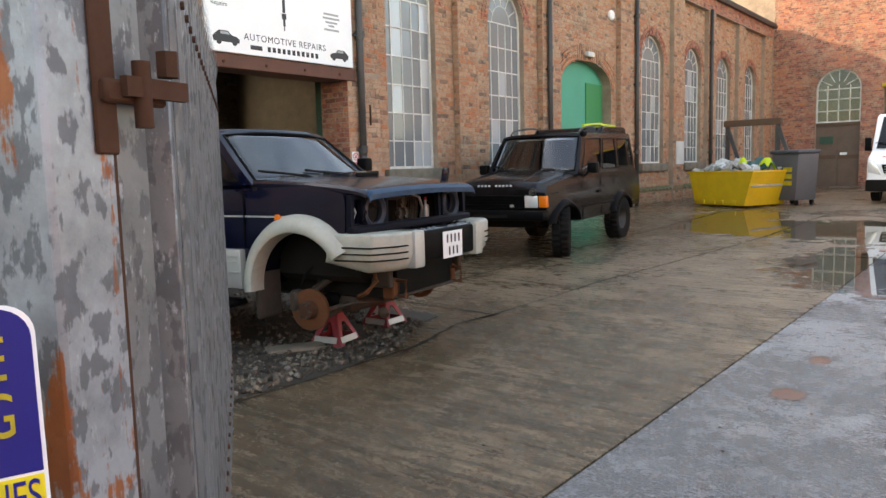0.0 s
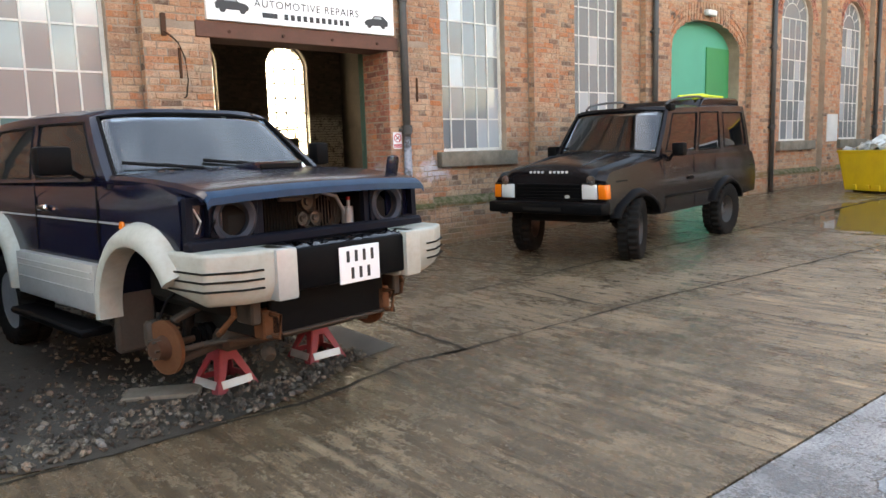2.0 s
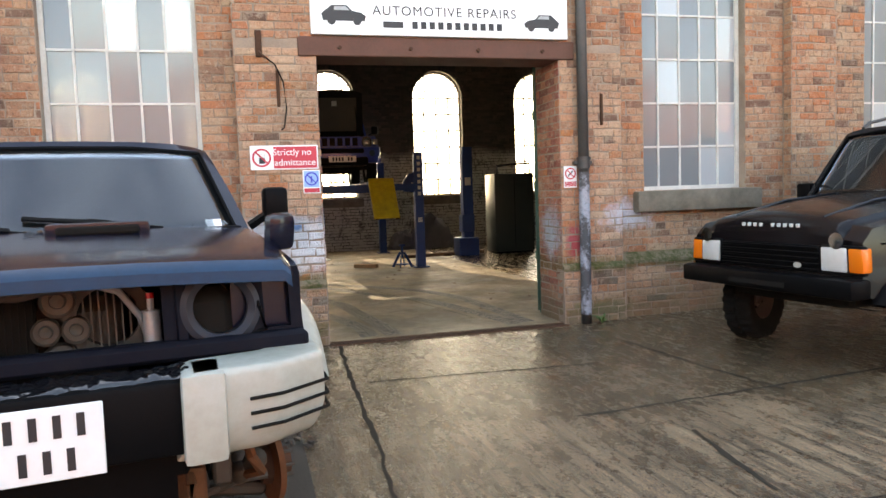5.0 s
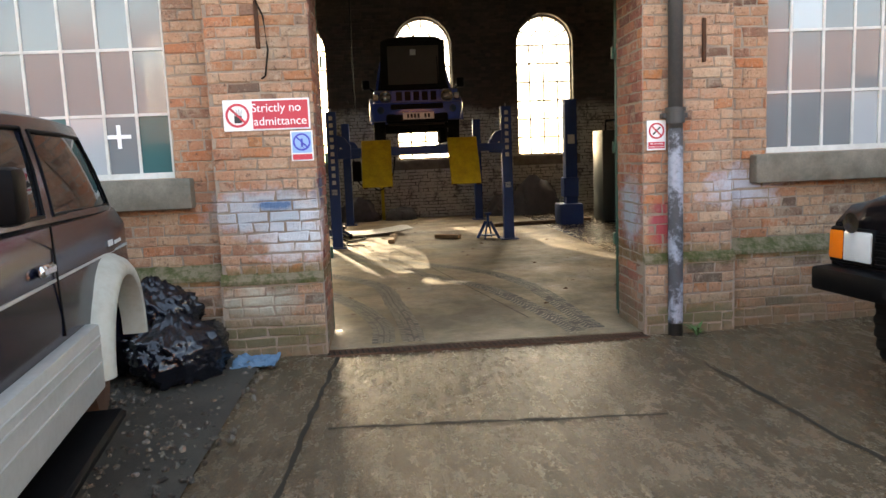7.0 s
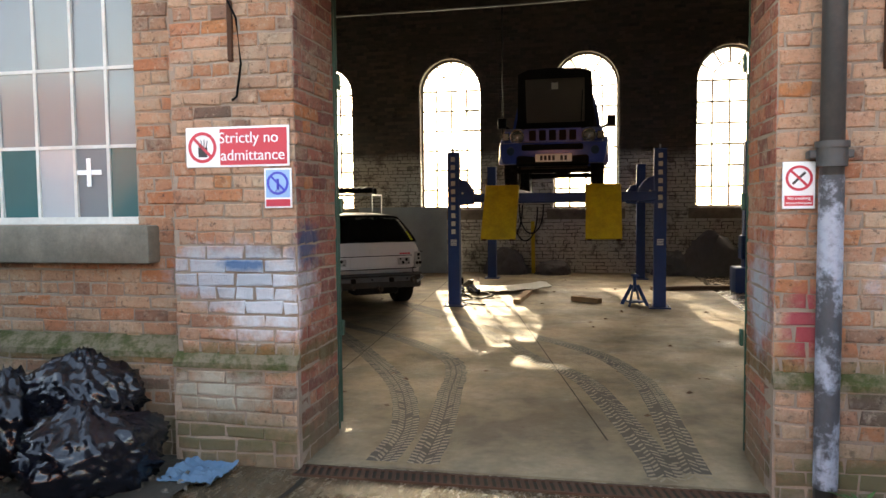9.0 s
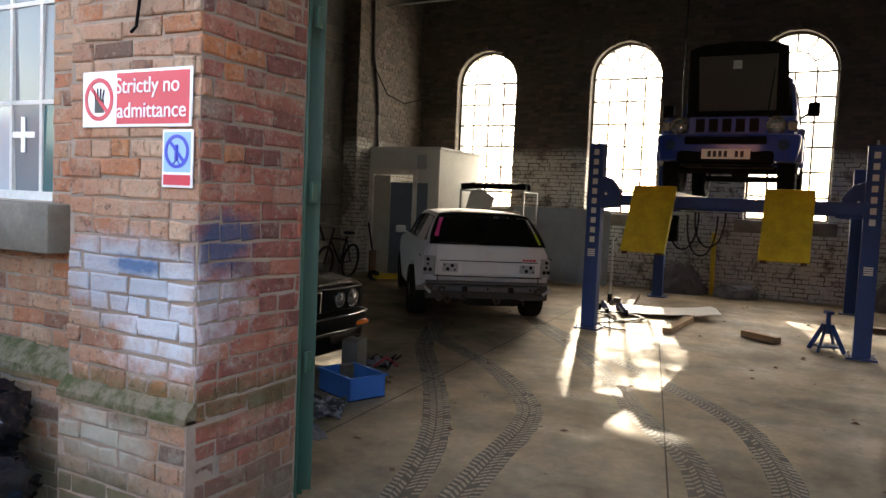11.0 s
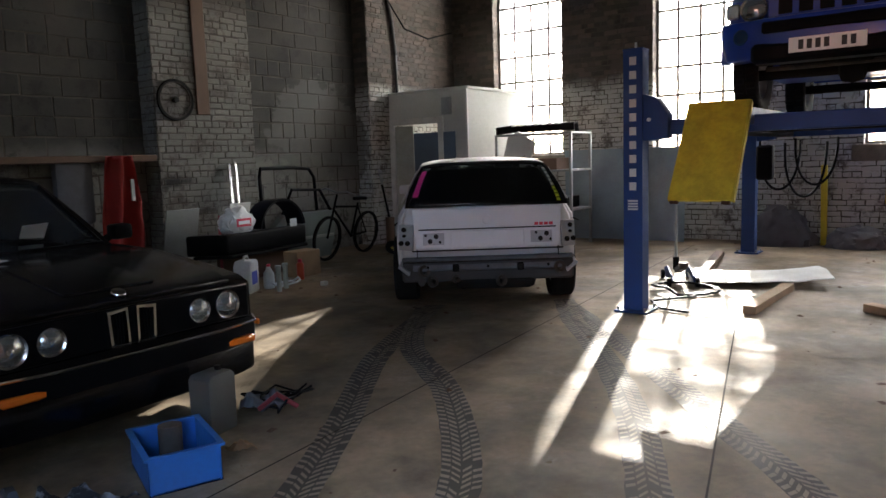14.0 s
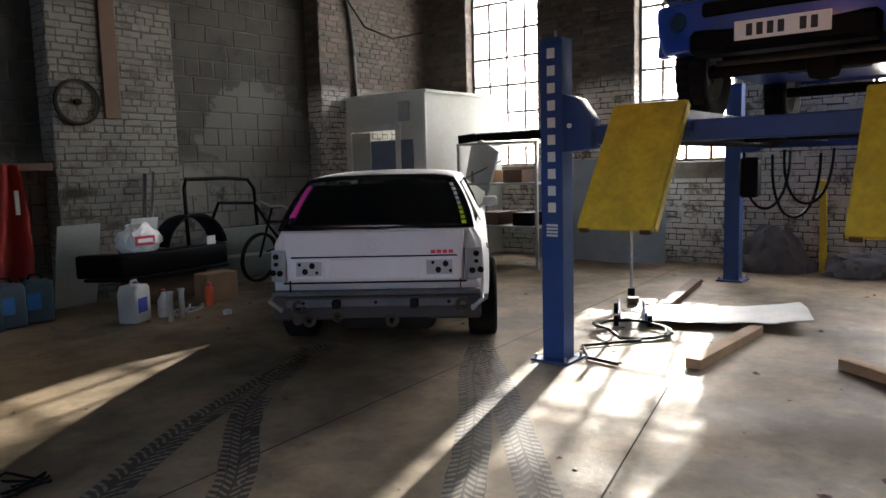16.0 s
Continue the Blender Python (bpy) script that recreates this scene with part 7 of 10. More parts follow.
# ---- white van at the end of the yard ----
def van():
    car = thing("panel_van", pose(-2.25, 23.5, 0.27, 0, 0, -91) @ Matrix.Diagonal((0.9, 0.9, 0.93, 1.0)), "white panel van with dark grille parked in the yard", "van")
    fx, rx, az = 1.95, -1.75, 0.36
    body = [(-2.9, 0.45), (-2.95, 2.30), (-2.85, 2.42), (1.35, 2.42), (1.55, 2.34), (2.22, 1.42), (2.72, 1.22), (2.86, 1.05), (2.90, 0.45), (2.75, 0.28)] + arc(fx, az, 0.42, -5, 185) + [(1.4, 0.30), (-1.3, 0.30)] + arc(rx, az, 0.42, -5, 185) + [(-2.4, 0.36)]
    part("body", slab(body, -0.98, 0.98, "y", bev=0.07), "white", car)
    part("windscreen", sheet([(2.235, -0.86, 1.46), (2.235, 0.86, 1.46), (1.60, 0.80, 2.33), (1.60, -0.80, 2.33)], 0.02), "glass_tint", car)
    part("front_bumper", box((2.72, -0.99, 0.30), (2.95, 0.99, 0.62), 0.05, seg=2), "engine_dark", car, "dark grey lower bumper")
    part("grille", slab([(-0.55, 0.78), (0.55, 0.78), (0.62, 1.02), (-0.62, 1.02)], 2.86, 2.93, "x", bev=0.01), "black", car)
    for k in range(3):
        part("grille_bar", box((2.92, -0.54, 0.81 + k * 0.07), (2.945, 0.54, 0.835 + k * 0.07), 0.004), "grey_metal", car)
    part("grille_badge", moved(lathe([(0.001, 0.012), (0.1, 0.01), (0.115, 0.0), (0.001, -0.01)], "X", 24), pose(2.945, 0, 0.92)), "chrome", car)
    for s in (-1, 1):
        part("headlamp", slab([(s * 0.62, 0.74), (s * 0.94, 0.82), (s * 0.96, 1.16), (s * 0.80, 1.10)], 2.76, 2.90, "x", bev=0.015), "lamp_glass", car)
        wheel(car, fx, s * 0.86, 0.345, 0.345, 0.23, "grey_metal", 0.6, False)
        wheel(car, rx, s * 0.86, 0.345, 0.345, 0.23, "grey_metal", 0.6, False)
        mirror(car, 1.95, s * 0.98, 1.40, s, 0.17, 0.36)
        part("side_window", box((0.95, min(s * 0.975, s * 0.987), 1.45), (1.75, max(s * 0.975, s * 0.987), 2.05), 0.004), "glass_tint", car)
        part("fog_recess", box((2.93, s * 0.72 - 0.1, 0.38), (2.958, s * 0.72 + 0.1, 0.50), 0.006), "engine_dark", car)
    wipers(car, 2.25, 1.46, 1.6, 2.33, (-0.2, 0.5), 0.7, -1)
    part("bonnet_logo", box((2.74, -0.62, 1.215), (2.78, -0.38, 1.235)), "red_sign", car)
    number_plate(car, 2.955, 0, 0.50, 0.52, 0.112)
    seats(car, 0.9, 1.35, (-0.45, 0.45), "black", 0.5)


van()


# ---- dark car behind the gate ----
def hatchback():
    car = thing("hatchback", pose(-6.15, 1.55, 0.0, 0, 0, 8), "dark blue hatchback parked on the gravel behind the steel fence", "car")
    fx, rx, az = 1.2, -1.2, 0.30
    body = [(-1.9, 0.4), (-1.95, 0.85), (0.75, 0.90), (1.4, 0.82), (1.85, 0.68), (1.95, 0.55), (1.93, 0.30), (1.8, 0.22)] + arc(fx, az, 0.33, -5, 180) + [(0.8, 0.22), (-0.8, 0.22)] + arc(rx, az, 0.33, 0, 180)[1:] + [(-1.6, 0.3)]
    part("body", slab(body, -0.80, 0.80, "y", bev=0.06), "navy", car)
    cabin(car, (0.75, 0.9), (0.05, 1.38), (-1.5, 1.36), (-1.92, 0.88), 0.72, 0.56, "navy", "glass_car", [(0.45, 0.4, 0.06)])
    for s in (-1, 1):
        part("headlamp", slab([(s * 0.45, 0.56), (s * 0.76, 0.60), (s * 0.76, 0.72), (s * 0.5, 0.66)], 1.80, 1.93, "x", bev=0.01), "lamp_glass", car)
        wheel(car, fx, s * 0.71, 0.29, 0.29, 0.19, "grey_metal", 0.62, False)
        wheel(car, rx, s * 0.71, 0.29, 0.29, 0.19, "grey_metal", 0.62, False)
        mirror(car, 0.55, s * 0.74, 0.92, s, 0.15, 0.11, "navy")
    part("front_bumper", box((1.86, -0.78, 0.26), (2.0, 0.78, 0.50), 0.05, seg=2), "navy", car)
    part("lower_grille", box((1.99, -0.4, 0.30), (2.01, 0.4, 0.38), 0.006), "black", car)
    number_plate(car, 2.008, 0, 0.44, 0.52, 0.112)


hatchback()


# ---- front of the workshop: signs, pipes and fittings ----
def lettering(text, size, m, material, parent, name="lettering", depth=0.0015, align="CENTER", spread=1.0):
    c = bpy.data.curves.new("t", "FONT")
    c.body, c.size, c.extrude, c.align_x, c.align_y, c.space_character = text, size, depth, align, "CENTER", spread
    o = bpy.data.objects.new("t", c)
    scene.collection.objects.link(o)
    me = bpy.data.meshes.new_from_object(o.evaluated_get(bpy.context.evaluated_depsgraph_get()))
    bpy.data.objects.remove(o)
    bpy.data.curves.remove(c)
    me.materials.clear()
    me.materials.append(M[material])
    ob = new(name, me)
    ob.parent = parent
    ob.matrix_local = m
    return ob


FACING = Matrix(((0, 0, 1, 0), (1, 0, 0, 0), (0, 1, 0, 0), (0, 0, 0, 1)))  # letters that face along +x


def on_wall(x, y, z):
    return Matrix.Translation((x, y, z)) @ FACING


def little_car(parent, x, y, z, s, flip=1):
    o = [(-0.5, 0.0), (0.5, 0.0), (0.53, 0.12), (0.42, 0.2), (0.2, 0.24), (0.08, 0.37), (-0.28, 0.37), (-0.45, 0.24), (-0.54, 0.16)]
    part("car_drawing", slab([(y + flip * u * s, z + v * s) for u, v in o][::flip], x, x + 0.002, "x"), "ink", parent)
    for u in (-0.3, 0.32):
        part("car_drawing_wheel", rod((x, y + flip * u * s, z), (x + 0.003, y + flip * u * s, z), 0.10 * s, 14), "ink", parent)
    part("car_drawing_window", slab([(y + flip * u * s, z + v * s) for u, v in ((-0.24, 0.25), (0.14, 0.25), (0.05, 0.34), (-0.22, 0.34))][::flip], x + 0.002, x + 0.003, "x"), "grey_metal", parent)


def board_sign():
    x = FRONT + 0.05
    b = thing("sign_board", pose(0, 0, 0), "large white printed garage sign above the entrance", "sign")
    part("panel", box((FRONT + 0.005, 5.63, 3.0), (x, 8.28, 4.25), 0.006), "white", b)
    lettering("AUTOMOTIVE REPAIRS", 0.128, on_wall(x + 0.001, 6.97, 3.235), "ink", b, spread=1.16)
    part("phone_bar", box((x, 6.33, 3.075), (x + 0.002, 6.53, 3.135)), "ink", b)
    for k in range(11):
        part("phone_bar", box((x, 6.62 + k * 0.088, 3.07), (x + 0.002, 6.675 + k * 0.088, 3.14)), "ink", b)
    little_car(b, x, 5.95, 3.13, 0.40)
    little_car(b, x, 7.99, 3.11, 0.36, -1)
    part("plug_drawing", join(box((x, 6.92, 3.46), (x + 0.002, 6.96, 3.56)), box((x, 6.90, 3.56), (x + 0.002, 6.98, 3.64)), box((x, 6.915, 3.65), (x + 0.002, 6.965, 3.84)), box((x, 6.93, 3.40), (x + 0.002, 6.95, 3.45))), "ink", b)
    lettering("Repairs", 0.085, on_wall(x + 0.001, 5.86, 3.62), "ink", b)
    for k, (w, z) in enumerate(((0.30, 3.74), (0.34, 3.68), (0.24, 3.62), (0.12, 3.57), (0.30, 3.51))):
        part("small_print_bar", box((x, 7.85 - w / 2, z), (x + 0.002, 7.85 + w / 2, z + 0.03)), "grey_metal", b)
    part("title_bar", box((x, 6.1, 3.98), (x + 0.002, 7.8, 4.12)), "ink", b)


board_sign()


def ring_slash(parent, x, y, z, r, material="red_sign"):
    part("ban_ring", moved(lathe([(r * 0.8, 0), (r, 0), (r, 0.003), (r * 0.8, 0.003), (r * 0.8, 0)], "X", 28), pose(x, y, z)), material, parent)
    part("ban_bar", moved(box((0, -r * 0.85, -r * 0.09), (0.0032, r * 0.85, r * 0.09)), pose(x, y, z, -45)), material, parent)


def wall_signs():
    x = FRONT + 0.022
    s = thing("warning_sign", pose(0, 0, 0, 0, 0, 0), "red and white no admittance warning sign on the brick pier", "sign")
    part("panel", box((x - 0.008, 5.01, 1.725), (x, 5.645, 1.955), 0.004), "white", s)
    part("red_panel", box((x, 5.225, 1.738), (x + 0.002, 5.632, 1.942)), "red_sign", s)
    lettering("Strictly no", 0.088, on_wall(x + 0.0035, 5.40, 1.888), "white", s)
    lettering("admittance", 0.088, on_wall(x + 0.0035, 5.425, 1.79), "white", s)
    ring_slash(s, x, 5.115, 1.84, 0.088)
    part("symbol", join(box((x, 5.09, 1.785), (x + 0.002, 5.145, 1.84), 0.0), *[beam((x + 0.001, 5.098 + k * 0.0135, 1.835), (x + 0.001, 5.088 + k * 0.02, 1.888 - abs(k - 1.5) * 0.006), 0.009, 0.002) for k in range(4)]), "ink", s)
    b = thing("notice", pose(0, 0, 0), "small faded blue and white safety notice below the warning sign", "sign")
    part("panel", box((x - 0.008, 5.49, 1.49), (x, 5.655, 1.715), 0.003), "white", b)
    part("blue_field", box((x, 5.50, 1.55), (x + 0.001, 5.645, 1.705)), "sky_sign", b)
    ring_slash(b, x + 0.001, 5.572, 1.63, 0.065, "blue_sign")
    part("red_strip", box((x, 5.50, 1.50), (x + 0.002, 5.645, 1.54)), "red_sign", b)
    part("symbol", join(rod((x + 0.002, 5.572, 1.595), (x + 0.002, 5.572, 1.655), 0.008, 6), beam((x + 0.002, 5.572, 1.60), (x + 0.002, 5.55, 1.575), 0.006, 0.002), beam((x + 0.002, 5.572, 1.60), (x + 0.002, 5.594, 1.575), 0.006, 0.002)), "blue_sign", b)
    n = thing("notice", pose(0, 0, 0), "small white and red no smoking notice beside the downpipe", "sign")
    part("panel", box((x - 0.008, 8.215, 1.46), (x, 8.365, 1.69), 0.003), "white", n)
    ring_slash(n, x, 8.29, 1.61, 0.062)
    part("cigarette_drawing", moved(box((0, -0.04, -0.006), (0.002, 0.04, 0.006)), pose(x, 8.29, 1.61, 45)), "ink", n)
    part("red_strip", box((x, 8.225, 1.475), (x + 0.002, 8.355, 1.525)), "red_sign", n)
    lettering("No smoking", 0.021, on_wall(x + 0.003, 8.29, 1.512), "white", n)
    lettering("beyond this point", 0.0165, on_wall(x + 0.003, 8.29, 1.489), "white", n)
    p = tagged(part("notice_sheet", box((FRONT, 21.95, 1.35), (FRONT + 0.03, 22.55, 2.05), 0.004), "white_dirty"), "blank dirty white notice board on the far pier", "notice")


wall_signs()


def downpipe(y, top, foot=0.0, r=0.055, label="black cast iron downpipe fixed to the brick wall"):
    d = thing("downpipe", pose(0, 0, 0), label, "pipe", "downpipes on the front")
    x = FRONT + 0.075
    part("pipe", rod((x, y, foot + rise(y)), (x, y, top), r, 16), "pipe", d, smooth=True)
    z = 1.72
    while z < top:
        part("collar", join(rod((x, y, z - 0.06), (x, y, z + 0.06), r * 1.25, 16), rod((x, y, z + 0.03), (x, y, z + 0.06), r * 1.4, 16)), "pipe", d)
        part("bracket", box((FRONT, y - 0.10, z - 0.02), (x, y + 0.10, z + 0.02), 0.006), "pipe", d)
        z += 1.8
    return d


d = downpipe(8.42, 6.5)
for z0, z1, off in ((0.10, 0.62, 0.0), (0.62, 1.30, 0.0008), (1.30, 1.62, 0.0)):
    part("paint_streak", moved(lathe([(0.0556, 0), (0.0566 + off, 0.03), (0.0566 + off, z1 - z0 - 0.03), (0.0556, z1 - z0)], "Z", 16), pose(FRONT + 0.075, 8.42, z0)), "pipe_paint", d, "flaking pale paint on the iron")
for y in (2.38, 14.35, 18.95, 24.88):
    downpipe(y, 6.4)


def fittings():
    g = thing("gutter", pose(0, 0, 0), "black iron gutter along the eaves", "gutter")
    part("trough", slab([(FRONT + 0.02, EAVES - 0.02), (FRONT + 0.06, EAVES - 0.10), (FRONT + 0.16, EAVES - 0.10), (FRONT + 0.20, EAVES), (FRONT + 0.18, EAVES), (FRONT + 0.15, EAVES - 0.08), (FRONT + 0.07, EAVES - 0.08), (FRONT + 0.04, EAVES - 0.02)], Y0, Y1, "y"), "pipe", g)
    b = thing("wall_bracket", pose(0, 0, 0), "rusty iron bracket on the brick pier with a drooping cable", "bracket")
    part("plate", box((FRONT, 5.11, 2.78), (FRONT + 0.03, 5.17, 3.03), 0.008), "rust", b)
    part("arm", tube([(FRONT + 0.03, 5.14, 2.83), (FRONT + 0.10, 5.17, 2.78), (FRONT + 0.10, 5.20, 2.76)], 0.012), "rust", b)
    part("cable", tube([(FRONT + 0.10, 5.20, 2.76), (FRONT + 0.05, 5.28, 2.71), (FRONT + 0.035, 5.35, 2.55), (FRONT + 0.03, 5.37, 2.3), (FRONT + 0.03, 5.34, 2.12), (FRONT + 0.03, 5.31, 2.10)], 0.007, 6), "black", b)
    k = tagged(part("iron_bar", box((FRONT, 5.285, 2.32), (FRONT + 0.025, 5.315, 2.66), 0.005), "rust"), "short rusty iron bar fixed to the pier", "bar", "iron bars on the piers")
    tagged(part("iron_bar", box((FRONT, 8.655, 2.12), (FRONT + 0.025, 8.685, 2.45), 0.005), "rust"), "short rusty iron bar fixed to the pier", "bar", "iron bars on the piers")
    tagged(part("alarm_box", moved(lathe([(0.001, 0.09), (0.10, 0.085), (0.13, 0.05), (0.13, 0.0), (0.001, 0.0)], "X", 20), pose(RECESS, 17.75, 5.2)), "white"), "round white alarm box on the brick wall", "alarm")
    l = thing("bulkhead_lamp", pose(0, 0, 0), "white bulkhead lamp above the green arched door", "lamp")
    part("housing", box((RECESS + 0.02, 16.30, 4.02), (RECESS + 0.14, 16.65, 4.14), 0.03, seg=2), "white_dirty", l)
    dr = thing("drain_channel", pose(0, 0, 0), "rusty slotted iron drain channel across the entrance", "drain")
    part("trough", box((-8.47, 5.67, -0.05), (-8.33, 8.19, 0.004)), "joint", dr)
    part("rail", box((-8.475, 5.67, -0.02), (-8.46, 8.19, 0.014)), "rust", dr)
    part("rail", box((-8.34, 5.67, -0.02), (-8.325, 8.19, 0.012)), "rust", dr)
    first = part("slat", moved(box((-0.062, -0.011, -0.01), (0.062, 0.011, 0.012)), pose(-8.40, 5.70, 0.0, 0, 0, 12)), "rust", dr)
    for q in range(1, 56):
        o = new("slat", first.data)
        o.parent = dr
        o.location = (0, q * 0.0445, 0)
    # folded sheet-steel door leaves inside the jambs
    for y0, s, n in ((5.68, 1, 2), (8.18, -1, 2)):
        dd = thing("folding_door", pose(0, 0, 0), "green painted steel folding door pushed back beside the opening", "door", "folding doors")
        pts = []
        for q in range(2 * n + 1):
            pts.append((INNER - 0.02 - q * 0.035, y0 - s * (0.06 if q % 2 else 0.0) - s * 0.04))
        back = [(a, b - s * 0.012) for a, b in pts[::-1]]
        o = pts + back
        part("leaf", slab(o if s < 0 else o[::-1], 0.03, 2.95, "z"), "green", dd)
        part("edge_strip", box((INNER - 0.005, min(y0, y0 - s * 0.06), 0.03), (INNER + 0.012, max(y0, y0 - s * 0.06), 2.95), 0.004), "green", dd)
        for z in (0.7, 1.5, 2.3):
            part("hinge", box((INNER - 0.06, min(y0 + s * 0.0, y0 + s * 0.02), z - 0.05), (INNER - 0.02, max(y0, y0 + s * 0.02), z + 0.05), 0.004), "green", dd)


fittings()


cross = tagged(part("white_cross", join(box((RECESS - 0.13, 4.135, 1.64), (RECESS - 0.125, 4.165, 1.82)), box((RECESS - 0.132, 4.06, 1.715), (RECESS - 0.127, 4.24, 1.745))), "white"), "small white cross stuck on a window pane", "cross")


# jamb and pier faces by the entrance, brick by brick
def pier_bricks():
    rng = random.Random(11)
    def brick_at(face, out, axis, span):
        u, z, w, hh = span
        key = (round(w, 2), round(hh, 3), axis, rng.randrange(6))
        if key not in made:
            c = 0.007
            bm = bmesh.new()
            d = 0.009
            slip = [(rng.uniform(-0.008, 0.008), rng.uniform(-0.0065, 0.0065)) for _ in range(4)]
            a = [bm.verts.new((x_, y_, -0.02)) for x_, y_ in ((0, 0), (w, 0), (w, 0.069), (0, 0.069))]
            b = [bm.verts.new((x_, y_, d - c * 0.6)) for x_, y_ in ((0, 0), (w, 0), (w, 0.069), (0, 0.069))]
            t = [bm.verts.new((x_, y_, d + rng.uniform(-0.002, 0.002))) for x_, y_ in ((c, c), (w - c, c), (w - c, 0.069 - c), (c, 0.069 - c))]
            for ring in (a, b, t):
                for v, (p, q) in zip(ring, slip):
                    v.co += Vector((p, q, 0.0))
            for p, q in ((a, b), (b, t)):
                for k in range(4):
                    bm.faces.new((p[k], p[(k + 1) % 4], q[(k + 1) % 4], q[k]))
            bm.faces.new(t)
            me = bpy.data.meshes.new("brick")
            bm.to_mesh(me)
            bm.free()
            me.materials.append(M["brick_one" if axis == "y" else "brick_buff"])
            made[key] = me
        o = new("brick", made[key])
        o.parent = front_wall
        p = rng.uniform(-0.006, 0.005)
        if axis == "x":
            o.matrix_world = Matrix.Translation((face + p, u, z)) @ FACING
        else:
            turn = Matrix(((1, 0, 0, 0), (0, 0, -1, 0), (0, 1, 0, 0), (0, 0, 0, 1))) if out < 0 else Matrix(((-1, 0, 0, w), (0, 0, 1, 0), (0, 1, 0, 0), (0, 0, 0, 1)))
            o.matrix_world = Matrix.Translation((u, face + out * p, z)) @ turn
        o.rotation_euler.x += rng.uniform(-0.006, 0.006)
    made = {}
    near = []
    for a, b in low:
        near += [(FRONT + (0.04 if s[1] < 0.55 else 0.0), 1, "x", s) for s in brick_spans(a, b, 0.0, 2.88, [], jitter=0.004)]
    for f in ((5.67, 1), (8.19, -1)):
        spans = brick_spans(INNER + 0.02, FRONT, 0.0, 2.80, [], jitter=0.0)
        if f[0] < 6:
            near += [(f[0], 1, "y", s) for s in spans]
        else:
            brick_mesh("jamb_bricks", spans, f[0], -1, "y", "brick_red", front_wall)
    near.sort(key=lambda n: n[3][1])
    count = 0
    left = []
    for n in near:
        if count < 330 and 0.02 < n[3][1] < 2.3 and not (n[2] == "x" and n[3][0] > 8.0):
            brick_at(*n)
            count += 1
        else:
            left.append(n)
    for face, out, axis in {(n[0], n[1], n[2]) for n in left}:
        brick_mesh("pier_bricks", [n[3] for n in left if (n[0], n[1], n[2]) == (face, out, axis)], face, out, axis, "brick_red" if axis == "y" else "brick_pier", front_wall)


pier_bricks()


# ---- yard ----
def crack(points, w=0.03, lift=0.004):
    """A dirt-filled joint laid along points on the ground."""
    bm = bmesh.new()
    rng = random.Random(int(points[0][0] * 100))
    fine = []
    for (x0, y0), (x1, y1) in zip(points, points[1:]):
        n = max(2, int(math.hypot(x1 - x0, y1 - y0) / 0.12))
        for k in range(n):
            fine.append((x0 + (x1 - x0) * k / n, y0 + (y1 - y0) * k / n, math.atan2(y1 - y0, x1 - x0)))
    fine.append((*points[-1], fine[-1][2]))
    prev = None
    for x, y, a in fine:
        ww = w * rng.uniform(0.3, 1.0) / 2
        o = rng.uniform(-0.012, 0.012)
        nx, ny = -math.sin(a), math.cos(a)
        z = rise(y) + lift
        row = [bm.verts.new((x + nx * (o + s * ww), y + ny * (o + s * ww), z)) for s in (-1, 1)]
        if prev:
            bm.faces.new((prev[0], row[0], row[1], prev[1]))
        prev = row
    structure("joint", "dark dirt-filled joint in the concrete", bm, "joint", "joint")


for pts in ([(-3.85, 5.3), (-3.9, 8.0), (-3.5, 13.0), (-3.3, 20.0)], [(-5.45, 6.9), (-5.6, 8.6), (-5.7, 10.2), (-5.7, 20.0)], [(-6.82, 5.8), (-6.70, 7.7)], [(-4.98, 7.42), (-4.1, 7.27)],
            [(-3.85, 5.5), (-5.2, 5.6), (-8.3, 5.75)], [(-3.5, 13.0), (-8.3, 13.4)], [(-1.55, 11.2), (-3.6, 11.1)], [(-3.65, -4), (-3.66, 4.2), (-3.9, 5.0), (-3.85, 5.5)], [(-7.6, 8.3), (-6.2, 8.4), (-5.5, 8.5)]):
    crack(pts, 0.045)


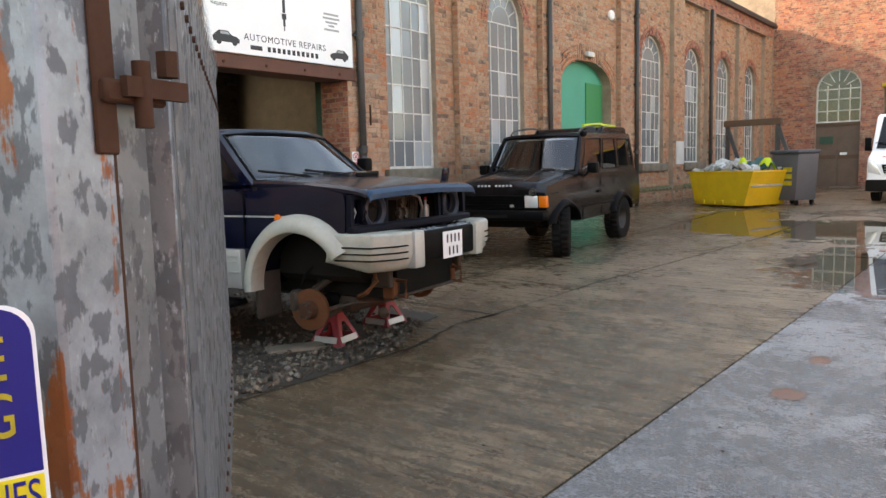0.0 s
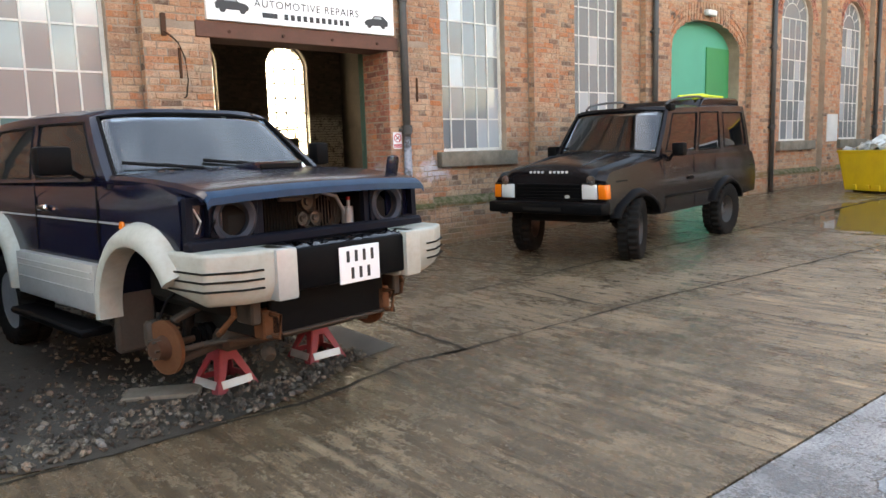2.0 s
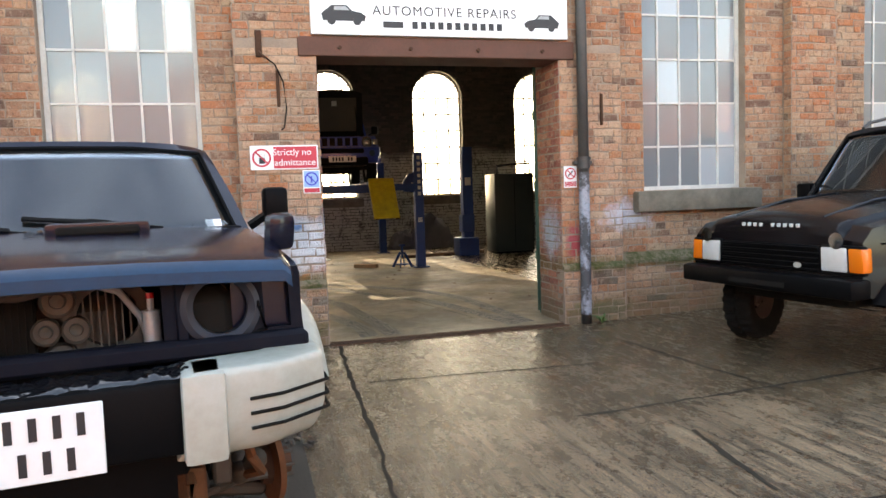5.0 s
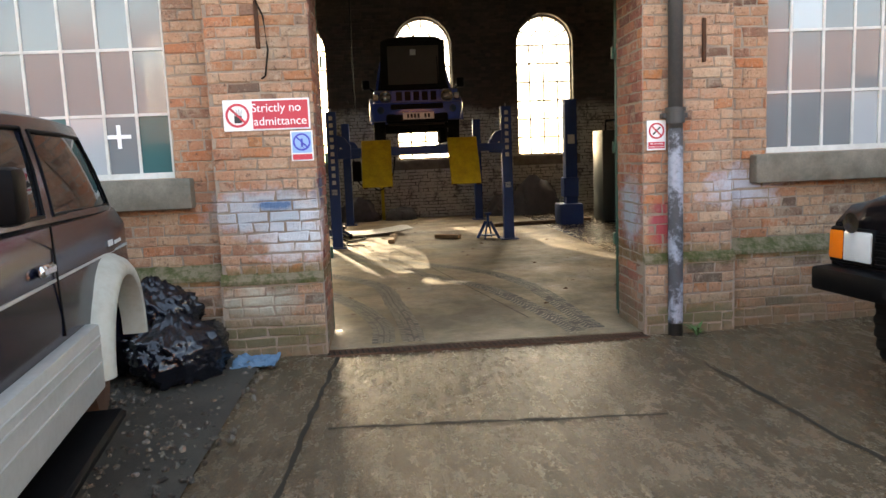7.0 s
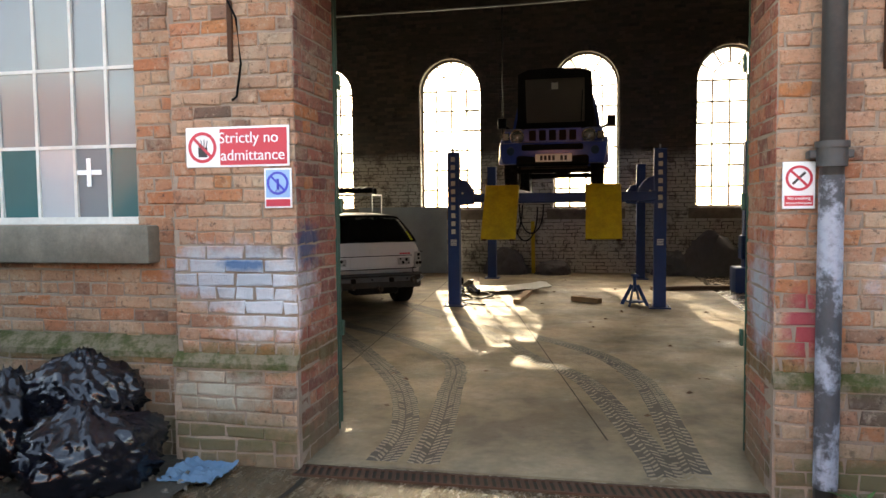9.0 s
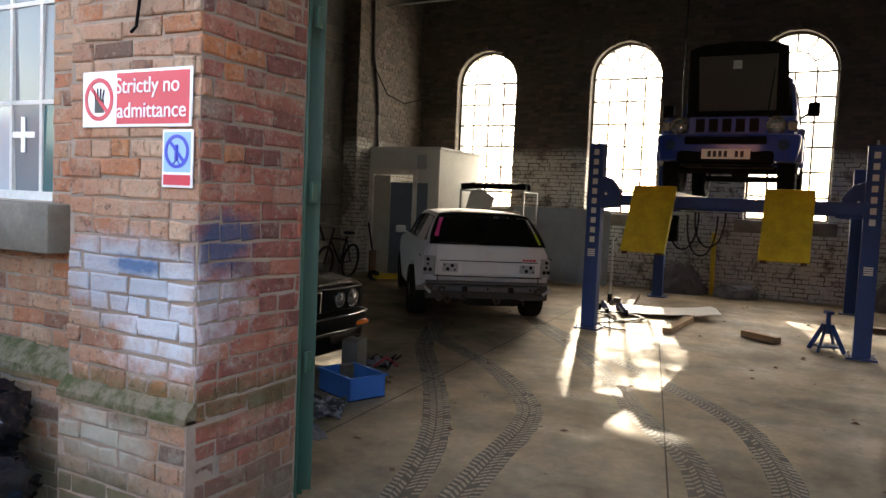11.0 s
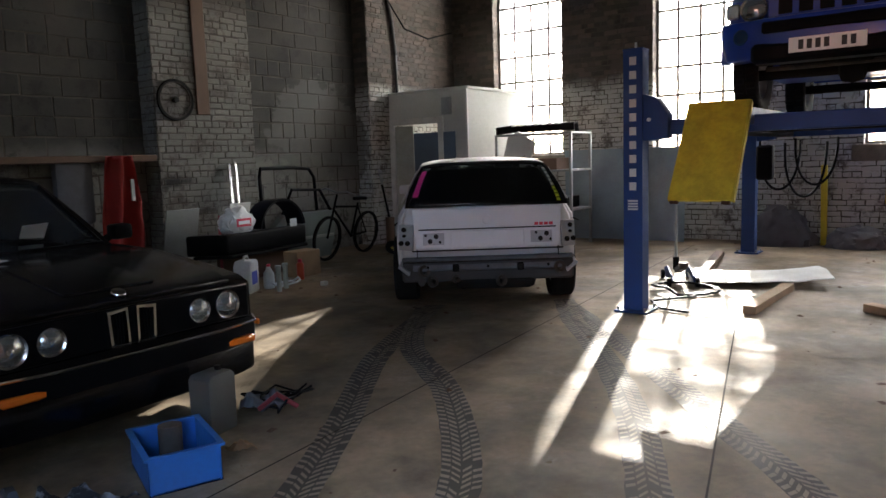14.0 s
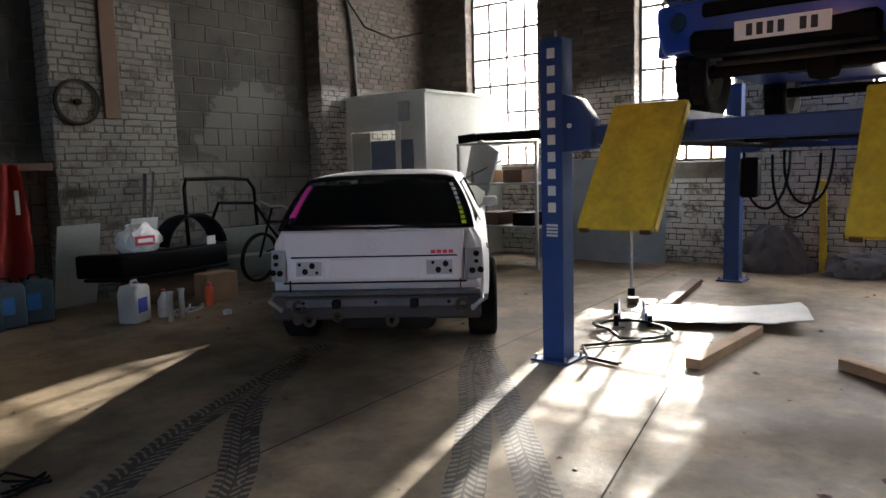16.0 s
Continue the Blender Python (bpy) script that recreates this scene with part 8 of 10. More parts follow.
def gravel():
    """Loose stones under and beside the raised car."""
    rng = random.Random(5)
    b = bmesh.new()
    n = 26
    rows = []
    for i in range(n + 1):
        y = -6 + (11.2) * i / n
        edge = -3.66 - (0.0 if y < 4.0 else (y - 4.0) * 0.55) + rng.uniform(-0.08, 0.08)
        row = []
        for j in range(9):
            x = edge - (edge + 8.48) * j / 8
            row.append(b.verts.new((x, y, 0.006 + (0.0 if j == 0 else rng.uniform(0.0, 0.02)))))
        rows.append(row)
    for p, q in zip(rows, rows[1:]):
        for j in range(8):
            b.faces.new((p[j], q[j], q[j + 1], p[j + 1]))
    bmesh.ops.recalc_face_normals(b, faces=b.faces)
    if b.faces[0].normal.z < 0:
        bmesh.ops.reverse_faces(b, faces=b.faces)
    structure("gravel_bed", "wet dark dirt and grit beside the concrete", b, "soil", "ground")
    ico = bmesh.new()
    bmesh.ops.create_icosphere(ico, subdivisions=1, radius=1.0)
    base = [v.co.copy() for v in ico.verts]
    tris = [[v.index for v in f.verts] for f in ico.faces]
    ico.free()
    verts, faces = [], []
    for k in range(6200):
        y = rng.uniform(0.6, 4.9) if k < 3400 else rng.uniform(-1.5, 5.0) if k < 4600 else rng.uniform(3.2, 5.3)
        edge = -3.70 - (0.0 if y < 4.0 else (y - 4.0) * 0.55)
        x = edge - abs(rng.gauss(0, 0.75)) if k < 3400 else rng.uniform(-8.3, edge if k < 4600 else -5.4)
        if x < -8.3:
            continue
        s = rng.choice((0.006, 0.008, 0.011, 0.014, 0.018, 0.026))
        m = Euler((rng.uniform(0, 6), rng.uniform(0, 6), rng.uniform(0, 6))).to_matrix()
        i = len(verts)
        for c in base:
            p = m @ Vector((c.x * rng.uniform(0.8, 1.4), c.y * rng.uniform(0.7, 1.1), c.z * rng.uniform(0.5, 0.9))) * s
            verts.append((x + p.x, y + p.y, 0.014 + s * 0.35 + p.z * 0.8))
        faces += [[i + a for a in t] for t in tris]
    me = bpy.data.meshes.new("gravel")
    me.from_pydata(verts, [], faces)
    me.materials.append(M["stone"])
    tagged(new("gravel", me), "loose grey gravel and broken stone on the dirt", "gravel", kind="stuff")
    # scraps along the yard
    verts, faces = [], []
    for k in range(500):
        x, y = rng.uniform(-8.2, 0.5), rng.uniform(1.5, 16)
        s = rng.choice((0.004, 0.006, 0.009))
        i = len(verts)
        for c in base:
            verts.append((x + c.x * s * rng.uniform(0.7, 1.5), y + c.y * s, rise(y) + s * 0.5 + c.z * s * 0.7))
        faces += [[i + a for a in t] for t in tris]
    me = bpy.data.meshes.new("grit")
    me.from_pydata(verts, [], faces)
    me.materials.append(M["stone"])
    tagged(new("grit", me), "scattered grit and leaf scraps on wet concrete", "grit", kind="stuff")


gravel()


def crumpled(bm, amount, scale, seed):
    for v in bm.verts:
        n = noise.turbulence_vector(v.co * scale + Vector((seed, seed, 0)), 3, False)
        f = noise.noise(v.co * scale * 2.3 + Vector((seed * 2, 0, 5)))
        v.co += (n - Vector((0.3, 0.3, 0.3))) * amount + v.co.normalized() * amount * (abs(f) * 1.4)
    return bm


def bin_bag(x, y, z, sx, sy, sz, turn, seed):
    bm = bmesh.new()
    bmesh.ops.create_icosphere(bm, subdivisions=5, radius=1.0)
    for v in bm.verts:
        p = v.co.copy()
        if p.z < -0.55:
            v.co.z = -0.55 + (p.z + 0.55) * 0.06
        k = max(0.0, (p.z - 0.55) / 0.45)
        v.co.x *= 1 - 0.6 * k
        v.co.y *= 1 - 0.6 * k
        v.co.z += 0.08 * k
        a = math.atan2(p.y, p.x)
        fold = 1 - abs(math.sin(a * 4.5 + seed + p.z * 2.2 + 2.6 * noise.noise(p * 1.3 + Vector((seed, 0, 0)))))
        small = 1 - abs(math.sin(a * 11 + seed * 2 + p.z * 5 + 3.0 * noise.noise(p * 2.1 + Vector((0, seed, 0)))))
        bulge = noise.noise(p * 1.1 + Vector((seed * 3, 0, 1)))
        ridge = 1 - abs(noise.noise(p * 4.5 + Vector((seed, 2, seed)))) * 2
        fine = 1 - abs(noise.noise(p * 9.0 + Vector((2, seed, 0)))) * 2
        v.co *= 1 + 0.14 * fold ** 3 + 0.08 * small ** 3 + 0.18 * bulge + 0.10 * max(ridge, 0) ** 2 + 0.06 * max(fine, 0) ** 2
    low_z = min(v.co.z for v in bm.verts)
    moved(bm, Matrix.Diagonal((sx, sy, sz, 1)))
    o = part("bin_bag", bm, "bag", None, "", True)
    o.matrix_world = pose(x, y, z - low_z * sz - 0.01, 0, 0, turn)
    tagged(o, "full shiny black plastic refuse bag slumped by the wall", "refuse bag", "refuse bags by the wall")


bin_bag(-8.10, 4.06, 0.01, 0.28, 0.25, 0.30, 20, 1.0)
bin_bag(-7.98, 4.68, 0.01, 0.27, 0.34, 0.24, 75, 4.0)
bin_bag(-8.20, 4.46, 0.28, 0.24, 0.29, 0.22, 10, 8.0)


def small_yard_things():
    t = thing("plastic_tub", pose(-7.86, 3.92, 0.0, 0, 0, 15), "pale grey-green plastic tub beside the refuse bags", "tub")
    part("tub", join(slab([(-0.17, -0.2), (0.17, -0.2), (0.17, 0.2), (-0.17, 0.2)], 0.02, 0.33, "z", bev=0.03)), plain("pale_plastic", (0.42, 0.45, 0.38), 0.5, 0, 0.3), t)
    part("rim", slab([(-0.19, -0.22), (0.19, -0.22), (0.19, 0.22), (-0.19, 0.22)], 0.33, 0.38, "z", bev=0.012), "cream", t)
    bm = bmesh.new()
    bmesh.ops.create_grid(bm, x_segments=16, y_segments=16, size=0.16)
    for v in bm.verts:
        v.co.z = 0.02 + 0.05 * abs(noise.noise(v.co * 14)) + 0.03 * abs(noise.noise(v.co * 30))
    moved(bm, pose(-8.22, 5.16, 0.0))
    r = bmesh.ops.solidify(bm, geom=list(bm.faces), thickness=0.004)
    tagged(part("rag", bm, plain("pale_blue_cloth", (0.10, 0.20, 0.30), 0.9, 0, 0.4)), "crumpled pale blue rag on wet ground by the pier", "rag")
    w = thing("weed", pose(-8.30, 8.56, 0.0), "small green weed growing at the downpipe foot", "plant")
    rng = random.Random(2)
    for k in range(16):
        a, ln = rng.uniform(0, 6.28), rng.uniform(0.06, 0.15)
        c, s = math.cos(a), math.sin(a)
        part("leaf", sheet([(0, 0, 0), (c * ln * 0.5 - s * 0.012, s * ln * 0.5 + c * 0.012, ln * 0.6), (c * ln, s * ln, ln * 0.7), (c * ln * 0.5 + s * 0.012, s * ln * 0.5 - c * 0.012, ln * 0.6)], 0.002), "leaf", w)
    tagged(part("timber_offcut", moved(box((-0.22, -0.10, 0), (0.22, 0.10, 0.03), 0.008), pose(-4.35, 3.55, 0.012, 0, 0, 60)), "sill"), "broken grey paving piece lying on the gravel", "paving slab")


small_yard_things()


# ---- palisade gate beside the camera's start ----
def palisade():
    gate = thing("palisade_gate", pose(0, 0, 0), "open galvanised steel palisade gate leaf with spiked tops", "gate")
    a, b = Vector((-1.22, 0.70, 0)), Vector((-3.64, 2.44, 0))
    d = (b - a).normalized()
    nrm = Vector((-d.y, d.x, 0))
    ln = (b - a).length
    turn = math.degrees(math.atan2(d.y, d.x))

    def pale(bm_len, t, lean=0.0):
        w, f, h = 0.034, 0.012, bm_len
        prof = [(-w, 0), (-w * 0.45, f), (w * 0.45, f), (w, 0)]
        bm = bmesh.new()
        rings = []
        for z, k in ((0.10, 1.0), (h - 0.20, 1.0)):
            rings.append([bm.verts.new((x * k, y, z)) for x, y in prof] + [bm.verts.new((x * k, y - 0.004, z)) for x, y in prof[::-1]])
        for i in range(8):
            j = (i + 1) % 8
            bm.faces.new((rings[0][i], rings[0][j], rings[1][j], rings[1][i]))
        for x0, out, hh in ((-w, -0.03, 0.13), (0, 0.0, 0.20), (w, 0.03, 0.13)):
            tip = bm.verts.new((x0 * 1.1, 0.03 if x0 else -0.01, h - 0.20 + hh))
            e = [bm.verts.new((x0 * 0.6 - 0.012, 0.006, h - 0.20)), bm.verts.new((x0 * 0.6 + 0.012, 0.006, h - 0.20)), bm.verts.new((x0 * 0.6, 0.0, h - 0.20))]
            bm.faces.new((e[0], e[1], tip))
            bm.faces.new((e[1], e[2], tip))
            bm.faces.new((e[2], e[0], tip))
        return bm
    first = part("pale", pale(2.06, 0), "steel_galv", gate)
    n = int(ln / 0.135)
    for k in range(n):
        o = first if k == 0 else new("pale", first.data)
        o.parent = gate
        p = a + d * (0.12 + (ln - 0.2) * k / (n - 1))
        o.matrix_world = Matrix.Translation(p + nrm * -0.03) @ pose(0, 0, 0, 0, 0, turn + 180)
    for z in (0.32, 1.72):
        part("rail", beam(a + Vector((0, 0, z)), b + Vector((0, 0, z)), 0.045, 0.045, 0.004, nrm), "steel_galv", gate)
        for k in range(n):
            p = a + d * (0.12 + (ln - 0.2) * k / (n - 1)) + Vector((0, 0, z))
            part("bolt", rod(p - nrm * 0.05, p - nrm * 0.03, 0.009, 6), "rust", gate)
    part("stile", beam(b + Vector((0, 0, 0.08)), b + Vector((0, 0, 1.78)), 0.05, 0.05, 0.004, nrm), "rust", gate, "rust-stained end stile")
    part("stile", beam(a + d * 0.03 + Vector((0, 0, 0.08)), a + d * 0.03 + Vector((0, 0, 2.0)), 0.06, 0.06, 0.004, nrm), "steel_galv", gate)
    post = thing("gate_post", pose(-1.105, 0.467, 0, 0, 0, 112), "thick galvanised steel gate post with rust streaks and hinge", "post")
    part("post", box((-0.065, -0.065, -0.02), (0.065, 0.065, 2.6), 0.008), "post_steel", post)
    part("side_post", box((0.075, -0.05, -0.02), (0.155, 0.03, 2.3), 0.006), "steel_galv", post)
    part("rust_plate", box((0.02, -0.072, 1.40), (0.066, -0.064, 1.66), 0.003), "rust", post, "dark rusted plate on the post")
    part("hinge_strap", box((0.03, -0.085, 1.475), (0.165, -0.066, 1.51), 0.005), "rust", post, "rusty hinge strap")
    hin = part("hinge", join(rod((0.10, -0.09, 1.44), (0.10, -0.09, 1.54), 0.014, 12), beam((0.06, -0.09, 1.50), (0.19, -0.10, 1.50), 0.03, 0.014)), "rust", post, "rusty bolt hinge")
    part("hinge_nut", rod((0.15, -0.10, 1.52), (0.15, -0.10, 1.56), 0.018, 6), "rust", hin)
    part("post_seam", box((0.066, -0.056, 0), (0.074, -0.05, 2.5)), "rust", post)
    fence = thing("palisade_fence", pose(0, 0, 0), "galvanised steel palisade fence continuing from the gate post", "fence")
    c, e = Vector((-1.30, 0.42, 0)), Vector((-2.1, -2.2, 0))
    fd = (e - c).normalized()
    for k in range(18):
        o = new("pale", first.data)
        o.parent = fence
        o.matrix_world = Matrix.Translation(c + fd * (0.02 + 0.15 * k)) @ pose(0, 0, 0, 0, 0, math.degrees(math.atan2(fd.y, fd.x)))
    for z in (0.32, 1.72):
        part("rail", beam(c + Vector((-0.04, 0.02, z)), e + Vector((-0.04, 0, z)), 0.045, 0.045, 0.004, (0, 0, 1)), "steel_galv", fence)
    part("fence_post", box((e.x - 0.05, e.y - 0.05, 0), (e.x + 0.05, e.y + 0.05, 2.1), 0.005), "steel_galv", fence)
    s = thing("delivery_sign", look((-1.006, 0.333, 1.008), (0.0, 0.0, 1.158)) @ pose(0, 0, 0, 0, 180, 0), "blue and yellow printed sign fixed to the fence", "sign")
    def rounded(x0, x1, z0, z1, r):
        return [(x1 - r + r * math.cos(radians(a)), z1 - r + r * math.sin(radians(a))) for a in range(0, 91, 15)] + [(x0, z1), (x0, z0), (x1, z0)]
    part("panel", slab(rounded(-0.34, 0.055, -0.32, 0.20, 0.04), -0.003, 0.0, "z"), "white", s)
    part("fixing_strap", box((-0.2, -0.03, -0.30), (-0.17, 0.03, -0.003)), "steel_galv", s)
    part("blue_field", slab(rounded(-0.335, 0.05, -0.02, 0.195, 0.04), 0.0, 0.001, "z"), "blue_deep", s)
    part("yellow_field", box((-0.335, -0.315, 0.0), (0.05, -0.024, 0.001)), plain("yellow_sign_ink", (0.78, 0.62, 0.02), 0.4, 0, 0.05), s)
    lettering("E", 0.082, Matrix.Translation((0.02, 0.128, 0.002)) @ Matrix.Diagonal((0.62, 1, 1, 1)), "yellow", s, align="RIGHT")
    lettering("G", 0.082, Matrix.Translation((0.026, 0.055, 0.002)) @ Matrix.Diagonal((0.62, 1, 1, 1)), "yellow", s, align="RIGHT")
    lettering("RIES", 0.06, Matrix.Translation((0.046, -0.052, 0.002)) @ Matrix.Diagonal((0.6, 1, 1, 1)), "blue_deep", s, align="RIGHT")


palisade()


# ---- skip at the far end ----
def skip():
    s = thing("skip", pose(-5.92, 19.75, rise(19.5), 0, 0, -27.5) @ Matrix.Diagonal((0.82, 0.85, 0.95, 1)), "yellow steel skip heaped with rubble and tarpaulin", "skip")
    prof = [(-1.02, 0.04), (1.02, 0.04), (1.34, 0.92), (1.30, 0.92), (1.0, 0.09), (-1.0, 0.09), (-1.30, 0.92), (-1.34, 0.92)]
    part("hull", slab(prof, -0.80, 0.80, "y"), "skip_yellow", s)
    for y in (-0.80, 0.76):
        part("side_wall", slab([(-1.02, 0.06), (1.02, 0.06), (1.33, 0.92), (-1.33, 0.92)], y, y + 0.04, "y"), "skip_yellow", s)
        part("rim", box((-1.37, y - 0.02, 0.90), (1.37, y + 0.06, 0.96), 0.008), "skip_yellow", s)
    for x in (-1.36, 1.30):
        part("rim", box((x, -0.8, 0.90), (x + 0.06, 0.8, 0.96), 0.008), "skip_yellow", s)
    for x in (-0.7, -0.25, 0.1, 0.6):
        part("foot_lug", box((x, -0.85, 0.05), (x + 0.12, -0.795, 0.17), 0.008), "skip_yellow", s)
    part("runner", box((-0.95, -0.6, 0.0), (0.95, -0.45, 0.05)), "rust", s)
    part("runner", box((-0.95, 0.45, 0.0), (0.95, 0.6, 0.05)), "rust", s)
    rng = random.Random(9)
    for k in range(90):
        x, y = rng.uniform(-1.2, 1.2), rng.uniform(-0.72, 0.7)
        top = 0.92 + 0.22 * (1 - (x / 1.3) ** 2) * (1 - (y / 0.9) ** 2) + rng.uniform(-0.08, 0.06)
        bm = box((-rng.uniform(0.06, 0.2), -rng.uniform(0.05, 0.12), -0.04), (rng.uniform(0.06, 0.2), rng.uniform(0.05, 0.12), rng.uniform(0.02, 0.06)), 0.01)
        crumpled(bm, 0.03, 5, k)
        o = part("rubble_piece", moved(bm, pose(x, y, top, rng.uniform(-35, 35), rng.uniform(-35, 35), rng.uniform(0, 180))), rng.choice(["rubble", "rubble", "white_dirty", "rubble"]), s)
    part("rubble_bed", box((-1.22, -0.76, 0.5), (1.22, 0.76, 0.93), 0.05), "rubble", s)
    for m, x, y, z, sx, sy, sd in (("tarp", -0.35, 0.15, 1.16, 0.75, 0.5, 1), ("tarp", 0.5, 0.1, 1.2, 0.6, 0.45, 5), ("lime", 0.75, 0.2, 1.26, 0.4, 0.2, 8), ("lime", 0.15, -0.1, 1.22, 0.35, 0.12, 3), ("white_dirty", -0.8, 0.0, 1.18, 0.3, 0.3, 6)):
        bm = bmesh.new()
        bmesh.ops.create_grid(bm, x_segments=14, y_segments=14, size=1.0)
        moved(bm, Matrix.Diagonal((sx / 1.0, sy, 1, 1)))
        for v in bm.verts:
            v.co.z = 0.22 * noise.noise(v.co * 3 + Vector((sd, 0, 0))) + 0.08 * noise.noise(v.co * 9 + Vector((sd, 3, 0))) - 0.25 * (v.co.x / sx) ** 2 * 0.5 - 0.2 * (v.co.y / sy) ** 2
        bmesh.ops.solidify(bm, geom=list(bm.faces), thickness=0.01)
        part("sheeting", moved(bm, pose(x, y, z)), m, s)
    b = thing("wheeled_bin", pose(-4.62, 20.0, rise(20.0), 0, 0, -27) @ Matrix.Diagonal((0.72, 0.9, 1.12, 1.0)), "dark grey wheeled rubbish bin beside the skip", "bin")
    part("tub", slab([(-0.45, 0.12), (0.45, 0.12), (0.55, 1.15), (-0.55, 1.15)], -0.4, 0.4, "y", bev=0.02), plain("grey_bin_plastic", (0.075, 0.075, 0.08), 0.5, 0, 0.3), b)
    for z in (0.45, 0.6, 0.75):
        part("notice_bar", box((-0.05, -0.412, z), (0.3, -0.398, z + 0.1)), "yellow", b)
    part("lid", box((-0.60, -0.46, 1.15), (0.60, 0.46, 1.24), 0.03), plain("grey_lid_plastic", (0.05, 0.055, 0.065), 0.45, 0, 0.2), b)
    for x in (-0.4, 0.4):
        part("castor", moved(lathe([(0.001, -0.03), (0.07, -0.03), (0.07, 0.03), (0.001, 0.03)], "Y", 14), pose(x, 0.3, 0.07)), "rubber", b)
        part("castor", moved(lathe([(0.001, -0.03), (0.07, -0.03), (0.07, 0.03), (0.001, 0.03)], "Y", 14), pose(x, -0.3, 0.07)), "rubber", b)
    f = thing("steel_frame", pose(0, 0, 0), "dark brown steel hoist frame standing by the wall behind the skip", "frame")
    x0, x1, y0, z0 = -7.15, -5.55, 22.4, rise(22)
    for x in (x0 + 0.1, x1 - 0.1):
        part("upright", box((x - 0.06, y0 - 0.06, z0), (x + 0.06, y0 + 0.06, z0 + 2.2), 0.008), "pipe", f)
        part("brace", beam((x + 0.5, y0 - 0.3, z0 + 0.9), (x, y0, z0 + 2.1), 0.1, 0.1, 0.006), "pipe", f)
    part("head_beam", box((x0, y0 - 0.1, z0 + 2.15), (x1, y0 + 0.1, z0 + 2.33), 0.01), "wood_dark", f)
    fan = thing("fan_unit", pose(0, 0, 0), "white wall-mounted fan unit on the end wall", "fan unit")
    part("case", box((-4.0, EW - 0.45, 5.9), (-3.0, EW, 6.8), 0.03), "white_dirty", fan)
    part("grille_ring", moved(lathe([(0.30, 0), (0.36, 0), (0.36, 0.03), (0.30, 0.03), (0.30, 0)], "Y", 24), pose(-3.5, EW - 0.48, 6.35)), "black", fan)
    part("fan_opening", rod((-3.5, EW - 0.455, 6.35), (-3.5, EW - 0.46, 6.35), 0.31, 24), "black", fan)
    tagged(part("window_panel", box((-2.6, EW - 0.04, 5.6), (-1.0, EW, 6.6), 0.01), "frame_white"), "white framed panel beside the fan unit", "panel")
    tagged(part("canopy", box((-4.5, EW - 0.25, 4.08), (-0.9, EW, 4.22), 0.01), "yellow"), "yellow-edged canopy over the end wall opening", "canopy")


skip()


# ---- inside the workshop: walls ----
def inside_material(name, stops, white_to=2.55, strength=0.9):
    """Old brick or block, whitewashed up to a ragged line, dark above."""
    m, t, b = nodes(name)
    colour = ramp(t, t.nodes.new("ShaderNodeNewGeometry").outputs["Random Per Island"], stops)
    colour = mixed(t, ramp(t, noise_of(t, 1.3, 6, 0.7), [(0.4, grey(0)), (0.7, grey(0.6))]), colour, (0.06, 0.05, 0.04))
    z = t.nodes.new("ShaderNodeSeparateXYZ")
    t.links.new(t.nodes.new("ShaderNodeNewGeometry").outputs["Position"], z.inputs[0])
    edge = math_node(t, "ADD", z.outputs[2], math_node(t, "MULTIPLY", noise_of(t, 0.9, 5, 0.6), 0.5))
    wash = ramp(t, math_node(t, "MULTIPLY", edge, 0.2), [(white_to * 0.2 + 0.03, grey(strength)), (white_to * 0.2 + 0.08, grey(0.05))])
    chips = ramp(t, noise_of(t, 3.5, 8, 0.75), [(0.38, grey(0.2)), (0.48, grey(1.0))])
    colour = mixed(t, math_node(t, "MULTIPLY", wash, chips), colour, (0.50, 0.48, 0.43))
    # old scorch on the pilaster, and a broad brushed patch of paint on the blocks
    colour = mixed(t, math_node(t, "MULTIPLY", blob(t, (-14.6, -0.35, 1.24), (0.30, 0.3, 0.10), 0.5, 2.5), 0.9), colour, (0.012, 0.011, 0.01))
    colour = mixed(t, math_node(t, "MULTIPLY", blob(t, (-17.45, -0.7, 1.80), (1.15, 0.3, 0.85), 0.08, 0.8), 0.75), colour, (0.135, 0.13, 0.115))
    t.links.new(colour, b.inputs["Base Color"])
    b.inputs["Roughness"].default_value = 0.9
    bump(t, b, noise_of(t, 60, 6, 0.7), 0.5, 0.01)
    return m


# tones lowered so the dim upper and side walls carry their shade in colour
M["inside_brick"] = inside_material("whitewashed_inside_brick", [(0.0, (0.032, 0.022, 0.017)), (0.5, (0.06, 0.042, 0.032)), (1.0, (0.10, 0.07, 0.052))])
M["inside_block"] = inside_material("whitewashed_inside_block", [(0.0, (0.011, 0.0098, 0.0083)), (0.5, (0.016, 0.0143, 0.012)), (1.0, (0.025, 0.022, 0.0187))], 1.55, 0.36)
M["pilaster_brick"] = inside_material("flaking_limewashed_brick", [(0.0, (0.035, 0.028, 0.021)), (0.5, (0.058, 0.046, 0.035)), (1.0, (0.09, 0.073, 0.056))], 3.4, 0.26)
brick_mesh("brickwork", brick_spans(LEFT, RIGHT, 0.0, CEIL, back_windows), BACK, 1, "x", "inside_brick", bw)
for o in back_windows:
    arch_bricks(o, BACK, "inside_brick", bw, 1)
    c, hf, bo, sp, tp = o
    for s in (-1, 1):
        brick_mesh("reveal_bricks", brick_spans(BACK - 0.2, BACK, bo, sp, []), c + s * hf, -s, "y", "inside_brick", bw)
PIL = [(-15.85, -14.35), (-20.8, -18.3), (-11.9, -10.9)]
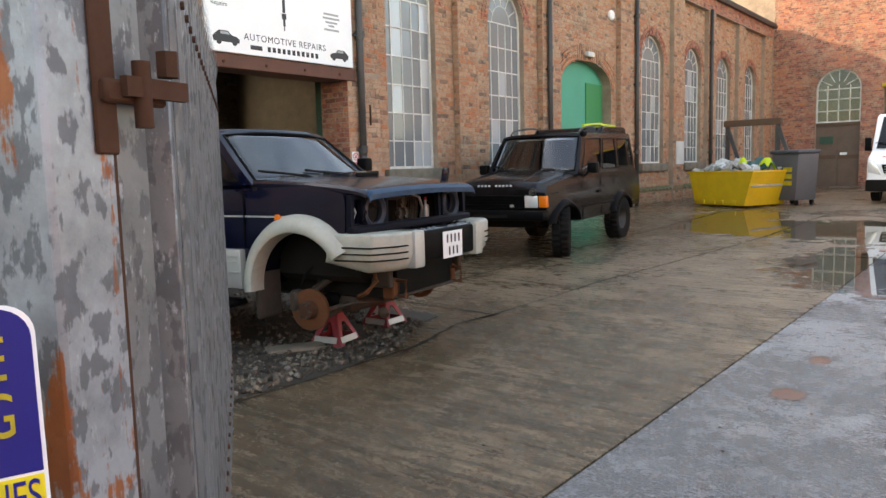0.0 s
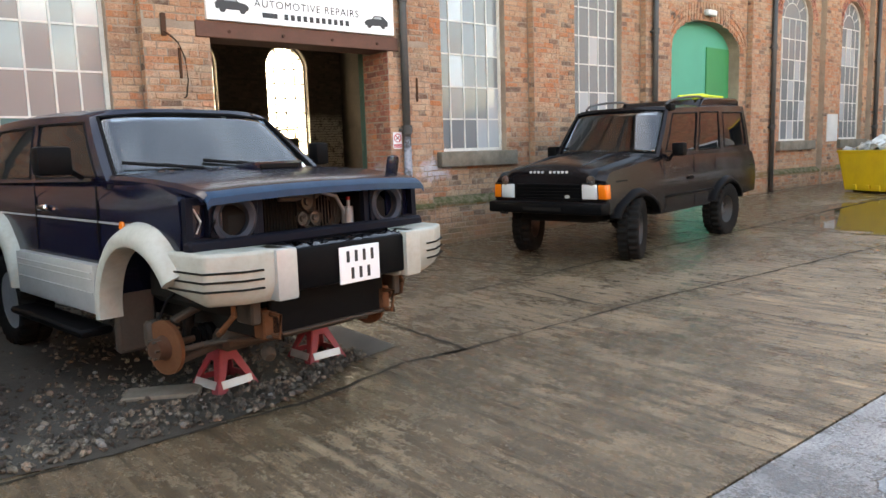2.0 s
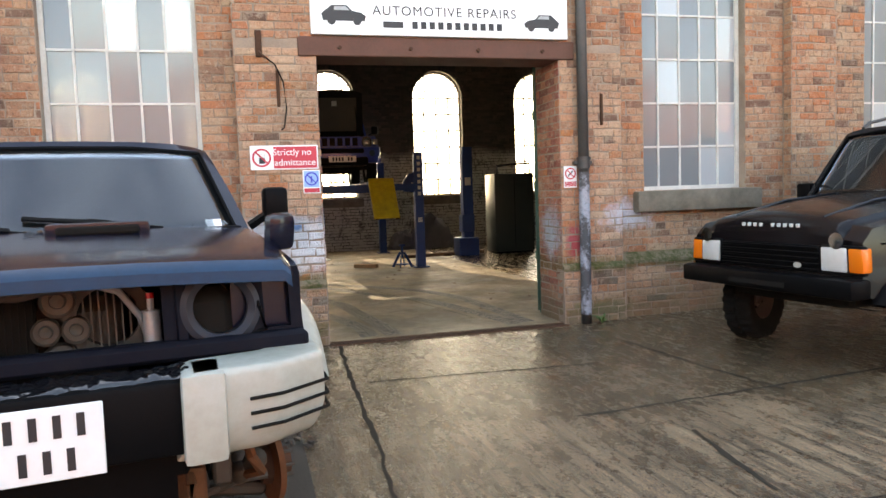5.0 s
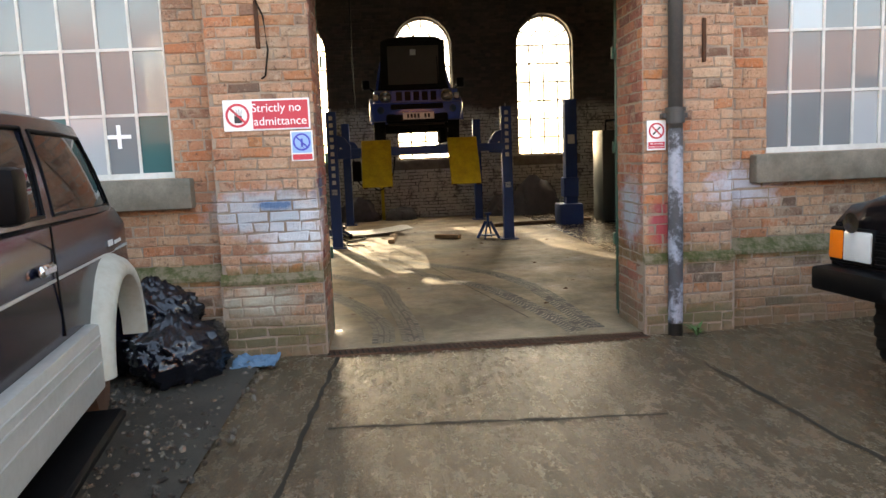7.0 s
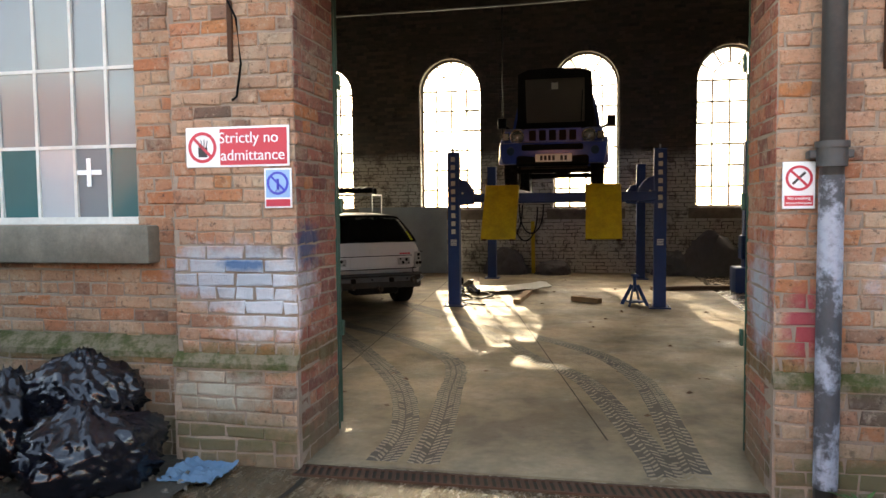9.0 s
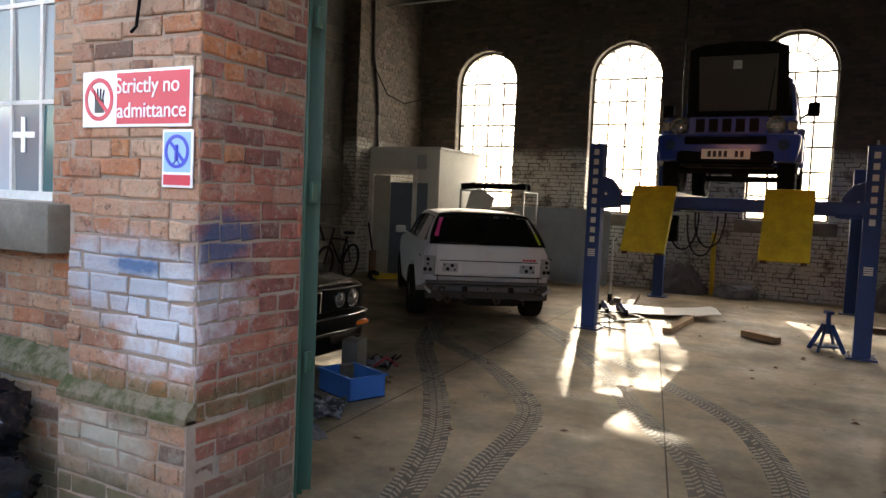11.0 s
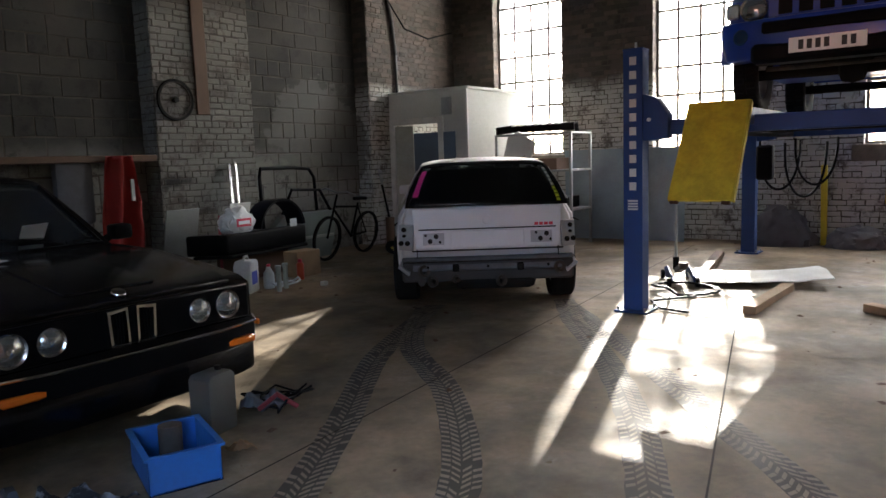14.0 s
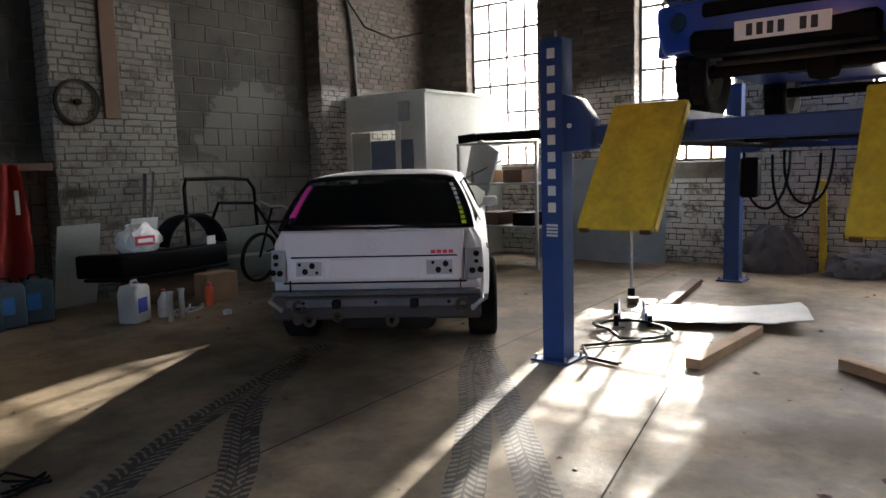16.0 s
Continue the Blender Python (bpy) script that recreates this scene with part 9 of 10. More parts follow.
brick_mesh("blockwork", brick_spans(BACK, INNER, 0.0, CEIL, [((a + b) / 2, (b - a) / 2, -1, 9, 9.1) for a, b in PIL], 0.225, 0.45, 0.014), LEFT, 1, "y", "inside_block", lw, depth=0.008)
for a, b in PIL:
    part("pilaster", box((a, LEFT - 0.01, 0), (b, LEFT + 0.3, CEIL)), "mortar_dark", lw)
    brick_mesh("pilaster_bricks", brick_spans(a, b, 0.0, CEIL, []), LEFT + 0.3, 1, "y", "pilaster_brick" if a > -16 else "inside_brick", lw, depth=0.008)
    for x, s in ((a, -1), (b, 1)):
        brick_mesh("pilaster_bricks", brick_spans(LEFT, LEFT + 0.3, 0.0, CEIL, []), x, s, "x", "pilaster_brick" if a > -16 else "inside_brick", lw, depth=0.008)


def roof_timbers():
    for x in (-12.0, -15.4, -18.6):
        t = thing("roof_truss", pose(0, 0, 0), "dark iron tie beam under the dark roof", "beam", "roof beams")
        part("tie_beam", box((x - 0.10, LEFT, 5.85), (x + 0.10, RIGHT, 6.1), 0.01), "pipe", t)
        for y in (2.0, 5.0, 8.0, 11.0):
            part("strut", box((x - 0.05, y - 0.05, 6.1), (x + 0.05, y + 0.05, CEIL), 0.006), "pipe", t)
    c = thing("ceiling_pipe", pose(0, 0, 0), "thin pale conduit running under the roof with a drop", "conduit")
    part("pipe", tube([(-19.2, LEFT, 5.45), (-19.2, 5.4, 5.45), (-19.2, RIGHT, 5.6)], 0.018, 6), "grey_metal", c)
    part("drop", rod((-19.2, 5.55, 5.45), (-19.2, 5.55, 2.6), 0.012, 6), "black", c)


roof_timbers()


# ---- cabin in the corner ----
def cabin_room():
    x = -18.8
    c = thing("site_cabin", pose(0, 0, 0), "dirty cream boarded cabin with open door in the corner", "cabin")
    part("front_panel", slab([(LEFT + 0.31, 0.0), (1.18, 0.0), (1.18, 2.50), (LEFT + 0.31, 2.50)], x - 0.06, x, "x", [[(-0.30, 0.02), (0.62, 0.02), (0.62, 2.0), (-0.30, 2.0)]]), "cabin", c)
    part("side_panel", box((BACK + 0.03, 1.12, 0.0), (x - 0.06, 1.18, 2.50)), "cabin", c)
    part("top_panel", box((BACK + 0.03, LEFT + 0.31, 2.50), (x + 0.02, 1.22, 2.55), 0.008), "cabin", c)
    part("door_frame", slab([(-0.40, 0.0), (0.72, 0.0), (0.72, 2.1), (-0.40, 2.1)], x, x + 0.025, "x", [[(-0.30, 0.012), (0.62, 0.012), (0.62, 2.0), (-0.30, 2.0)]]), "frame_white", c)
    part("door", box((x - 0.03, -0.29, 0.03), (x + 0.01, 0.10, 1.98), 0.006), "cream", c)
    part("blue_board", box((x - 0.02, 0.11, 0.03), (x + 0.015, 0.95, 1.85), 0.006), plain("dull_blue_board", (0.09, 0.12, 0.16), 0.6, 0, 0.3), c)
    part("corner_strip", box((x - 0.02, 1.16, 0.0), (x + 0.02, 1.20, 2.5), 0.004), "white_dirty", c)
    part("vent_box", box((x, 0.72, 2.12), (x + 0.06, 0.90, 2.40), 0.01), "grey_metal", c)


cabin_room()


# ---- four-post lift ----
def lift():
    l = thing("vehicle_lift", pose(0, 0, 0), "blue four-post vehicle lift with yellow drive-on ramps, raised", "lift")
    posts = [(-15.22, 5.30), (-15.36, 8.25), (-19.4, 5.30), (-19.5, 8.25)]
    for i, (x, y) in enumerate(posts):
        s = 1 if i % 2 == 0 else -1
        p = part("post", slab([(x + 0.075, y - 0.085), (x + 0.075, y + 0.085), (x - 0.075, y + 0.085), (x - 0.075, y + 0.03), (x - 0.055, y + 0.03), (x - 0.055, y + 0.065), (x + 0.055, y + 0.065), (x + 0.055, y - 0.065), (x - 0.055, y - 0.065), (x - 0.055, y - 0.03), (x - 0.075, y - 0.03), (x - 0.075, y - 0.085)], 0.012, 2.27, "z"), "lift_blue", l)
        part("base_plate", box((x - 0.15, y - 0.15, 0.012), (x + 0.15, y + 0.15, 0.03), 0.004), "lift_blue", l)
        for dx in (-0.12, 0.12):
            for dy in (-0.12, 0.12):
                part("floor_bolt", rod((x + dx, y + dy, 0.03), (x + dx, y + dy, 0.06), 0.012, 6), "grey_metal", l)
        part("top_plate", box((x - 0.08, y - 0.09, 2.27), (x + 0.08, y + 0.09, 2.285), 0.003), "lift_blue", l)
        part("rod_end", rod((x, y, 2.285), (x, y, 2.34), 0.012, 6), "grey_metal", l)
        if i < 2:
            n = 10 if i == 0 else 7
            for k in range(n):
                z = 2.18 - k * 0.118
                part("letter_bar", box((x + 0.076, y - 0.03, z - 0.034), (x + 0.0785, y + 0.03, z + 0.034)), "white_dirty", p)
            for k in range(4):
                part("label_bar", box((x + 0.076, y - 0.045, 0.985 - k * 0.024), (x + 0.078, y + 0.045, 1.0 - k * 0.024)), "white_dirty", p)
        gus = [(y + s * 0.085, 1.50), (y + s * 0.30, 1.52), (y + s * 0.30, 1.72), (y + s * 0.20, 1.86), (y + s * 0.085, 1.90)]
        part("carriage", slab(gus if s > 0 else gus[::-1], x - 0.07, x + 0.07, "x", bev=0.01), "lift_blue", l)
        part("wear_pad", rod((x + 0.07, y + s * 0.14, 1.68), (x + 0.085, y + s * 0.14, 1.68), 0.016, 10), "white_dirty", l)
    for a, b in ((0, 1), (2, 3)):
        x = (posts[a][0] + posts[b][0]) / 2
        part("cross_beam", box((x - 0.07, 5.35, 1.545), (x + 0.07, 8.20, 1.675), 0.008), "lift_blue", l)
    for y in (6.03, 7.46):
        r = part("runway", box((-19.6, y - 0.23, 1.655), (-15.10, y + 0.23, 1.715), 0.006), "lift_blue", l)
        part("runway_edge", box((-19.6, y - 0.235, 1.60), (-15.10, y - 0.215, 1.73)), "lift_blue", l)
        part("runway_edge", box((-19.6, y + 0.215, 1.60), (-15.10, y + 0.235, 1.73)), "lift_blue", l)
        ramp_ = part("ramp", moved(box((0, -0.235, -0.012), (0.92, 0.235, 0.012), 0.004), pose(-15.10, y, 1.785, 0, 55, 0)), "yellow", l, "scuffed yellow drive-on ramp")
        for s in (-1, 1):
            part("ramp_edge", moved(box((0, s * 0.235 - 0.008, -0.05), (0.90, s * 0.235 + 0.008, 0.0)), pose(-15.10, y, 1.785, 0, 55, 0)), "yellow", ramp_)
            part("ramp_roller", moved(rod((0.92, s * 0.19 - 0.03, -0.01), (0.92, s * 0.19 + 0.03, -0.01), 0.018, 10), pose(-15.10, y, 1.785, 0, 55, 0)), "rust", ramp_)
    part("cylinder", rod((-19.0, 5.85, 1.58), (-15.8, 5.85, 1.58), 0.045, 12), "black", l)
    part("motor", box((-19.34, 5.42, 1.0), (-19.14, 5.62, 1.45), 0.03), "black", l)
    for dy, dz in ((0.0, 0.0), (0.30, -0.06), (0.42, 0.04)):
        part("hose", tube([(-19.2 + 0.05 * math.sin(a), 5.70 + dy - 0.24 * math.cos(a), 1.50 + dz * 0.5 - (0.62 - dz) * max(0.0, math.sin(a)) ** 0.8) for a in steps(0.0, math.pi, 18)], 0.016, 8), "black", l)
    part("jack_beam", box((-17.9, 5.9, 1.58), (-17.6, 7.6, 1.66), 0.01), "engine_dark", l)


lift()


# ---- things along the side wall ----
def wall_side():
    w = thing("spare_bicycle_wheel", pose(-14.62, LEFT + 0.335, 2.25, 0, 0, 0), "bare bicycle wheel with black tyre hung on the pilaster", "wheel")
    part("tyre", lathe([(0.225, -0.016), (0.255, -0.016), (0.255, 0.016), (0.225, 0.016), (0.225, -0.016)], "Y", 36), "rubber", w)
    part("rim", lathe([(0.21, -0.01), (0.226, -0.01), (0.226, 0.01), (0.21, 0.01), (0.21, -0.01)], "Y", 36), "engine", w)
    part("hub", rod((0, -0.03, 0), (0, 0.03, 0), 0.035, 12), "black", w)
    for k in range(18):
        a = 2 * math.pi * k / 18
        part("spoke", rod((0.03 * math.cos(a), 0, 0.03 * math.sin(a)), (0.215 * math.cos(a), 0, 0.215 * math.sin(a)), 0.002, 4), "engine", w)
    tagged(part("wall_plank", box((-15.12, LEFT + 0.308, 2.08), (-14.93, LEFT + 0.345, 3.55), 0.006), "wood_dark"), "brown timber plank fixed upright to the pilaster", "plank")
    g = thing("handrail", pose(0, 0, 0), "bent black steel rail against the block wall", "rail")
    part("tube", tube([(-15.9, -0.38, 0.03), (-15.9, -0.42, 1.25), (-15.95, -0.45, 1.36), (-16.6, -0.5, 1.36), (-16.95, -0.52, 1.33), (-17.05, -0.52, 1.2), (-17.1, -0.5, 0.03)], 0.025, 8), "black", g)
    c = thing("conduit", pose(0, 0, 0), "sagging black cable and grey conduit on the corner wall", "cable")
    part("conduit", tube([(-19.0, LEFT + 0.34, 2.56), (-19.0, LEFT + 0.34, 3.2), (-18.92, LEFT + 0.34, 3.8), (-18.75, LEFT + 0.34, 4.4), (-18.7, LEFT + 0.34, 5.8)], 0.03, 8), "pipe", c)
    part("cable", tube([(-18.8, LEFT + 0.36, 4.1), (-19.2, LEFT + 0.40, 3.66), (-19.8, LEFT + 0.45, 3.55), (-20.6, LEFT + 0.40, 3.75)], 0.014, 6), "black", c)
    # grey door panel, bench bumper and clutter
    p = thing("salvaged_car_door", pose(-16.45, -0.28, 0.012, -14, 0, 0), "bare grey car door shell leaning against the block wall", "car door")
    part("skin", slab([(-0.6, 0.0), (0.55, 0.0), (0.62, 0.55), (0.45, 0.72), (-0.55, 0.72), (-0.62, 0.4)], -0.05, 0.05, "y", bev=0.02), plain("dull_silver_green", (0.22, 0.25, 0.23), 0.4, 0.3, 0.3), p)
    part("window_frame", tube([(-0.5, 0, 0.72), (-0.2, 0.02, 1.05), (0.35, 0.02, 1.08), (0.45, 0, 0.72)], 0.022, 8), "black", p)
    part("rubbing_strip", box((-0.58, 0.05, 0.33), (0.58, 0.07, 0.37), 0.006), "silver", p)
    b = thing("front_bumper", pose(-15.1, 0.45, 0.012, 0, 0, 6), "loose black plastic car bumper resting on boxes", "bumper")
    part("shell", moved(slab([(-0.95, -0.25), (-0.7, 0.16), (0.7, 0.16), (0.95, -0.25), (0.82, -0.28), (0.6, 0.0), (-0.6, 0.0), (-0.82, -0.28)], 0.36, 0.60, "z", bev=0.03), Matrix.Identity(4)), "black", b)
    part("lip", slab([(-0.90, -0.2), (-0.68, 0.20), (0.68, 0.20), (0.90, -0.2), (0.6, 0.05), (-0.6, 0.05)], 0.32, 0.36, "z", bev=0.01), "black", b)
    part("packing_box", box((-0.5, -0.25, 0.0), (0.5, 0.02, 0.36), 0.01), "wood_dark", b)
    sh = thing("metal_sheet", pose(-14.35, -0.22, 0.012, -12, 0, 4), "pale grey metal sheet leaning on the pilaster", "metal sheet")
    part("sheet", box((-0.24, -0.008, 0), (0.24, 0.008, 0.92), 0.003), plain("pale_grey_sheet", (0.30, 0.31, 0.29), 0.6, 0.1, 0.3), sh)
    tagged(part("cardboard", moved(box((-0.16, -0.01, 0), (0.16, 0.01, 0.34), 0.003), pose(-14.85, 0.35, 0.63, -14, 0, 3)), "white_dirty"), "white board propped on the loose bumper", "board")
    bag = bmesh.new()
    bmesh.ops.create_icosphere(bag, subdivisions=4, radius=1.0)
    for v in bag.verts:
        v.co.z = max(v.co.z, -0.6)
        if v.co.z > 0.5:
            v.co.x *= 0.8
    crumpled(bag, 0.13, 1.8, 3.0)
    moved(bag, Matrix.Diagonal((0.24, 0.15, 0.19, 1)))
    o = thing("carrier_bag", pose(-14.75, 0.46, 0.735, 0, 0, 6), "white plastic carrier bag with a red panel on the bumper", "bag")
    part("bag", bag, plain("white_polythene", (0.72, 0.70, 0.68), 0.4, 0, 0.1), o)
    part("red_panel", moved(box((-0.12, 0, -0.05), (0.12, 0.006, 0.05), 0.002), pose(0.03, 0.155, 0.0)), "red_sign", o)
    part("logo_bar", moved(box((-0.09, 0, -0.02), (0.09, 0.004, 0.02)), pose(0.03, 0.162, 0.0)), "white", o)
    ch = thing("chrome_tubes", pose(0, 0, 0), "pair of bright metal lengths leaning on the pilaster", "metal tube")
    part("tube", beam((-15.02, 0.10, 0.60), (-15.34, -0.36, 1.44), 0.05, 0.02, 0.004), "chrome", ch)
    part("tube", beam((-15.10, 0.10, 0.60), (-15.45, -0.36, 1.46), 0.04, 0.02, 0.004), "chrome", ch)
    rd = thing("red_stand", pose(0, 0, 0), "red tubular stand beside the metal sheet", "stand")
    part("tube", tube([(-14.5, 0.45, 0.02), (-14.62, 0.30, 0.55), (-14.72, 0.18, 0.80), (-14.85, 0.22, 0.78), (-14.95, 0.45, 0.3), (-15.0, 0.5, 0.02)], 0.018, 8), "stand_red", rd)
    al = thing("wheel_arch_liner", pose(-15.40, 0.42, 0.55, 0, 0, 4), "dark blue-black car wheel arch shell on the loose bumper", "car part")
    part("shell", slab(ring_sector(0.0, 0.02, 0.375, 0.39, 8, 172), -0.16, 0.14, "y", bev=0.004), "navy_matt", al)
    part("flange", slab(ring_sector(0.0, 0.02, 0.385, 0.41, 8, 172), 0.12, 0.15, "y", bev=0.004), "black", al)
    part("paper_label", box((-0.24, 0.141, 0.06), (-0.12, 0.145, 0.16)), "white_dirty", al)
    # drums, jugs and cans
    for x, y, t in ((-13.42, 0.36, 10), (-13.72, 0.30, -8), (-13.15, 0.50, 20)):
        d = thing("jerrycan", pose(x, y, 0.012, 0, 0, t), "dirty blue plastic jerrycan standing on the floor", "jerrycan", "blue jerrycans")
        part("can", slab([(-0.14, 0), (0.14, 0), (0.14, 0.36), (0.09, 0.42), (-0.11, 0.42), (-0.14, 0.38)], -0.13, 0.13, "y", bev=0.025), plain("grimy_blue_plastic", (0.03, 0.07, 0.10), 0.5, 0, 0.5), d)
        part("handle", tube([(-0.08, 0, 0.42), (-0.06, 0, 0.47), (0.03, 0, 0.47), (0.05, 0, 0.42)], 0.014, 6), "black", d)
        part("label", box((-0.02, 0.131, 0.14), (0.10, 0.134, 0.30)), "blue_plastic", d)
        part("cap", rod((0.09, 0, 0.41), (0.09, 0, 0.45), 0.03, 10), "black", d)
    j = thing("jerrycan", pose(-14.25, 1.2, 0.012, 0, 0, 30), "white translucent plastic jerrycan with a blue label", "jerrycan")
    part("can", slab([(-0.13, 0), (0.13, 0), (0.13, 0.30), (0.08, 0.36), (-0.10, 0.36), (-0.13, 0.32)], -0.10, 0.10, "y", bev=0.025), "white_dirty", j)
    part("label", box((-0.06, 0.101, 0.10), (0.10, 0.104, 0.24)), "blue_sign", j)
    part("handle", tube([(-0.08, 0, 0.36), (-0.05, 0, 0.40), (0.03, 0, 0.40), (0.05, 0, 0.36)], 0.014, 6), "white_dirty", j)
    q = thing("bottle", pose(-14.55, 1.22, 0.012, 0, 0, 20), "white plastic spray bottle on the floor", "bottle")
    part("body", lathe([(0.001, 0), (0.06, 0.0), (0.065, 0.03), (0.06, 0.17), (0.03, 0.22), (0.022, 0.25), (0.001, 0.25)], "Z", 16), "white_dirty", q)
    part("cap", rod((0, 0, 0.25), (0, 0, 0.275), 0.024, 10), "red_sign", q)
    for x, y in ((-14.45, 1.50), (-14.62, 1.42)):
        tu = thing("tube_can", pose(x, y, 0.012), "slim pale metal tube standing on the floor", "can", "pale cans")
        part("can", lathe([(0.001, 0), (0.03, 0.0), (0.028, 0.02), (0.028, 0.26), (0.035, 0.27), (0.035, 0.29), (0.001, 0.29)], "Z", 14), "cream", tu)
    a = thing("aerosol_can", pose(-15.15, 1.10, 0.012), "orange-red aerosol can on the floor", "can")
    part("can", lathe([(0.001, 0), (0.045, 0.0), (0.045, 0.19), (0.03, 0.21), (0.001, 0.215)], "Z", 16), plain("orange_red_tin", (0.55, 0.07, 0.02), 0.35, 0.2, 0.15), a)
    part("cap", rod((0, 0, 0.21), (0, 0, 0.25), 0.026, 12), "red_sign", a)
    cc = thing("white_cable", pose(0, 0, 0), "tangled white cable on the floor beside the cans", "cable")
    part("loops", tube([(-14.85 + 0.16 * math.cos(k * 0.7) + 0.01 * k, 1.28 + 0.12 * math.sin(k * 0.83), 0.03 + 0.012 * (k % 5)) for k in range(26)], 0.012, 6), "white_dirty", cc)
    tagged(part("wood_box", box((-15.6, 0.75, 0.012), (-15.2, 1.0, 0.33), 0.008), "wood"), "open plywood box beside the loose bumper", "box")
    tagged(part("scrap_card", box((-14.99, 1.66, 0.012), (-14.92, 1.72, 0.06), 0.004), "white"), "small white block lying on the floor", "block")
    ov = thing("overalls", pose(-13.75, -0.30, 0.0), "red overalls hung from a rail on the wall", "clothes")
    bm = bmesh.new()
    bmesh.ops.create_grid(bm, x_segments=18, y_segments=26, size=1.0)
    for v in bm.verts:
        u, h_ = v.co.x, v.co.y
        v.co = Vector((u * (0.16 + 0.10 * (1 - h_) / 2), 0.06 * math.sin(u * 5 + h_ * 1.5) + 0.05 * noise.noise(Vector((u * 2, h_ * 2, 0))), 0.95 + h_ * 0.62))
    bmesh.ops.solidify(bm, geom=list(bm.faces), thickness=0.02)
    part("cloth", bm, "red_cloth", ov, smooth=True)
    part("reflective_strip", box((-0.10, 0.10, 1.05), (-0.06, 0.12, 1.30)), "silver", ov)
    rl = thing("coat_rail", pose(0, 0, 0), "dark coat rail with a black coat on the side wall", "rail")
    part("rail", box((-14.3, LEFT + 0.01, 1.50), (-12.3, LEFT + 0.35, 1.58), 0.01), "wood_dark", rl)
    part("coat", moved(box((-0.22, -0.07, -0.5), (0.22, 0.07, 0.22), 0.06, seg=2), pose(-13.3, LEFT + 0.22, 1.30)), "cloth_dark", rl)
    # bicycle
    bk = thing("bicycle", pose(-17.0, 0.12, 0.012, -8, 0, 8), "old dark bicycle leaning in front of the car door", "bicycle")
    for x in (-0.5, 0.5):
        part("wheel", moved(lathe([(0.29, -0.018), (0.325, -0.018), (0.325, 0.018), (0.29, 0.018), (0.29, -0.018)], "Y", 32), pose(x, 0, 0.325)), "rubber", bk)
    part("frame", join(rod((-0.5, 0, 0.325), (-0.1, 0, 0.30), 0.014), rod((-0.1, 0, 0.30), (0.36, 0, 0.72), 0.018), rod((-0.1, 0, 0.30), (-0.22, 0, 0.80), 0.016), rod((-0.20, 0, 0.74), (0.34, 0, 0.78), 0.016), rod((-0.5, 0, 0.325), (-0.21, 0, 0.76), 0.012), rod((0.5, 0, 0.325), (0.33, 0, 0.95), 0.016)), "black", bk)
    part("saddle", moved(slab([(-0.14, -0.07), (0.13, -0.02), (0.13, 0.02), (-0.14, 0.07)], 0.0, 0.05, "z", bev=0.015), pose(-0.23, 0, 0.84)), "black", bk)
    part("handlebar", tube([(0.30, -0.30, 0.98), (0.36, -0.18, 1.02), (0.34, 0, 0.98), (0.36, 0.18, 1.02), (0.30, 0.30, 0.98)], 0.012), "grey_metal", bk)
    pt = thing("pallet_truck", pose(-17.55, 0.55, 0.012, 0, 0, -40), "yellow-brown pallet truck with a looped handle", "pallet truck")
    part("pump", rod((0, 0, 0.1), (0, 0, 0.55), 0.07, 12), "wood_dark", pt)
    part("handle_bar", rod((0, 0, 0.5), (0.1, 0, 1.05), 0.018), "black", pt)
    part("handle_loop", tube([(0.1, 0, 1.05), (0.1, -0.10, 1.12), (0.12, -0.10, 1.24), (0.13, 0, 1.27), (0.12, 0.10, 1.24), (0.1, 0.10, 1.12), (0.1, 0, 1.05)], 0.014), "grey_metal", pt)
    part("wheel", moved(lathe([(0.03, -0.04), (0.1, -0.04), (0.1, 0.04), (0.03, 0.04), (0.03, -0.04)], "Y", 18), pose(0, 0.1, 0.1)), "rubber", pt)
    part("fork", box((-1.1, 0.1, 0.05), (0, 0.26, 0.10), 0.006), "yellow", pt)
    part("fork", box((-1.1, -0.26, 0.05), (0, -0.1, 0.10), 0.006), "yellow", pt)
    # rack with bumpers
    r = thing("shelf_rack", pose(-19.5, 2.15, 0.012), "grey steel rack piled with car body parts", "rack")
    for x in (-0.35, 0.35):
        for y in (-0.65, 0.65):
            part("upright", box((x - 0.02, y - 0.02, 0), (x + 0.02, y + 0.02, 1.75), 0.003), "grey_metal", r)
    for z in (0.55, 1.15):
        part("shelf", box((-0.37, -0.67, z), (0.37, 0.67, z + 0.03), 0.003), "grey_metal", r)
    part("brace", beam((0.36, -0.65, 1.2), (0.36, 0.65, 1.7), 0.03, 0.01), "wood_dark", r)
    part("top_shelf", box((-0.37, -0.67, 1.72), (0.37, 0.67, 1.75), 0.003), "grey_metal", r)
    for k, (y, z, m) in enumerate(((-0.35, 1.18, "wood"), (0.2, 1.18, "wood_dark"), (-0.2, 0.58, "wood_dark"), (0.35, 0.58, "black"))):
        part("stored_box", box((-0.25, y - 0.16, z), (0.25, y + 0.16, z + 0.18), 0.008), m, r)
    bp = thing("loose_bumper", pose(-19.4, 2.2, 1.79, 8, 0, 90), "slotted dark car bumper lying on top of the rack", "bumper")
    part("shell", slab([(-0.72, -0.22), (-0.6, 0.05), (0.6, 0.05), (0.72, -0.22), (0.66, -0.22), (0.54, 0.0), (-0.54, 0.0), (-0.66, -0.22)], 0.0, 0.12, "z", [], 0.01), "black", bp)
    for k in range(7):
        part("slot_bar", box((-0.42 + k * 0.13, -0.22, 0.12), (-0.36 + k * 0.13, 0.05, 0.135), 0.004), "white_dirty", bp)
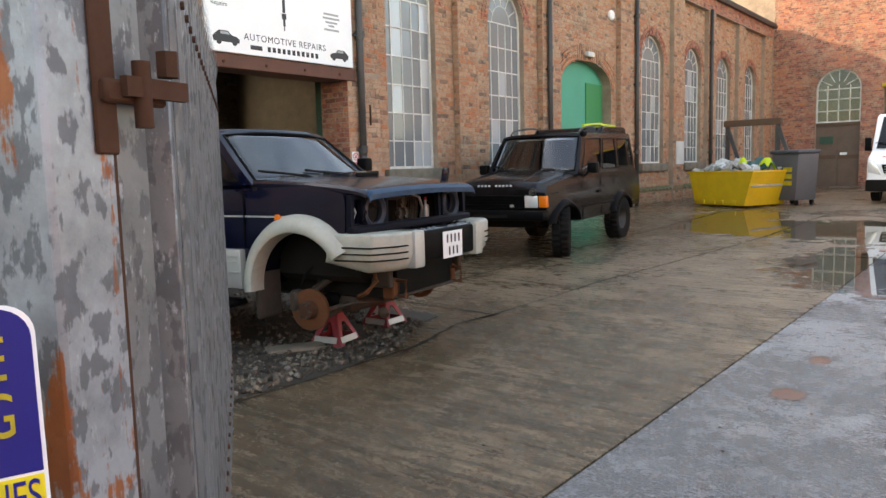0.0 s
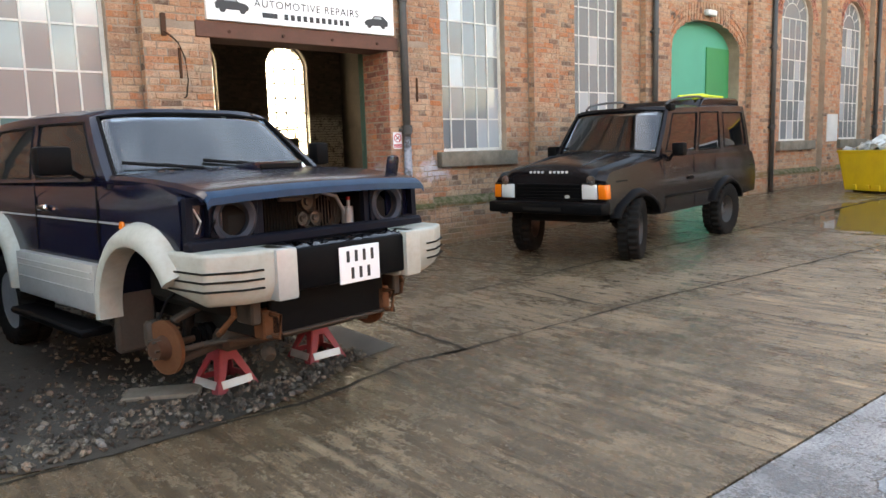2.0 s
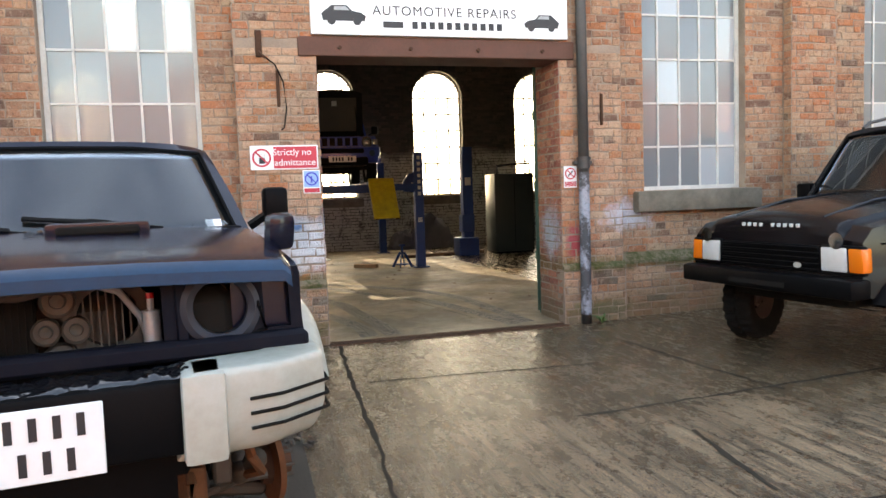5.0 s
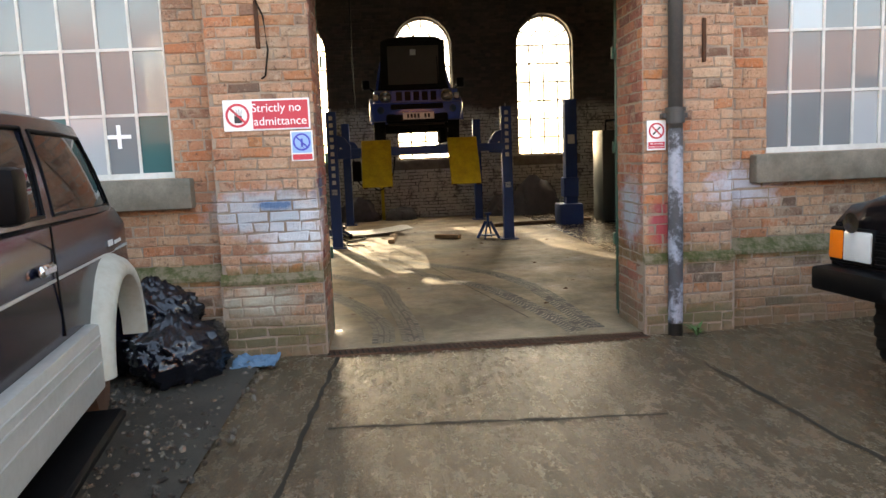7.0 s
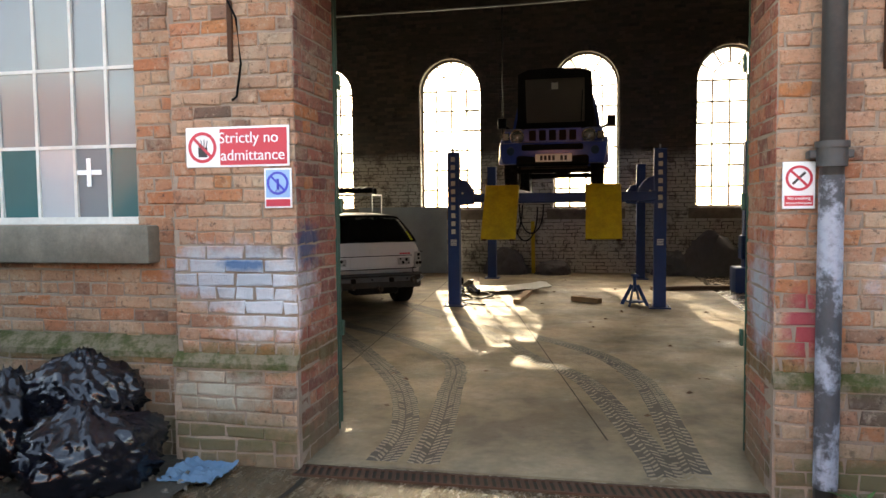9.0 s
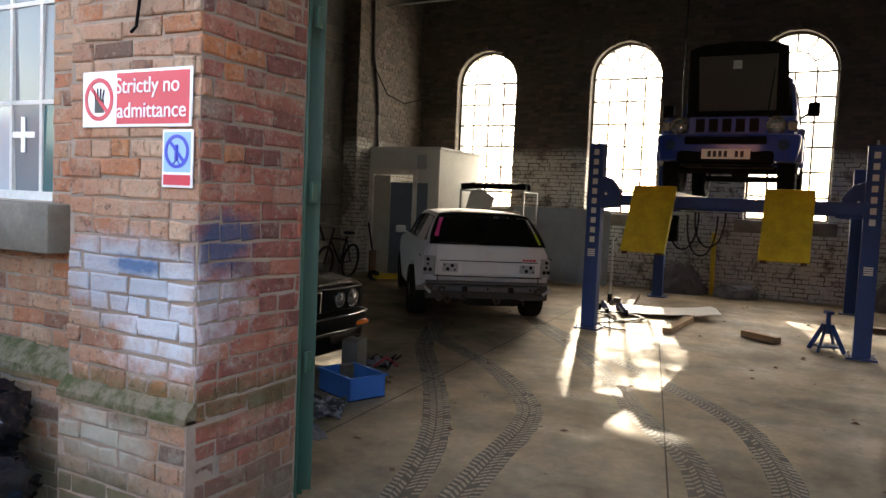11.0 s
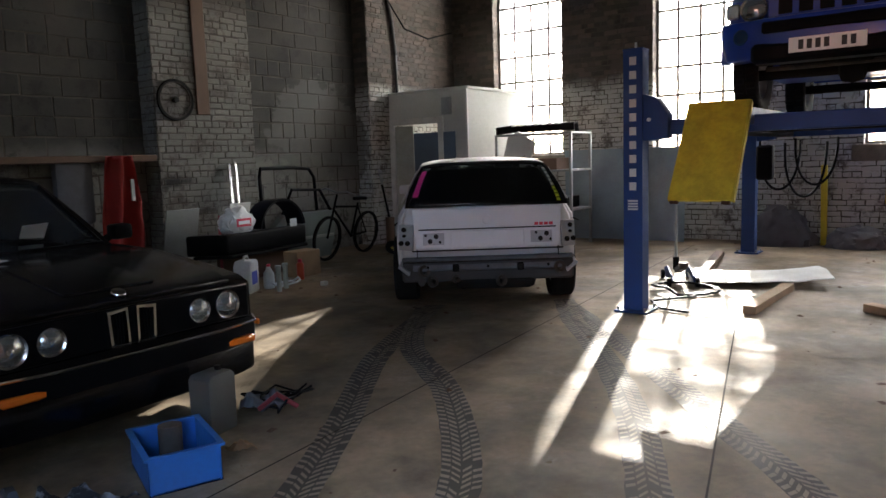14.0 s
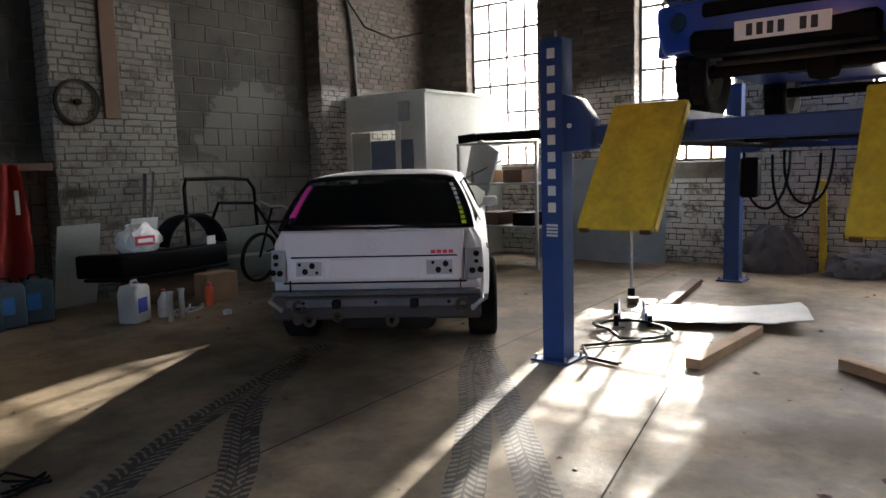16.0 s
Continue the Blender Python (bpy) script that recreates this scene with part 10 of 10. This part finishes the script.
    wg = thing("car_wing", pose(-19.25, 1.75, 1.15, 0, 20, 70), "grey car wing panel propped on the rack", "car wing")
    part("panel", slab([(-0.3, 0.0), (0.3, 0.0), (0.34, 0.62), (-0.1, 0.66), (-0.3, 0.5)], -0.02, 0.02, "y", bev=0.01), "silver", wg)


wall_side()


# ---- floor things ----
def floor_things():
    fl = 0.012
    co = thing("lift_column", pose(-17.5, 9.9, fl), "single blue steel lift column with a boxed foot", "lift")
    part("column", slab([(-0.11, -0.12), (0.11, -0.12), (0.11, 0.12), (-0.11, 0.12)], 0.0, 2.5, "z", [[(-0.08, -0.09), (0.08, -0.09), (0.08, 0.09), (-0.08, 0.09)]]), "lift_blue", co)
    part("foot_box", box((-0.25, -0.28, 0.0), (0.25, 0.20, 0.42), 0.03, seg=2), "lift_blue", co)
    part("carriage", box((-0.14, -0.17, 0.55), (0.14, 0.14, 0.95), 0.02), "lift_blue", co)
    part("label", box((0.111, -0.07, 1.62), (0.114, 0.07, 1.80)), "white_dirty", co)
    ca = thing("storage_cabinet", pose(-17.5, 10.95, fl), "dark green-black metal cabinet with a raised lid frame", "cabinet")
    part("body", box((-0.35, -0.48, 0.06), (0.35, 0.48, 1.86), 0.02, seg=2), "cabinet_green", ca)
    part("lid_frame", tube([(0.30, -0.40, 1.84), (0.30, -0.40, 2.04), (0.30, 0.0, 2.07), (0.30, 0.40, 2.08), (0.30, 0.40, 1.84)], 0.025, 8), "black", ca)
    part("door_seam", box((0.349, -0.005, 0.12), (0.353, 0.005, 1.80)), "black", ca)
    part("plinth", box((-0.32, -0.45, 0.0), (0.32, 0.45, 0.06)), "black", ca)
    j = thing("trolley_jack", pose(-16.75, 5.20, fl, 0, 0, 25), "blue-grey trolley jack with an upright handle", "jack")
    for s in (-1, 1):
        part("side_plate", slab([(-0.32, 0.04), (0.30, 0.04), (0.30, 0.12), (-0.10, 0.17), (-0.32, 0.12)], s * 0.11 - 0.008, s * 0.11 + 0.008, "y"), "lift_blue", j)
        for x in (-0.28, 0.28):
            part("wheel", moved(lathe([(0.001, -0.02), (0.05, -0.02), (0.05, 0.02), (0.001, 0.02)], "Y", 14), pose(x, s * 0.14, 0.05)), "black", j)
    part("lift_arm", beam((-0.1, 0, 0.12), (0.30, 0, 0.22), 0.06, 0.08, 0.01), "engine", j)
    part("saddle", rod((0.30, 0, 0.22), (0.30, 0, 0.26), 0.05, 12), "engine", j)
    part("handle_socket", rod((-0.26, 0, 0.1), (-0.28, 0, 0.24), 0.035, 10), "black", j)
    part("handle", rod((-0.28, 0, 0.2), (-0.30, 0, 1.05), 0.016, 8), "grey_metal", j)
    c = thing("air_hose", pose(0, 0, 0), "coiled dark green hose lying on the floor", "hose")
    part("coil", tube([(-16.25 + (0.26 + 0.02 * math.sin(k * 1.7)) * math.cos(k * 0.42), 5.42 + (0.30 + 0.03 * math.cos(k)) * math.sin(k * 0.42), 0.03 + 0.004 * (k % 15)) for k in range(62)], 0.012, 6), "black", c)
    part("tail", tube([(-16.0, 5.6, 0.03), (-15.6, 5.3, 0.03), (-15.3, 5.5, 0.03), (-15.25, 5.75, 0.03)], 0.012, 6), "black", c)
    p = thing("body_panel", pose(-17.2, 5.85, fl + 0.03, 2, -3, 20), "loose white car bonnet panel lying on the floor", "car panel")
    bm = bmesh.new()
    bmesh.ops.create_grid(bm, x_segments=20, y_segments=20, size=0.5)
    moved(bm, Matrix.Diagonal((0.95, 1.35, 1, 1)))
    for v in bm.verts:
        v.co.z = 0.06 * (1 - (v.co.x / 0.5) ** 2) + 0.02 * noise.noise(v.co * 5) + 0.03 * (v.co.y / 0.68) ** 2
    bmesh.ops.solidify(bm, geom=list(bm.faces), thickness=0.008)
    part("skin", bm, "white_dirty", p)
    for a, b, m, lab in (((-15.45, 6.20), (-16.72, 6.27), "wood", "long raw timber batten lying in the sunlight"), ((-15.7, 7.42), (-16.0, 7.02), "wood", "short timber block lying on the floor"), ((-17.5, 8.3), (-17.9, 10.4), "wood_dark", "long dark timber lying by the lift post"), ((-17.0, 5.35), (-18.9, 5.05), "wood_dark", "dark timber length beside the hose")):
        tagged(part("timber_batten", beam((*a, fl + 0.04), (*b, fl + 0.04), 0.11, 0.07, 0.004, (0, 0, 1)), m), lab, "timber", "timber on the floor")
    s = thing("axle_stand", pose(-15.58, 7.92, fl, 0, 0, 20), "blue steel axle stand beside the lift post", "axle stand")
    for sx in (-1, 1):
        for sy in (-1, 1):
            part("leg", beam((sx * 0.14, sy * 0.14, 0.0), (sx * 0.03, sy * 0.03, 0.30), 0.05, 0.012, 0.0, (sx, -sy, 0)), "lift_blue", s)
    part("pillar", rod((0, 0, 0.2), (0, 0, 0.44), 0.024, 10), "lift_blue", s)
    part("saddle", box((-0.06, -0.04, 0.42), (0.06, 0.04, 0.46), 0.008), "lift_blue", s)
    part("brace", box((-0.11, -0.11, 0.05), (0.11, 0.11, 0.07), 0.004), "lift_blue", s)
    t = thing("plastic_crate", pose(-10.93, 4.72, fl, 0, 0, 68) @ Matrix.Diagonal((0.72, 0.78, 0.85, 1)), "open bright blue plastic crate on the floor", "crate")
    for a, b in (((-0.30, -0.20), (0.30, -0.185)), ((-0.30, 0.185), (0.30, 0.20)), ((-0.30, -0.2), (-0.285, 0.2)), ((0.285, -0.2), (0.30, 0.2))):
        part("side", box((*a, 0.0), (*b, 0.20), 0.004), "blue_plastic", t)
    part("base", box((-0.30, -0.20, 0.0), (0.30, 0.20, 0.012)), "black", t)
    part("lip", slab([(-0.32, -0.22), (0.32, -0.22), (0.32, 0.22), (-0.32, 0.22)], 0.19, 0.205, "z", [[(-0.285, -0.185), (0.285, -0.185), (0.285, 0.185), (-0.285, 0.185)]]), "blue_plastic", t)
    part("tin_inside", rod((-0.1, 0.0, 0.012), (-0.1, 0.0, 0.24), 0.07, 16), "engine", t)
    g = thing("oil_drain_can", pose(-11.36, 4.44, fl, 0, 0, 10) @ Matrix.Diagonal((0.6, 0.6, 0.75, 1.0)), "dark grey plastic oil can beside the crate", "oil can")
    part("can", slab([(-0.16, 0), (0.16, 0), (0.165, 0.40), (0.12, 0.43), (-0.12, 0.43), (-0.165, 0.40)], -0.12, 0.12, "y", bev=0.02), plain("dark_grey_plastic", (0.07, 0.065, 0.055), 0.5, 0, 0.3), g)
    part("cap", rod((-0.08, 0, 0.42), (-0.08, 0, 0.46), 0.03, 12), "black", g)
    rng = random.Random(8)
    for k, (x, y, r, m) in enumerate(((-10.05, 4.65, 0.30, "cloth_dark"), (-10.35, 4.80, 0.22, "grey_rag"), (-9.85, 4.95, 0.22, "cloth_dark"), (-11.23, 4.80, 0.06, "wood"), (-11.75, 4.4, 0.12, "cloth_dark"))):
        bm = bmesh.new()
        bmesh.ops.create_grid(bm, x_segments=22, y_segments=22, size=r)
        for v in bm.verts:
            v.co.z = 0.012 + 0.10 * abs(noise.noise(v.co * 7 + Vector((k, 0, 0)))) + 0.06 * abs(noise.noise(v.co * 17 + Vector((0, k, 0))))
        bmesh.ops.solidify(bm, geom=list(bm.faces), thickness=0.004)
        tagged(part("rag", moved(bm, pose(x, y, fl, 0, 0, 30 * k)), m), "crumpled dirty rag on the workshop floor", "rag", "rags on the floor")
    cb = thing("cable_coil", pose(0, 0, 0), "tangled black and red cable by the oil can", "cable")
    part("cable", tube([(-11.85 + 0.17 * math.cos(k * 0.9), 4.35 + 0.13 * math.sin(k * 0.75) + 0.004 * k, fl + 0.02 + 0.02 * (k % 4)) for k in range(30)], 0.007, 6), "black", cb)
    part("red_lead", tube([(-11.65, 4.45, fl + 0.03), (-11.7, 4.55, fl + 0.12), (-11.8, 4.6, fl + 0.03)], 0.016, 6), "stand_red", cb)
    y = thing("yellow_bar", pose(-20.55, 6.05, fl, 0, 8, 0), "yellow painted bar leaning on the back wall", "bar")
    part("bar", box((-0.03, -0.04, 0), (0.03, 0.04, 1.15), 0.004), "yellow", y)
    h = thing("scrap_heap", pose(-20.4, 5.6, fl), "dark sacking heap against the back wall", "heap")
    for k, (dx, dy, sx, sz) in enumerate(((0, -0.1, 0.45, 0.34), (0.05, 0.9, 0.35, 0.18), (0.1, 4.2, 0.6, 0.55), (0.0, 3.4, 0.4, 0.3))):
        bm = bmesh.new()
        bmesh.ops.create_icosphere(bm, subdivisions=4, radius=1.0)
        crumpled(bm, 0.18, 1.6, k + 2)
        for v in bm.verts:
            v.co.z = max(v.co.z, -0.1)
        part("sack", moved(bm, pose(dx, dy, 0.03) @ Matrix.Diagonal((0.28, sx, sz * 1.5, 1))), "cloth_dark", h)
    # sheet-covered thing by the back wall
    cv = thing("covered_panel", pose(-20.3, 3.2, fl), "pale blue-grey sheeting hung below the back window", "sheet")
    bm = bmesh.new()
    bmesh.ops.create_grid(bm, x_segments=30, y_segments=10, size=1.0)
    for v in bm.verts:
        u, w_ = v.co.x, v.co.y
        v.co = Vector((0.12 + 0.05 * math.sin(u * 7) * (1 - w_) / 2, u * 1.0, 0.75 + w_ * 0.72))
    bmesh.ops.solidify(bm, geom=list(bm.faces), thickness=0.012)
    part("sheeting", bm, plain("pale_blue_sheet", (0.30, 0.36, 0.40), 0.8, 0, 0.3), cv)
    # floor scraps, mud prints and wet marks
    verts, faces = [], []
    for k in range(420):
        x, y_ = rng.uniform(-20.5, -9.2), rng.uniform(0.6, 11.5)
        s_ = rng.choice((0.006, 0.01, 0.015, 0.03))
        i = len(verts)
        a = rng.uniform(0, 6.28)
        for u, w_, z in ((-1, -0.6, 0), (1, -0.5, 0), (0.8, 0.6, 0), (-0.9, 0.5, 0), (0, 0, rng.uniform(0.15, 0.6))):
            verts.append((x + s_ * (u * math.cos(a) - w_ * math.sin(a)), y_ + s_ * (u * math.sin(a) + w_ * math.cos(a)), fl + 0.001 + z * s_))
        faces += [(i, i + 1, i + 4), (i + 1, i + 2, i + 4), (i + 2, i + 3, i + 4), (i + 3, i, i + 4)]
    me = bpy.data.meshes.new("litter")
    me.from_pydata(verts, [], faces)
    me.materials.append(M["wood_dark"])
    tagged(new("litter", me), "dry leaf and dirt scraps on the workshop floor", "litter", kind="stuff")


floor_things()


def bezier(points, n=90):
    """A smooth line through points (Catmull-Rom)."""
    out = []
    p = [points[0], *points, points[-1]]
    per = max(2, n // (len(points) - 1))
    for i in range(1, len(p) - 2):
        for k in range(per):
            t = k / per
            out.append(tuple(0.5 * (2 * p[i][c] + (p[i + 1][c] - p[i - 1][c]) * t + (2 * p[i - 1][c] - 5 * p[i][c] + 4 * p[i + 1][c] - p[i + 2][c]) * t * t + (3 * p[i][c] - p[i - 1][c] - 3 * p[i + 1][c] + p[i + 2][c]) * t ** 3) for c in (0, 1)))
    return out + [points[-1]]


def tyre_track(points, label, width=0.19):
    """Wet mud print of a tyre: rows of slanting tread marks on the floor."""
    line = bezier(points, 400)
    rng = random.Random(len(points))
    verts, faces = [], []
    dist, last = 0.0, None
    for a, b in zip(line, line[1:]):
        dist += math.hypot(b[0] - a[0], b[1] - a[1])
        if last is not None and dist - last < 0.05:
            continue
        last = dist
        h_ = math.atan2(b[1] - a[1], b[0] - a[0])
        dx, dy, nx, ny = math.cos(h_), math.sin(h_), -math.sin(h_), math.cos(h_)
        for s in (-1, 1):
            for u0, u1, sl in ((0.06, 0.48, 0.05), (0.54, 0.98, 0.02)):
                if rng.random() < 0.08:
                    continue
                i = len(verts)
                g = rng.uniform(0.010, 0.016)
                for u, v in ((u0, -g), (u0, g), (u1, g + sl), (u1, -g + sl)):
                    verts.append((a[0] + nx * s * u * width / 2 + dx * v, a[1] + ny * s * u * width / 2 + dy * v, 0.0155))
                faces.append((i, i + 1, i + 2, i + 3) if s < 0 else (i + 3, i + 2, i + 1, i))
    me = bpy.data.meshes.new("tyre_track")
    me.from_pydata(verts, [], faces)
    me.materials.append(M["track"])
    bv, bf = [], []
    for k in range(0, len(line) - 1, 6):
        a, b = line[k], line[k + 1]
        h_ = math.atan2(b[1] - a[1], b[0] - a[0])
        nx, ny = -math.sin(h_), math.cos(h_)
        for s in (-1, 1):
            w = width * (0.5 + rng.uniform(-0.03, 0.03))
            bv.append((a[0] + nx * s * w, a[1] + ny * s * w, 0.0140))
    for k in range(0, len(bv) - 2, 2):
        bf.append((k, k + 1, k + 3, k + 2)[::-1])
    band = bpy.data.meshes.new("mud_band")
    band.from_pydata(bv, [], bf)
    band.materials.append(M["mud_band"])
    tagged(new("mud_band", band), "dark damp mud left on the floor by a tyre", "mud", "tyre tracks on the floor", "stuff")
    tagged(new("tyre_track", me), label, "tyre track", "tyre tracks on the floor", "stuff")


M["track"] = plain("drying_mud", (0.20, 0.16, 0.112), 0.55, 0, 0.4)
M["mud_band"] = plain("damp_mud", (0.026, 0.019, 0.012), 0.6, 0, 0.4, 3, 30)
tyre_track([(-8.6, 6.1), (-9.2, 6.08), (-10.0, 5.87), (-10.75, 5.55), (-11.8, 4.95), (-13.0, 4.2), (-14.7, 3.5)], "wet muddy tyre track curving in from the entrance")
tyre_track([(-8.6, 6.35), (-9.4, 6.3), (-10.2, 6.2), (-11.0, 6.1), (-11.6, 5.86), (-12.5, 5.15), (-13.3, 4.25), (-14.5, 3.5)], "wet muddy tyre track curving in from the entrance")
tyre_track([(-15.4, 4.5), (-14.6, 4.98), (-14.07, 5.37), (-13.29, 5.89), (-12.5, 6.33), (-11.6, 6.75), (-10.74, 7.25), (-9.15, 7.62), (-8.6, 7.7)], "wet tyre track crossing the sunlit floor")
tyre_track([(-15.3, 4.55), (-14.2, 5.5), (-13.37, 6.19), (-12.81, 6.65), (-12.0, 7.3), (-11.2, 7.62), (-10.4, 7.77), (-8.65, 7.85)], "wet tyre track crossing the sunlit floor")
for pts in ([(-15.0, 6.2), (-9.2, 7.4)], [(-9.2, 5.2), (-20.0, 4.4)]):
    bm = bmesh.new()
    (x0, y0), (x1, y1) = pts
    vs = [bm.verts.new((x0, y0 - 0.005, 0.0155)), bm.verts.new((x1, y1 - 0.005, 0.0155)), bm.verts.new((x1, y1 + 0.005, 0.0155)), bm.verts.new((x0, y0 + 0.005, 0.0155))]
    f = bm.faces.new(vs)
    if f.normal.z < 0:
        f.normal_flip()
    structure("floor_joint", "fine dark joint in the workshop floor", bm, "joint", "joint")
